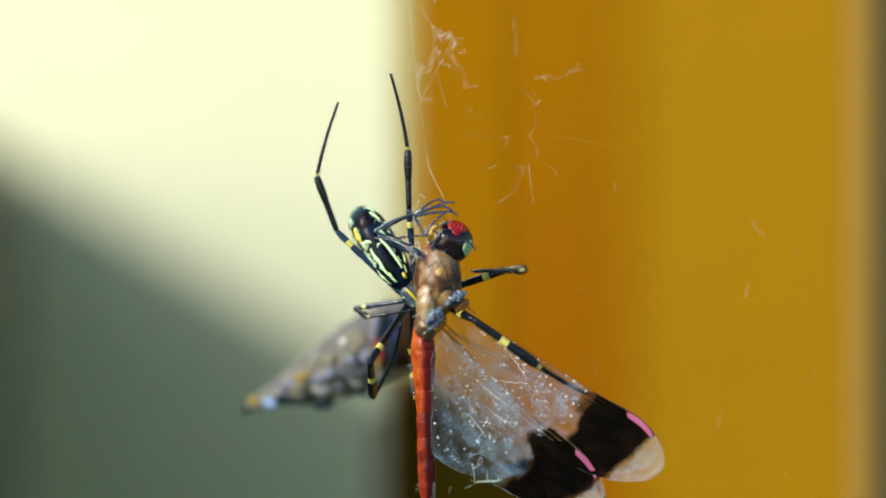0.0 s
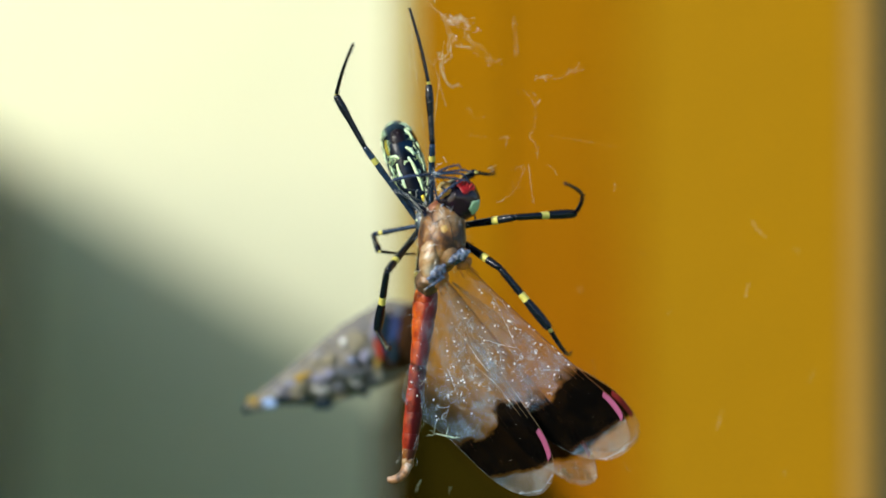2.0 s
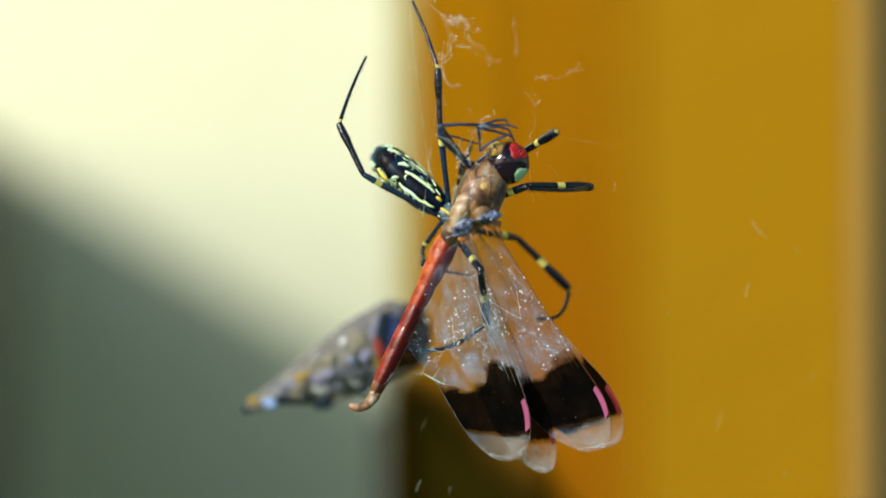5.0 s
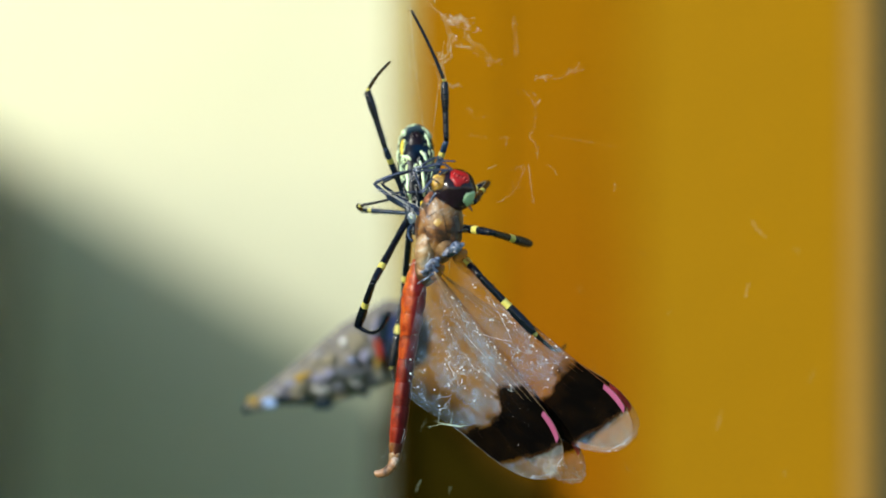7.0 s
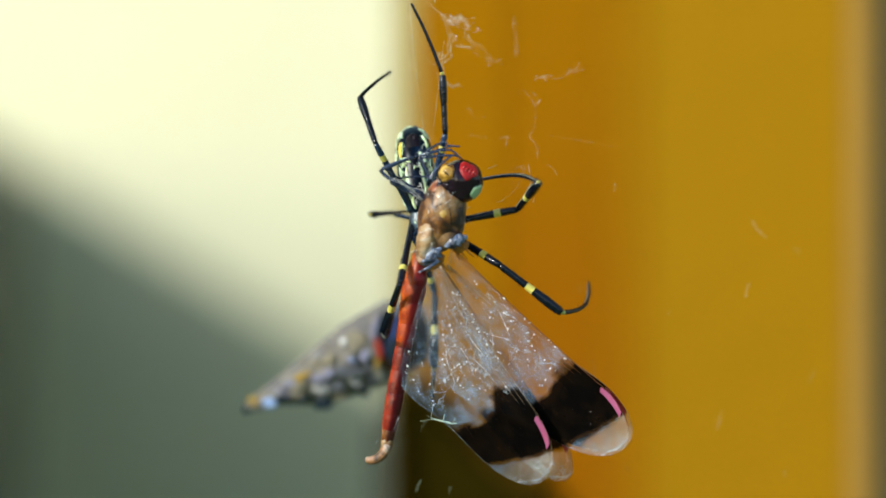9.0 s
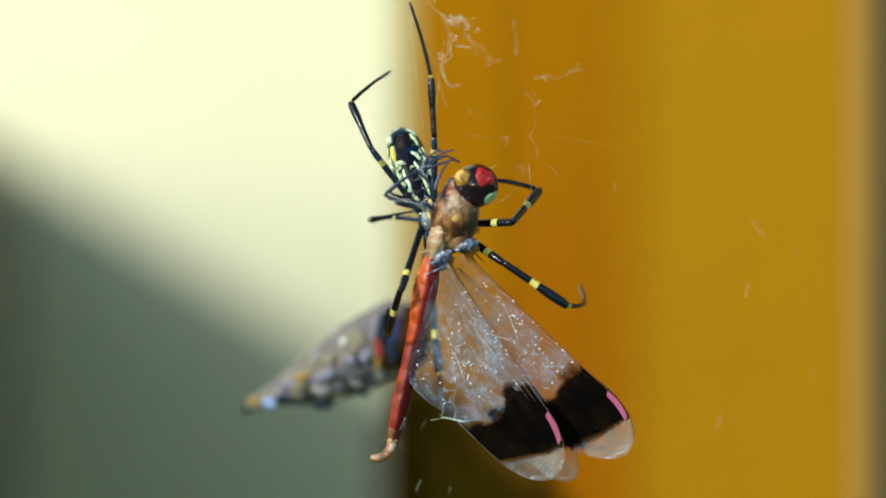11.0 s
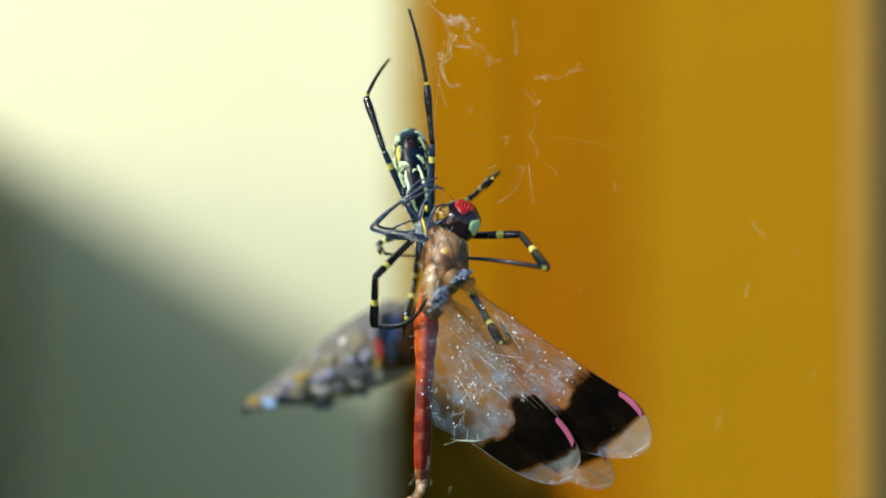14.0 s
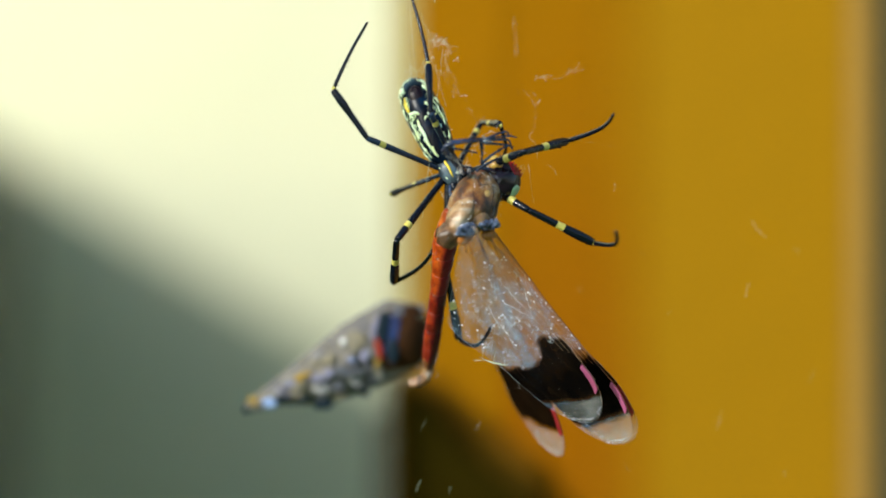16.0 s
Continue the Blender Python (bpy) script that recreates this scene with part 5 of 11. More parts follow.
    # one taut thread runs from the snarl to the spider; local z runs up to the snarl
    guy = part("taut_thread", tube(bmesh.new(), [(0.02 * math.sin(k), 0, -18.4 + 18.4 * k / 24) for k in range(25)], [0.022 - 0.0006 * k for k in range(25)], 5), WEB_SILK, w, "taut white thread")
    # loose shreds further out
    for x, y, dx, dy, d in ((37.7, -11.9, -0.52, -1.84, 14), (28.4, -16.5, -0.57, -1.95, 12), (31.1, -3.4, -0.34, -1.61, -8), (31.4, 2.9, 1.49, -1.72, 10), (17.5, 6.7, -0.11, -0.69, -4), (22.8, -6.6, 0.57, 0.29, 8), (7.4, 16.1, 0.17, -0.34, 6), (-2.2, -23.5, -0.57, -1.26, 6), (0.9, -24.2, -0.23, -0.69, 8), (-43.4, -11.9, 0.11, -0.34, 20),
                            (7.2, 23.6, 0.23, -4.02, 12), (35.7, 0.1, 0.46, -0.69, 14), (15.2, -11.4, 0.23, -1.61, 8), (3.7, -17.5, -0.29, -0.92, 10), (-1.7, -17.2, -0.69, -1.49, 8), (18.4, -21.5, 0.69, -1.15, 4), (19.9, -0.2, 0.57, -0.34, 10), (34.5, -23.2, 0.29, 0.69, 12)):
        thread(smooth_line([P(x, y, d), P(x + dx / 2 + rng.gauss(0, 0.15), y + dy / 2, d), P(x + dx, y + dy, d)], 3), 0.013, WEB_SILK, 0.03, name="loose_shred")
    thread([P(13.9, -4.1, 18), P(14.0, -4.2, 18)], 0.18, WEB_SILK, 0.02, name="loose_shred")
    return snarl, guy, pivot, P(0.92, 21.3, 2)


butterfly()
snarl, taut_thread, SNARL_PIVOT, THREAD_PIVOT = web()


# ---- what moves: the dragonfly turning in the web, the spider and its legs ----
def motions():
    # the snarl of silk is dragged down while the spider turns below it, and springs back
    walk(snarl, [(t, at(*(SNARL_PIVOT + Vector((dx, 0, dz))), 0, turn, 0)) for t, dx, dz, turn in (
        (0, -0.4, -0.8, 16), (0.4, -0.4, -0.8, 17), (0.5, -0.5, -0.4, 38), (0.6, -0.4, -0.3, 40), (1.3, -0.4, -0.2, 40), (1.4, 0.1, 0, 2), (1.5, 0, 0, 0), (15.7, 0, 0, 0), (16, -0.6, -1.2, 22))])
    walk(taut_thread, [(t, at(*(THREAD_PIVOT + Vector((dx, 0, dz))), 0, turn, 0)) for t, dx, dz, turn in (
        (0, 0, 0, 27), (0.4, 0, 0, 27), (0.6, -0.6, -3.6, 3), (1.3, -0.6, -3.6, 3), (1.5, -0.8, 0, 7), (16, -0.8, 0, 7))])
    walk(dragonfly, [
        (0, at(-0.78, 0.00, 1197.16, -7.1, -18.5, 3.6)), (0.2, at(-0.01, 0.00, 1197.83, 10.0, -17.8, -6.5)), (0.4, at(1.36, 0.00, 1199.00, -7.6, -12.0, 0.4)), (0.5, at(2.75, 0.00, 1200.20, -4.2, -7.6, -1.1)),
        (0.6, at(2.19, 0.00, 1197.07, 13.0, -19.6, -12.0)), (0.8, at(1.28, 0.00, 1194.69, 0.7, -26.3, -4.8)), (1, at(2.44, 0.00, 1194.27, 10.3, -27.9, -4.2)), (1.1, at(2.84, 0.00, 1194.60, 15.9, -28.2, -16.2)),
        (1.2, at(1.23, 0.00, 1194.53, 13.1, -28.2, -7.4)), (1.3, at(3.25, 0.00, 1191.75, -5.0, -41.0, 2.0)), (1.4, at(0.84, 0.00, 1194.24, 7.3, -36.7, -6.0)), (1.5, at(-0.61, 0.00, 1198.57, 14.7, -28.3, -9.1)),
        (1.7, at(-0.51, 0.00, 1198.23, 21.0, -28.5, -12.5)), (2, at(-0.30, 0.00, 1201.56, -5.9, -14.3, 4.0)), (2.5, at(-0.01, 0.00, 1202.38, -10.2, -11.1, 8.3)), (3, at(2.22, 0.00, 1204.59, -0.2, -0.2, 0.4)),
        (3.5, at(2.29, 0.00, 1205.11, -1.6, -0.0, 0.7)), (4, at(3.24, 0.00, 1206.08, -2.9, 1.9, -1.3)), (6.3, at(3.96, 0.00, 1205.89, -7.0, 4.5, -1.9)), (6.5, at(3.98, 0.00, 1205.97, -5.4, 5.2, -1.6)),
        (7, at(-0.56, 0.00, 1202.57, 2.5, -14.7, -7.6)), (7.5, at(3.16, 0.00, 1205.18, 3.2, 0.2, -4.3)), (8, at(0.09, 0.00, 1202.85, 3.9, -12.0, -5.8)), (8.5, at(-0.52, 0.00, 1202.66, -5.5, -11.8, -1.0)),
        (9, at(-0.27, 0.00, 1203.74, 8.9, -9.5, -2.7)), (11.5, at(1.21, 0.00, 1203.53, 13.6, -4.6, -4.0)), (12, at(1.25, 0.00, 1203.58, 13.3, -4.4, -3.9)), (12.5, at(1.16, 0.00, 1203.53, 12.0, -4.4, -3.7)),
        (13, at(1.23, 0.00, 1203.86, 11.5, -4.0, -4.0)), (13.5, at(0.99, 0.00, 1203.48, -13.0, -0.2, 9.9)), (13.8, at(4.19, 0.00, 1202.31, -23.9, 7.2, 2.1)), (14, at(0.02, 0.00, 1199.23, -9.4, -18.2, -0.5)),
        (14.5, at(-0.45, 0.00, 1199.66, -9.5, -19.7, -2.3)), (15, at(-0.58, 0.00, 1200.07, -8.4, -18.5, -2.5)), (15.5, at(2.51, 0.00, 1203.86, -6.1, -2.4, 0.8)), (15.7, at(2.48, 0.00, 1202.54, -8.7, -3.6, 0.6)),
        (16, at(2.97, 0.00, 1204.85, -16.5, 13.5, 25.2)),
    ])
    walk(dragonfly_abdomen, [
        (0, at(-3.21, 1.07, -5.50, -173.8, 17.0, -1.6)), (0.2, at(-3.55, -0.98, -6.42, 171.6, 19.1, 3.5)), (0.4, at(-3.12, 1.05, -5.52, -172.0, 19.9, 2.3)), (0.5, at(-3.67, 0.67, -5.71, -166.4, 20.7, 4.9)),
        (0.6, at(-4.07, -1.53, -6.50, 177.9, 20.6, 8.0)), (0.8, at(-3.84, 0.15, -5.60, -178.5, 18.5, 4.8)), (1, at(-3.32, -0.88, -6.61, 171.0, 22.7, 0.3)), (1.1, at(-3.88, -1.56, -6.23, 171.4, 25.5, 10.6)),
        (1.2, at(-3.56, -1.18, -6.41, 169.7, 23.1, 2.5)), (1.3, at(-3.36, 0.79, -6.24, -175.6, 32.9, 0.8)), (1.4, at(-3.54, -0.40, -6.26, 175.7, 31.2, 2.6)), (1.5, at(-3.97, -1.45, -6.47, 168.8, 22.7, 3.8)),
        (1.7, at(-3.85, -2.22, -6.60, 163.5, 26.7, 3.8)), (2, at(-2.74, 0.94, -5.24, -174.8, 20.9, -2.1)), (2.5, at(-2.79, 1.44, -4.87, -170.9, 21.5, -4.9)), (3, at(-2.92, 0.34, -5.10, -179.8, 20.3, -0.3)),
        (3.5, at(-2.98, 0.48, -5.04, -178.2, 21.9, -0.0)), (4, at(-3.02, 0.50, -5.24, -176.9, 22.4, 2.5)), (6.3, at(-2.65, 0.83, -5.13, -172.6, 21.6, 4.7)), (6.5, at(-2.60, 0.71, -5.26, -174.4, 21.7, 3.7)),
        (7, at(-3.79, -0.24, -5.46, 179.5, 21.7, 7.2)), (7.5, at(-3.67, -0.31, -6.00, 176.7, 18.8, 3.2)), (8, at(-3.66, -0.34, -5.89, 177.2, 21.3, 4.6)), (8.5, at(-3.32, 0.75, -5.15, -173.9, 22.0, 3.3)),
        (9, at(-3.45, -0.72, -5.74, 171.0, 19.6, -0.3)), (11.5, at(-2.97, -1.25, -5.71, 166.2, 17.3, -0.1)), (12, at(-2.99, -1.24, -5.77, 166.4, 17.0, -0.0)), (12.5, at(-2.95, -1.08, -5.75, 167.8, 16.8, 0.2)),
        (13, at(-3.05, -1.06, -5.81, 168.3, 17.1, 0.5)), (13.5, at(-2.30, 1.78, -4.57, -166.6, 16.6, -6.3)), (13.8, at(-3.59, 2.22, -3.90, -127.5, 3.1, 6.6)), (14, at(-3.32, 1.05, -4.59, -169.8, 19.6, 3.9)),
        (14.5, at(-3.50, 1.05, -4.82, -169.0, 20.0, 6.0)), (15, at(-3.41, 0.95, -4.85, -170.3, 18.4, 5.4)), (15.5, at(-3.04, 0.84, -4.65, -164.0, 22.0, 4.9)), (15.7, at(-3.32, 1.11, -5.05, -144.9, 14.9, 7.7)),
        (16, at(-1.46, 2.32, -2.97, -125.6, -1.0, -22.9)),
    ])
    walk(dragonfly_leg_bundle, [
        (0, at(-0.80, -1.40, 2.26, 7.9, -41.3, -8.7)), (0.2, at(-1.18, -1.06, 2.03, -10.5, -40.9, 13.2)), (0.4, at(-1.87, -1.46, 2.00, 24.9, -38.3, -6.4)), (0.5, at(-1.68, -1.41, 2.30, 38.9, -36.2, -2.1)),
        (0.6, at(-1.14, -1.19, 1.76, 20.3, -30.1, 16.5)), (0.8, at(-1.57, -1.36, 1.55, 23.5, -22.9, 3.7)), (1, at(-1.61, -1.11, 1.48, 17.4, -17.8, 6.5)), (1.1, at(-2.05, -1.55, 1.61, 31.5, -14.6, 16.4)),
        (1.2, at(-1.58, -1.09, 1.90, 23.4, -17.7, 9.7)), (1.3, at(-1.47, -1.34, 2.70, 43.2, -14.5, -2.5)), (1.4, at(-1.55, -1.18, 2.51, 37.9, -22.3, 6.3)), (1.5, at(-1.33, -1.16, 1.45, 14.1, -34.9, 15.4)),
        (1.7, at(-1.22, -1.03, 1.80, 9.6, -33.0, 21.2)), (2, at(-1.20, -1.31, 2.17, 33.7, -30.4, -6.8)), (2.5, at(-1.41, -1.45, 2.83, 36.4, -33.4, -13.9)), (3, at(-1.76, -1.20, 2.90, 35.0, -39.5, -0.5)),
        (3.5, at(-1.85, -1.27, 3.09, 42.4, -41.1, -2.1)), (4, at(-1.92, -1.37, 2.43, 34.4, -35.4, -0.8)), (6.3, at(-1.79, -1.58, 2.56, 51.2, -45.8, -5.2)), (6.5, at(-1.79, -1.48, 2.50, 47.4, -45.5, -3.7)),
        (7, at(-1.56, -1.40, 1.55, -0.7, -41.1, 7.8)), (7.5, at(-1.88, -1.22, 2.26, 26.0, -48.2, 7.8)), (8, at(-1.24, -1.24, 2.06, 15.4, -46.4, 8.5)), (8.5, at(-0.99, -1.48, 2.56, 23.6, -49.7, -5.7)),
        (9, at(-1.48, -1.02, 1.80, 1.0, -46.9, 11.9)), (11.5, at(-2.15, -1.20, 0.81, -11.9, -65.7, 35.3)), (12, at(-2.20, -1.21, 0.75, -11.1, -65.5, 34.3)), (12.5, at(-2.11, -1.21, 0.73, -15.3, -66.8, 32.6)),
        (13, at(-2.14, -1.24, 0.70, -9.9, -69.5, 36.2)), (13.5, at(-0.84, -1.50, 1.72, 89.2, -22.2, -99.6)), (13.8, at(-1.71, -2.26, 2.27, 105.4, -60.1, -53.6)), (14, at(-1.60, -1.58, 2.07, 24.7, -58.3, -15.3)),
        (14.5, at(-1.34, -1.70, 2.35, 21.3, -60.5, -16.5)), (15, at(-1.35, -1.63, 2.22, 19.6, -61.6, -15.0)), (15.5, at(-1.62, -1.42, 2.25, 37.0, -56.9, -10.2)), (15.7, at(-1.12, -1.59, 2.53, 54.2, -48.2, -10.5)),
        (16, at(-2.08, -1.34, 2.23, 81.3, -38.8, -43.9)),
    ])
    walk(fore_wing, [
        (0, at(0.98, -0.32, -3.26, 99.1, 52.7, -2.9)), (0.2, at(0.67, -1.03, -3.38, 89.1, 54.2, 4.0)), (0.4, at(0.65, -0.29, -2.91, 119.9, 49.7, 20.7)), (0.5, at(0.45, -0.52, -2.62, 118.8, 50.2, 20.8)),
        (0.6, at(-0.27, -1.29, -2.28, 93.8, 57.7, 14.4)), (0.8, at(0.64, -0.47, -3.15, 103.6, 53.8, 19.1)), (1, at(0.01, -1.21, -3.11, 87.6, 56.3, 5.8)), (1.1, at(-0.11, -1.17, -2.55, 88.5, 59.7, 16.7)),
        (1.2, at(0.13, -1.27, -3.38, 84.6, 55.0, 6.4)), (1.3, at(0.39, -0.51, -2.79, 111.5, 60.8, 20.7)), (1.4, at(0.16, -0.87, -2.85, 96.1, 62.2, 13.6)), (1.5, at(0.08, -1.32, -3.54, 84.0, 63.6, 3.4)),
        (1.7, at(0.09, -1.58, -3.24, 79.7, 66.0, 6.8)), (2, at(1.20, -0.44, -2.87, 111.9, 56.2, 20.8)), (2.5, at(1.44, -0.37, -2.99, 128.4, 53.7, 24.8)), (3, at(1.21, -0.60, -3.28, 109.5, 52.9, 15.0)),
        (3.5, at(1.14, -0.53, -3.16, 113.9, 53.1, 19.1)), (4, at(1.10, -0.44, -3.10, 115.0, 53.7, 19.2)), (6.3, at(0.74, -0.37, -2.43, 125.0, 52.9, 19.4)), (6.5, at(0.72, -0.45, -2.44, 122.5, 53.0, 16.5)),
        (7, at(0.63, -0.55, -3.21, 101.9, 57.0, 13.4)), (7.5, at(0.91, -0.74, -3.04, 103.5, 53.3, 9.8)), (8, at(0.85, -0.68, -3.47, 97.9, 56.4, 7.0)), (8.5, at(0.90, -0.28, -3.12, 111.3, 56.3, 10.1)),
        (9, at(0.76, -1.13, -3.73, 85.5, 54.3, -6.3)), (11.5, at(0.83, -1.38, -3.49, 83.4, 50.9, -5.9)), (12, at(0.86, -1.36, -3.49, 83.4, 50.8, -5.6)), (12.5, at(0.84, -1.29, -3.53, 85.5, 50.6, -4.8)),
        (13, at(0.90, -1.26, -3.58, 87.9, 51.2, -0.7)), (13.5, at(1.51, -0.23, -2.87, 130.1, 46.2, 11.9)), (13.8, at(0.62, -0.25, -1.42, 152.4, 39.2, 30.9)), (14, at(0.60, -0.29, -2.35, 119.7, 51.5, 23.9)),
        (14.5, at(0.53, -0.24, -2.30, 122.6, 53.2, 29.0)), (15, at(0.65, -0.21, -2.51, 121.5, 51.7, 28.8)), (15.5, at(0.71, -0.44, -2.54, 116.5, 51.7, 15.4)), (15.7, at(0.27, -0.51, -1.88, 124.4, 50.9, 16.4)),
        (16, at(2.25, 0.56, -1.58, 157.8, 44.1, -3.2)),
    ])
    walk(hind_wing, [
        (0, at(-1.24, -1.96, -5.58, 111.7, 60.6, 13.6)), (0.2, at(-1.22, -3.55, -5.33, 105.9, 62.7, 23.1)), (0.4, at(-1.20, -2.61, -5.12, 136.7, 54.3, 40.9)), (0.5, at(-1.56, -3.61, -4.84, 134.3, 55.0, 39.5)),
        (0.6, at(-2.08, -4.72, -3.17, 110.8, 63.5, 32.6)), (0.8, at(-1.84, -2.92, -4.11, 116.3, 56.6, 33.4)), (1, at(-1.89, -3.66, -4.08, 99.6, 66.2, 17.9)), (1.1, at(-1.90, -4.06, -3.65, 104.1, 68.8, 32.4)),
        (1.2, at(-1.71, -3.78, -4.48, 97.1, 65.7, 18.8)), (1.3, at(-2.12, -2.38, -4.99, 135.7, 65.8, 45.7)), (1.4, at(-1.69, -3.25, -4.15, 124.7, 71.6, 42.3)), (1.5, at(-1.24, -3.83, -5.14, 108.6, 77.3, 27.6)),
        (1.7, at(-1.38, -4.36, -4.70, 108.1, 79.2, 31.3)), (2, at(-0.84, -2.12, -5.16, 139.0, 66.4, 43.5)), (2.5, at(-0.66, -1.83, -4.84, 150.1, 65.3, 42.6)), (3, at(-0.65, -2.58, -4.88, 124.6, 63.8, 26.0)),
        (3.5, at(-0.62, -2.45, -4.90, 134.3, 63.4, 35.9)), (4, at(-0.64, -2.37, -4.87, 135.6, 65.3, 38.0)), (6.3, at(-0.69, -3.41, -4.41, 147.4, 61.7, 47.6)), (6.5, at(-0.68, -3.83, -4.41, 144.3, 62.8, 44.2)),
        (7, at(-1.19, -2.84, -4.60, 115.4, 67.5, 25.9)), (7.5, at(-1.06, -3.06, -4.44, 112.1, 64.9, 19.8)), (8, at(-0.90, -3.55, -5.11, 111.5, 69.0, 23.4)), (8.5, at(-0.80, -2.17, -4.63, 107.5, 71.6, 8.4)),
        (9, at(-0.74, -3.40, -4.93, 89.1, 68.9, -3.6)), (11.5, at(-0.84, -3.73, -4.12, 78.1, 61.7, -11.4)), (12, at(-0.92, -3.71, -4.05, 76.3, 61.0, -13.5)), (12.5, at(-0.79, -3.60, -4.18, 80.0, 61.5, -10.4)),
        (13, at(-0.97, -3.56, -4.07, 82.1, 59.6, -9.9)), (13.5, at(-0.78, -1.77, -3.90, 143.4, 51.9, 21.6)), (13.8, at(-1.22, -1.61, -3.12, 161.0, 39.8, 40.1)), (14, at(-1.53, -2.35, -3.62, 138.3, 57.8, 43.9)),
        (14.5, at(-1.33, -2.21, -3.94, 147.0, 60.4, 52.1)), (15, at(-1.39, -2.26, -4.03, 139.4, 57.5, 47.8)), (15.5, at(-1.09, -2.46, -3.70, 132.1, 62.9, 31.7)), (15.7, at(-1.38, -3.57, -3.73, 139.3, 56.2, 34.3)),
        (16, at(-1.77, -4.37, -4.58, 164.3, 36.1, 10.1)),
    ])
    walk(other_fore_wing, [
        (0, at(-1.25, 3.70, -3.83, 148.8, 63.3, 15.9)), (0.2, at(-2.12, 2.30, -5.16, 116.7, 65.2, -3.3)), (0.4, at(-1.43, 3.69, -3.46, 154.9, 60.7, 20.1)), (0.5, at(-1.86, 3.47, -3.81, 150.5, 59.1, 14.9)),
        (0.6, at(-2.63, 1.96, -5.18, 114.5, 65.8, -0.4)), (0.8, at(-1.73, 3.18, -4.10, 130.7, 63.9, 14.3)), (1, at(-1.74, 2.35, -5.28, 108.3, 64.4, -6.7)), (1.1, at(-2.84, 1.91, -4.94, 108.2, 67.3, 3.5)),
        (1.2, at(-2.12, 2.15, -5.16, 105.4, 64.6, -6.6)), (1.3, at(-1.58, 3.53, -4.37, 145.1, 73.6, 22.1)), (1.4, at(-1.82, 2.77, -4.55, 118.3, 76.2, 2.9)), (1.5, at(-2.12, 2.03, -5.19, 99.9, 73.0, -15.8)),
        (1.7, at(-2.50, 1.42, -5.44, 85.9, 71.5, -26.2)), (2, at(-0.84, 3.57, -3.45, 151.4, 64.0, 13.7)), (2.5, at(-0.29, 3.73, -2.76, 165.4, 65.2, 20.0)), (3, at(-1.27, 3.22, -3.70, 142.0, 63.4, 6.1)),
        (3.5, at(-1.21, 3.32, -3.56, 144.4, 64.0, 12.6)), (4, at(-1.45, 3.35, -3.40, 140.2, 64.5, 7.5)), (6.3, at(-1.49, 3.52, -2.87, 161.4, 61.5, 29.3)), (6.5, at(-1.44, 3.45, -3.07, 158.6, 61.8, 27.0)),
        (7, at(-2.08, 2.92, -4.04, 136.6, 66.6, 11.8)), (7.5, at(-1.87, 2.84, -4.19, 126.3, 62.3, 2.2)), (8, at(-1.98, 2.83, -4.18, 129.4, 65.3, 3.2)), (8.5, at(-1.29, 3.49, -3.02, 150.7, 64.1, 17.9)),
        (9, at(-1.52, 2.49, -4.57, 119.7, 65.3, -7.9)), (11.5, at(-1.89, 2.03, -4.11, 104.2, 59.0, -19.5)), (12, at(-1.91, 2.05, -4.10, 103.8, 58.6, -20.2)), (12.5, at(-1.89, 2.79, -4.06, 104.3, 58.4, -20.7)),
        (13, at(-2.03, 3.00, -4.07, 108.5, 58.9, -19.8)), (13.5, at(0.62, 7.17, -1.33, 145.6, 62.2, -8.4)), (13.8, at(-1.13, 4.65, -0.00, -175.8, 52.6, 31.5)), (14, at(-1.28, 3.71, -2.80, 161.3, 59.4, 30.8)),
        (14.5, at(-1.47, 3.70, -2.74, 165.1, 59.7, 36.3)), (15, at(-1.52, 3.65, -2.87, 159.9, 59.7, 31.4)), (15.5, at(-1.09, 3.56, -3.05, 151.6, 59.7, 27.7)), (15.7, at(-1.37, 3.57, -2.34, 178.7, 56.1, 41.0)),
        (16, at(2.03, 3.25, -1.05, -158.5, 46.5, 22.4)),
    ])
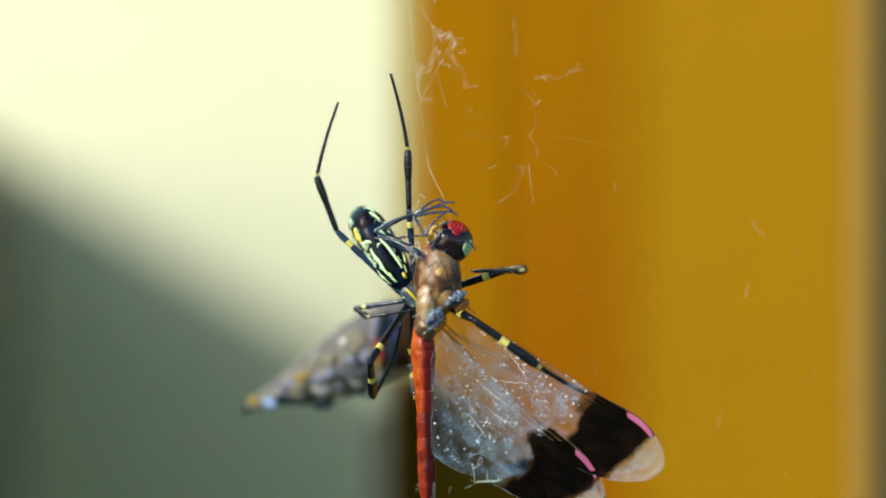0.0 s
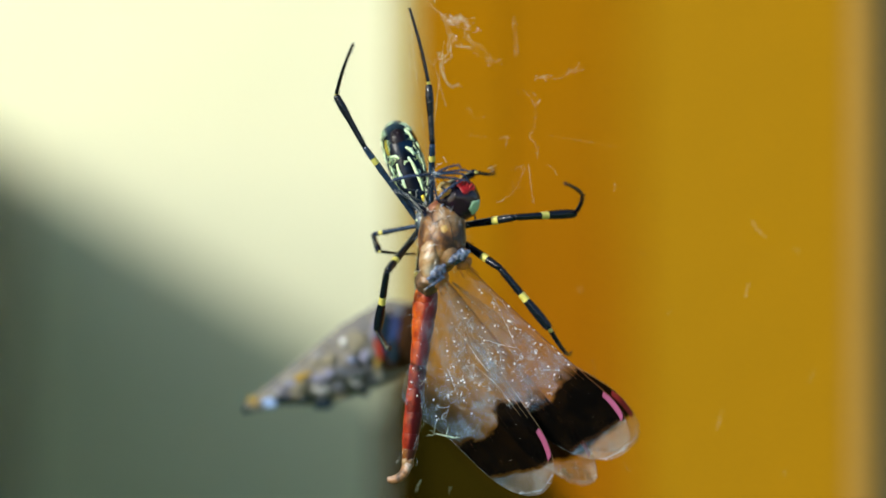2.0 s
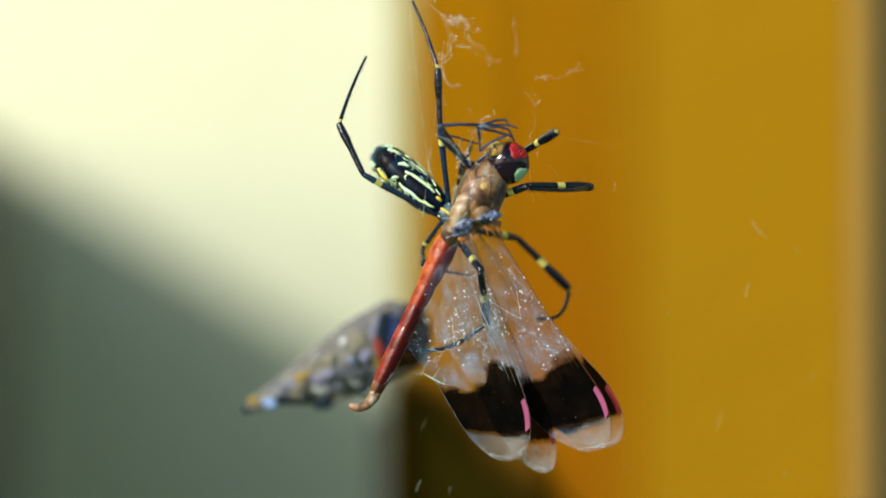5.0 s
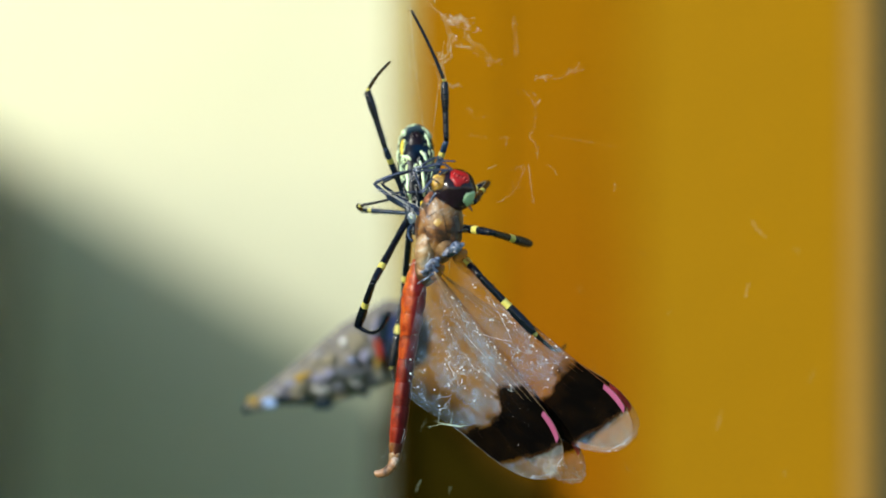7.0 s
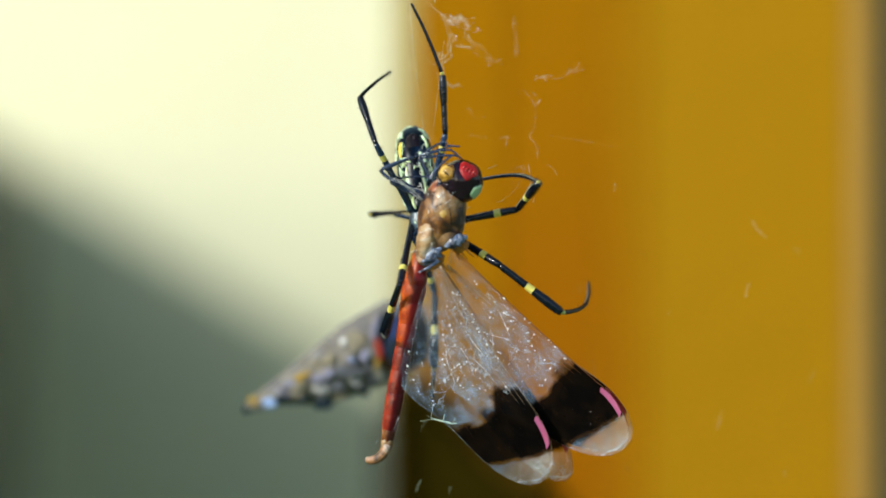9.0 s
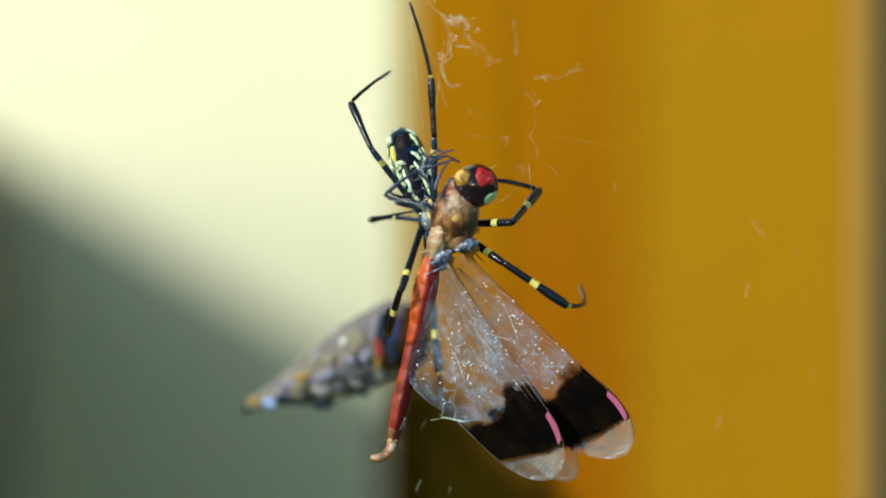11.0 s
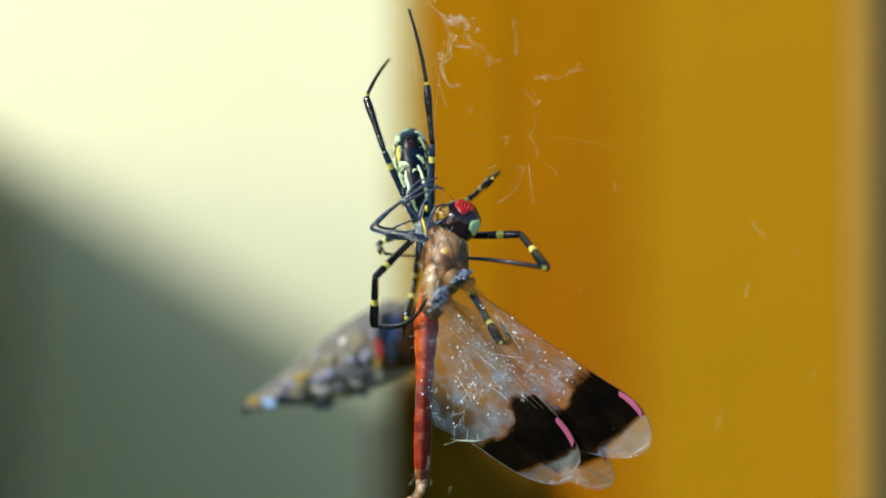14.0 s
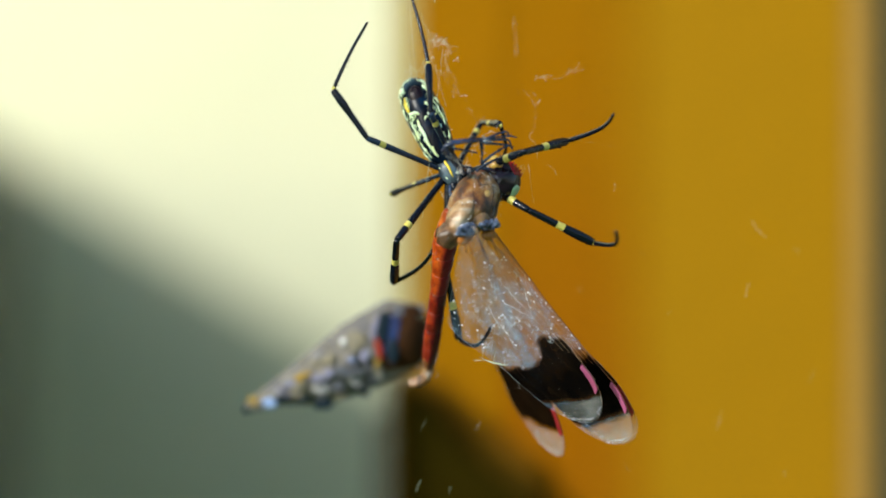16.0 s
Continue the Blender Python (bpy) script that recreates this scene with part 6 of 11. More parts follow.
    walk(other_hind_wing, [
        (0, at(-0.28, 3.39, -5.30, 114.5, 42.4, 16.1)), (0.2, at(-1.07, 1.81, -6.52, 95.6, 46.0, 12.7)), (0.4, at(-0.28, 3.46, -4.80, 118.3, 41.8, 20.5)), (0.5, at(-0.61, 3.18, -5.05, 115.3, 41.8, 19.1)),
        (0.6, at(-2.27, 1.41, -5.86, 101.7, 48.1, 26.1)), (0.8, at(-0.92, 2.88, -5.65, 104.9, 45.1, 19.9)), (1, at(-1.22, 1.77, -6.50, 98.0, 47.8, 18.1)), (1.1, at(-2.35, 1.40, -6.11, 99.7, 49.8, 29.7)),
        (1.2, at(-1.35, 1.58, -6.65, 89.8, 46.9, 10.8)), (1.3, at(-1.43, 3.18, -5.81, 118.2, 48.3, 26.6)), (1.4, at(-1.51, 2.27, -5.90, 108.1, 52.2, 25.9)), (1.5, at(-1.34, 1.46, -6.68, 91.3, 56.0, 11.0)),
        (1.7, at(-1.72, 0.76, -6.90, 83.4, 56.8, 7.2)), (2, at(0.22, 3.22, -4.84, 117.1, 47.9, 17.2)), (2.5, at(0.80, 3.36, -4.12, 123.1, 48.8, 14.4)), (3, at(0.11, 2.81, -4.76, 104.2, 46.8, 4.4)),
        (3.5, at(0.18, 2.93, -4.62, 108.7, 47.3, 7.8)), (4, at(-0.02, 3.03, -4.42, 105.9, 47.5, 8.7)), (6.3, at(0.00, 3.28, -3.84, 114.0, 47.0, 10.9)), (6.5, at(-0.02, 3.16, -3.94, 112.0, 46.6, 8.9)),
        (7, at(-0.96, 2.65, -5.40, 103.1, 49.4, 15.2)), (7.5, at(-0.45, 2.49, -5.21, 99.3, 46.0, 7.8)), (8, at(-0.80, 2.48, -5.48, 93.9, 49.2, 2.8)), (8.5, at(-0.13, 3.25, -4.36, 102.5, 50.4, 2.5)),
        (9, at(-0.30, 1.96, -5.76, 82.3, 47.7, -10.7)), (11.5, at(-0.16, 1.47, -5.96, 86.6, 46.3, 0.5)), (12, at(-0.18, 1.49, -5.95, 86.5, 46.0, 0.4)), (12.5, at(-0.12, 1.66, -5.80, 87.4, 45.9, -0.3)),
        (13, at(-0.23, 1.70, -5.77, 89.4, 45.7, 0.4)), (13.5, at(1.32, 3.43, -3.26, 128.2, 43.5, 4.2)), (13.8, at(0.33, 3.68, -1.38, 146.9, 38.3, 22.6)), (14, at(-0.64, 3.43, -3.87, 119.3, 43.8, 25.5)),
        (14.5, at(-0.91, 3.42, -3.74, 121.1, 45.7, 28.9)), (15, at(-0.74, 3.43, -4.07, 119.1, 44.2, 28.8)), (15.5, at(0.03, 3.20, -3.95, 116.1, 45.7, 14.6)), (15.7, at(-0.49, 3.24, -3.31, 124.6, 44.3, 17.3)),
        (16, at(3.33, 2.55, -2.05, 154.1, 41.5, -6.3)),
    ])
    walk(spider, [
        (0, at(-3.04, 4.00, 1195.04, 13.8, -38.5, 0.0)), (0.2, at(-2.86, 4.00, 1194.80, 8.1, -33.5, 0.0)), (0.4, at(-2.10, 4.00, 1195.86, 13.6, -62.5, 0.0)), (0.5, at(0.93, 4.00, 1197.14, 155.0, -75.9, -180.0)),
        (0.6, at(2.10, 4.00, 1193.05, 151.7, -49.7, 180.0)), (0.8, at(3.85, 4.00, 1193.93, 141.4, -51.9, 180.0)), (1, at(2.69, 4.00, 1195.10, 150.3, -40.1, 180.0)), (1.1, at(2.69, 4.00, 1195.39, 148.9, -57.1, 180.0)),
        (1.2, at(5.60, 4.00, 1200.93, 144.6, 0.8, 180.0)), (1.3, at(-4.03, 4.00, 1220.49, 139.7, -53.3, 180.0)), (1.3333, at(-2.86, 4.00, 1212.02, -9.4, -73.3, -20.2)), (1.4, at(-1.69, 4.00, 1203.56, -17.2, -21.9, 0.0)),
        (1.5, at(-1.28, 4.00, 1204.84, -23.1, -16.4, 0.0)), (1.7, at(-0.93, 4.00, 1204.44, -18.6, -14.9, 0.0)), (2, at(-1.69, 4.00, 1202.51, -3.2, -19.7, -0.0)), (2.5, at(-1.58, 4.00, 1202.98, -12.1, -24.3, 0.0)),
        (3, at(0.06, 4.00, 1203.09, -7.2, -38.9, 0.0)), (3.5, at(-0.23, 4.00, 1203.09, 4.5, -43.8, 0.0)), (4, at(0.47, 4.00, 1204.03, -11.7, -51.2, -0.0)), (6.3, at(0.76, 4.00, 1202.69, -5.6, -50.0, 0.0)),
        (6.5, at(0.64, 4.00, 1202.69, -7.2, -49.3, 0.0)), (7, at(-2.69, 4.00, 1203.56, -20.6, -2.6, 0.0)), (7.5, at(-0.82, 4.00, 1202.28, -7.9, -29.5, -0.0)), (8, at(-2.10, 4.00, 1202.86, -17.3, -9.2, 0.0)),
        (8.5, at(-2.45, 4.00, 1202.98, -18.5, -8.0, 0.0)), (9, at(-2.28, 4.00, 1203.09, -19.6, -6.1, 0.0)), (11.5, at(-1.28, 4.00, 1203.09, -15.7, -19.0, 0.0)), (12, at(-1.40, 4.00, 1203.09, -15.5, -19.2, 0.0)),
        (12.5, at(-1.40, 4.00, 1203.09, -16.7, -19.5, -0.0)), (13, at(-1.28, 4.00, 1203.27, -17.3, -20.0, 0.0)), (13.5, at(-0.41, 4.00, 1202.98, -0.6, -37.9, 0.0)), (13.8, at(1.63, 4.00, 1204.44, -7.6, -51.8, 0.0)),
        (14, at(-1.87, 4.00, 1201.93, -8.0, -11.4, 0.0)), (14.5, at(-2.10, 4.00, 1202.28, -18.8, -11.1, 0.0)), (15, at(-2.10, 4.00, 1202.51, -22.0, -8.1, 0.0)), (15.5, at(-0.35, 4.00, 1201.52, -2.3, -33.2, 0.0)),
        (15.7, at(0.23, 4.00, 1202.39, -3.4, -50.7, -0.0)), (16, at(0.76, 4.00, 1207.94, -9.1, -26.6, -0.0)),
    ])
    walk(spider_abdomen, [
        (0, at(-0.03, -0.15, 1.30, -30.7, 5.9, -1.5)), (0.2, at(0.00, -0.18, 1.17, -25.1, -0.1, 0.0)), (0.4, at(-0.10, -0.25, 1.13, -31.1, 12.4, -3.0)), (0.5, at(-0.97, 0.12, -0.66, 5.8, 21.8, 10.7)),
        (0.6, at(0.10, 0.27, -0.45, 7.8, -2.6, -1.4)), (0.8, at(-0.01, 0.69, -0.69, 17.1, 0.2, 0.2)), (1, at(0.02, 0.28, -0.02, 10.3, -0.7, -0.4)), (1.1, at(-0.01, 0.36, -0.36, 10.8, 0.2, 0.1)),
        (1.2, at(0.08, 0.57, -0.82, 13.7, -1.7, -1.2)), (1.3, at(-0.35, 0.88, -1.67, 15.6, 5.0, 4.2)), (1.4, at(-0.00, 0.00, 1.02, 0.0, 0.4, 0.1)), (1.5, at(-0.08, 0.09, -0.40, 2.7, 2.4, 1.0)),
        (1.7, at(-0.09, -0.02, -0.01, -0.8, 3.2, 1.1)), (2, at(-0.00, -0.01, 1.52, -13.1, 1.2, 0.1)), (2.5, at(-0.02, -0.09, 0.66, -5.8, 1.5, 0.3)), (3, at(-0.03, -0.06, 1.18, -9.7, 4.3, 0.5)),
        (3.5, at(-0.00, 0.00, 1.55, -17.5, 3.6, -0.3)), (4, at(-0.02, -0.10, 0.66, -6.2, 1.4, 0.3)), (6.3, at(-0.04, -0.14, 0.87, -11.9, 3.6, 0.4)), (6.5, at(-0.06, -0.16, 0.72, -10.6, 3.9, 0.5)),
        (7, at(-0.04, 0.02, -0.20, 0.7, 1.4, 0.5)), (7.5, at(-0.01, -0.09, 1.02, -9.3, 1.3, 0.2)), (8, at(0.02, -0.04, 0.18, -1.6, -1.0, -0.3)), (8.5, at(-0.02, -0.01, 0.12, -0.6, 0.8, 0.3)),
        (9, at(0.00, 0.01, 0.11, 0.5, -0.1, -0.0)), (11.5, at(0.06, -0.05, 0.47, -2.6, -3.1, -0.9)), (12, at(0.06, -0.05, 0.50, -2.7, -3.1, -0.9)), (12.5, at(0.07, -0.04, 0.35, -1.9, -3.3, -1.0)),
        (13, at(0.09, -0.05, 0.03, -2.0, -3.3, -1.0)), (13.5, at(-0.00, -0.08, 1.26, -16.2, 0.4, 0.0)), (13.8, at(-0.20, -0.16, 0.69, -10.1, 13.2, 1.8)), (14, at(-0.02, -0.09, 1.02, -9.2, 1.9, 0.3)),
        (14.5, at(-0.03, 0.00, 0.30, 0.1, 1.3, 0.4)), (15, at(-0.02, 0.07, 0.04, 2.7, 0.8, 0.3)), (15.5, at(0.00, -0.01, 1.50, -14.1, -0.0, -0.0)), (15.7, at(-0.01, -0.07, 1.24, -13.4, 2.1, 0.1)),
        (16, at(-0.03, -0.10, 0.90, -8.3, 3.1, 0.5)),
    ])
    walk(legs["rear_left"]["femur"], [
        (0, at(-0.75, 0.00, 0.75, 7.2, -13.8, -90.0)), (0.2, at(-0.75, 0.00, 0.75, 9.2, -8.1, -90.0)), (0.4, at(-0.75, -0.00, 0.75, -7.4, -1.4, -91.6)), (0.5, at(-0.75, 0.00, 0.75, -66.8, 25.0, -90.0)),
        (0.6, at(-0.75, 0.00, 0.75, -57.4, 56.7, -126.3)), (0.8, at(-0.75, 0.00, 0.75, -116.0, 36.9, -163.5)), (1, at(-0.75, 0.00, 0.75, -86.8, 39.8, -131.8)), (1.1, at(-0.75, -0.00, 0.75, -93.6, 41.7, -142.9)),
        (1.2, at(-0.75, 0.00, 0.75, -114.5, 34.8, -165.8)), (1.3, at(-0.75, 0.00, 0.75, -25.3, 40.3, -90.0)), (1.4, at(-0.75, -0.00, 0.75, 20.7, 17.2, -90.0)), (1.5, at(-0.75, 0.00, 0.75, 44.2, 52.1, -64.1)),
        (1.7, at(-0.75, -0.00, 0.75, 35.6, 43.4, -72.8)), (2, at(-0.75, 0.00, 0.75, 16.8, 18.5, -85.4)), (2.5, at(-0.75, 0.00, 0.75, 19.5, 42.7, -79.6)), (3, at(-0.75, 0.00, 0.75, 10.9, 32.9, -85.2)),
        (3.5, at(-0.75, 0.00, 0.75, 12.4, 12.3, -86.4)), (4, at(-0.75, 0.00, 0.75, 16.2, 33.9, -83.6)), (6.3, at(-0.75, -0.00, 0.75, 7.0, 27.1, -87.4)), (6.4, at(-0.75, -0.00, 0.75, 49.4, 31.5, -57.1)),
        (6.5, at(-0.75, 0.00, 0.75, 87.3, 17.5, -32.0)), (7, at(-0.75, 0.00, 0.75, 42.8, 63.6, -57.2)), (7.5, at(-0.75, 0.00, 0.75, 14.9, 7.9, -90.0)), (8, at(-0.75, 0.00, 0.75, 33.7, 45.8, -71.9)),
        (8.5, at(-0.75, 0.00, 0.75, 26.5, 49.2, -75.1)), (9, at(-0.75, 0.00, 0.75, 34.1, 50.9, -70.0)), (11.5, at(-0.75, -0.00, 0.75, 26.9, 44.0, -76.1)), (12, at(-0.75, 0.00, 0.75, 30.0, 44.6, -74.0)),
        (12.5, at(-0.75, 0.00, 0.75, 26.0, 46.0, -76.2)), (13, at(-0.75, 0.00, 0.75, 30.5, 49.8, -72.0)), (13.5, at(-0.75, -0.00, 0.75, 19.9, 11.5, -86.1)), (13.8, at(-0.75, 0.00, 0.75, 9.2, 33.5, -85.9)),
        (14, at(-0.75, 0.00, 0.75, 15.3, 39.5, -81.8)), (14.5, at(-0.75, 0.00, 0.75, 25.3, 49.2, -76.0)), (15, at(-0.75, 0.00, 0.75, 30.7, 56.8, -70.3)), (15.5, at(-0.75, 0.00, 0.75, 9.6, 2.3, -90.0)),
        (15.7, at(-0.75, 0.00, 0.75, 56.2, 29.3, -57.5)), (16, at(-0.75, 0.00, 0.75, 51.4, 32.7, -63.9)),
    ])
    walk(legs["rear_left"]["tibia"], [
        (0, at(-1.95, 2.28, 10.00, -18.1, -13.8, -90.0)), (0.2, at(-2.28, 1.34, 10.13, -8.1, -8.1, -90.0)), (0.3333, at(-1.44, 1.01, 10.27, -24.6, -16.1, -90.2)), (0.4, at(0.50, 0.20, 10.27, -42.6, -13.6, -90.0)),
        (0.4667, at(6.74, -1.34, 6.61, -78.1, 16.0, -87.9)), (0.5, at(8.07, -1.60, 4.18, -88.2, 25.0, -90.0)), (0.5333, at(7.39, -3.76, 4.19, -52.7, 1.0, -70.7)), (0.6, at(3.21, -8.27, 3.58, -22.5, -29.2, -67.5)),
        (0.7, at(3.63, -8.50, -0.04, 2.6, -27.5, -89.5)), (0.8, at(4.12, -7.56, -2.61, 13.1, -20.1, -104.6)), (1, at(6.16, -6.65, 1.16, -29.5, -4.6, -68.6)), (1.1, at(5.35, -7.40, 0.30, -32.9, 31.1, -90.0)),
        (1.1333, at(4.70, -7.74, -0.82, -43.4, 20.1, -56.8)), (1.2, at(3.60, -7.91, -2.52, -58.0, 16.1, -23.6)), (1.2667, at(5.18, -6.99, 3.61, -92.3, 40.7, -66.0)), (1.3, at(3.35, -5.62, 7.37, -105.2, 40.3, -90.0)),
        (1.3333, at(0.38, -4.00, 9.41, -46.7, 28.6, -83.1)), (1.3667, at(-2.34, -2.58, 9.86, -8.9, 20.8, -88.6)), (1.4, at(-4.15, -2.66, 9.32, 5.2, 17.2, -90.0)), (1.4333, at(-4.91, -4.66, 8.04, 9.0, 13.8, -91.0)),
        (1.5, at(-4.40, -7.81, 4.97, 10.5, 12.4, -92.1)), (1.7, at(-4.50, -6.78, 6.42, 15.1, 18.6, -90.0)), (2, at(-3.28, -3.13, 9.46, 9.3, 3.2, -90.0)), (2.5, at(-2.80, -6.62, 7.40, 5.6, 12.1, -90.0)),
        (3, at(-2.12, -5.25, 8.67, -4.5, 0.7, -89.5)), (3.5, at(-2.67, -2.13, 9.91, -13.4, -11.4, -88.4)), (4, at(-2.84, -5.41, 8.40, -21.1, -7.3, -82.7)), (6.3, at(-1.73, -4.39, 9.23, -17.7, 5.6, -90.0)),
        (6.4, at(-5.10, -6.70, 6.08, 27.3, -6.5, -106.2)), (6.5, at(-5.72, -8.20, 1.18, 73.9, -3.1, -126.2)), (6.7333, at(-4.70, -8.71, 1.57, 42.8, 4.0, -105.2)), (7, at(-2.81, -8.84, 3.89, 14.8, 20.6, -90.0)),
        (7.2333, at(-2.81, -5.55, 8.31, -1.4, 34.2, -91.8)), (7.5, at(-3.21, -1.28, 9.94, -11.6, 39.4, -96.2)), (7.7667, at(-4.13, -4.54, 8.51, -1.5, 23.1, -92.5)), (8, at(-4.04, -7.10, 6.31, 9.4, 2.5, -92.5)),
        (8.5, at(-3.23, -7.39, 6.36, 10.9, -11.5, -95.8)), (9, at(-3.70, -7.64, 5.76, 12.3, -9.5, -96.4)), (11.5, at(-3.54, -6.82, 6.90, 4.7, -8.2, -92.0)), (12, at(-3.75, -6.93, 6.67, 4.0, -6.3, -91.5)),
        (12.5, at(-3.35, -7.03, 6.75, 4.9, -7.9, -92.2)), (13, at(-3.43, -7.51, 6.09, 3.2, -4.8, -91.3)), (13.2667, at(-3.79, -4.79, 8.49, -6.8, -14.3, -88.4)), (13.5, at(-3.89, -2.02, 9.59, -20.3, -24.5, -81.1)),
        (13.8, at(-1.91, -5.33, 8.65, -26.0, -24.8, -75.2)), (14, at(-2.42, -6.19, 7.90, 7.3, -5.4, -91.7)), (14.5, at(-3.14, -7.37, 6.42, 11.8, -8.7, -95.8)), (15, at(-3.04, -8.16, 5.27, 16.6, -6.6, -98.8)),
        (15.2333, at(-2.96, -5.28, 8.46, 5.3, 9.7, -97.0)), (15.5, at(-2.35, -0.38, 10.21, -16.2, 32.5, -98.3)), (15.6, at(-4.87, -3.65, 8.62, -51.1, 9.3, -68.5)), (15.7, at(-6.07, -6.49, 5.41, -91.2, 8.3, -32.0)),
        (15.8667, at(-6.07, -6.35, 5.60, -41.2, -5.1, -61.2)), (16, at(-6.06, -6.21, 5.79, 8.6, 9.1, -90.0)),
    ])
    walk(legs["rear_left"]["metatarsus"], [
        (0, at(-0.09, 3.64, 15.54, 23.1, -52.4, 161.4)), (0.2, at(-1.44, 2.18, 16.01, 12.4, -48.8, 170.6)), (0.3, at(0.17, 2.48, 15.79, 18.9, -54.8, 163.2)), (0.4, at(4.56, 1.24, 14.56, 54.4, -73.2, 126.7)),
        (0.4667, at(12.62, -1.47, 7.80, -147.1, -74.9, -21.3)), (0.5, at(14.07, -1.68, 4.35, -132.1, -55.3, -42.4)), (0.5333, at(11.91, -2.24, 7.83, 15.2, -132.6, 110.5)), (0.5667, at(7.03, -3.63, 8.74, -10.5, -130.6, 91.3)),
        (0.6, at(4.30, -4.90, 8.42, -17.6, -129.8, 82.5)), (0.7, at(3.33, -5.74, 5.27, -1.0, -122.7, 69.8)), (0.8, at(3.31, -5.27, 2.88, 16.6, -118.9, 59.2)), (0.9, at(5.47, -4.46, 4.79, 7.0, -119.3, 70.7)),
        (1, at(8.76, -5.18, 6.37, -28.6, -122.4, 100.5)), (1.0333, at(9.40, -6.70, 6.12, 82.9, -46.5, -56.1)), (1.0667, at(9.22, -8.79, 5.52, 34.5, -28.6, -58.3)), (1.1, at(8.61, -10.00, 4.62, -9.3, -17.4, -73.7)),
        (1.1333, at(8.97, -6.74, 3.27, 31.5, 7.7, -51.7)), (1.1667, at(7.36, -4.12, 1.22, 79.6, 10.0, -18.2)), (1.2, at(6.45, -3.60, 0.53, 121.9, -12.2, 6.6)), (1.2667, at(10.59, -4.41, 3.43, 150.8, -14.8, 0.5)),
        (1.3, at(9.14, -4.60, 6.17, 153.3, -17.0, -6.8)), (1.3333, at(4.95, -5.43, 13.02, 161.5, -68.9, -19.3)), (1.3667, at(-1.36, -4.66, 15.40, 131.9, -107.6, 7.3)), (1.4, at(-4.70, -4.43, 15.03, 136.9, -122.2, 1.6)),
        (1.4667, at(-5.76, -8.16, 11.84, -19.4, -40.6, -166.4)), (1.5, at(-5.54, -9.03, 10.74, 3.8, -28.0, -149.4)), (1.7, at(-6.06, -8.62, 11.91, -1.0, -27.6, -144.1)), (1.8667, at(-5.13, -5.24, 14.40, -24.5, -36.0, -167.5)),
        (2, at(-4.26, -3.46, 15.37, -45.7, -51.4, 171.5)), (2.2667, at(-3.82, -5.66, 14.31, -18.9, -43.6, -166.2)), (2.5, at(-3.38, -7.86, 13.24, 8.2, -43.5, -142.8)), (3, at(-1.65, -5.32, 14.65, -6.4, -55.8, -133.4)),
        (3.5, at(-1.32, -0.94, 15.63, 3.3, -71.7, -155.0)), (4, at(-0.79, -4.43, 13.95, -15.8, -68.2, -148.4)), (5.5667, at(0.37, -4.50, 14.54, -24.7, -68.4, -130.3)), (6.3, at(0.10, -4.95, 14.92, -19.4, -72.7, -127.8)),
        (6.4, at(-7.57, -5.35, 11.37, -120.1, -113.0, -5.7)), (6.5, at(-10.32, -4.72, 2.84, -89.2, -133.8, -13.0)), (6.7333, at(-8.71, -7.94, 5.96, -113.6, -141.9, 4.3)), (7, at(-4.35, -10.87, 9.32, 33.7, -33.5, -163.4)),
        (7.2, at(-2.95, -9.51, 12.81, 16.6, -46.8, -153.3)), (7.5, at(-2.41, -5.11, 14.48, -44.1, -62.8, -105.8)), (7.7333, at(-3.88, -6.62, 14.24, -68.8, -62.1, -125.0)), (8, at(-5.03, -7.31, 12.23, 86.4, -114.7, 36.1)),
        (8.5, at(-4.24, -6.10, 12.13, 73.9, -104.3, 41.6)), (9, at(-4.86, -6.54, 11.54, 64.4, -101.5, 51.4)), (11.5, at(-4.00, -5.95, 12.82, 152.2, -86.8, -23.5)), (12, at(-4.15, -6.26, 12.62, 137.1, -87.8, -5.4)),
        (12.5, at(-3.84, -6.19, 12.67, -21.2, -93.7, 150.7)), (13, at(-3.75, -7.00, 12.06, -16.6, -93.5, 144.9)), (13.2667, at(-3.13, -3.30, 14.26, 80.6, -75.5, 66.5)), (13.5, at(-2.20, 0.61, 14.71, 84.6, -63.7, 78.6)),
        (13.8, at(0.05, -2.47, 13.55, 94.0, -59.1, 39.0)), (13.9, at(-1.31, -4.29, 13.96, 45.8, -70.7, 138.5)), (14, at(-3.16, -5.61, 13.82, 22.5, -50.8, -145.5)), (14.2667, at(-4.08, -5.82, 12.93, -22.7, -55.3, -161.6)),
        (14.5, at(-4.27, -6.36, 12.23, 104.3, -114.4, 12.5)), (15, at(-4.63, -7.24, 10.98, 103.5, -109.4, 8.2)), (15.2667, at(-3.32, -5.81, 14.77, 110.3, -108.1, 5.0)), (15.4, at(-1.91, -4.10, 15.34, 126.5, -103.7, -4.4)),
        (15.5, at(-1.14, -3.68, 15.07, -13.9, -81.0, 144.5)), (15.6, at(-0.30, -2.50, 12.33, 107.2, -61.4, 39.4)), (15.7, at(-2.90, -1.40, 5.29, 124.6, -29.3, 40.4)), (15.8, at(-2.35, -2.28, 7.72, 116.4, -47.0, 54.2)),
        (15.8667, at(-2.80, -4.09, 10.10, 89.1, -63.7, 87.4)), (15.9333, at(-4.51, -5.86, 11.48, 39.5, -64.7, 142.3)), (16, at(-6.96, -7.14, 11.65, 11.1, -50.8, 175.9)),
    ])
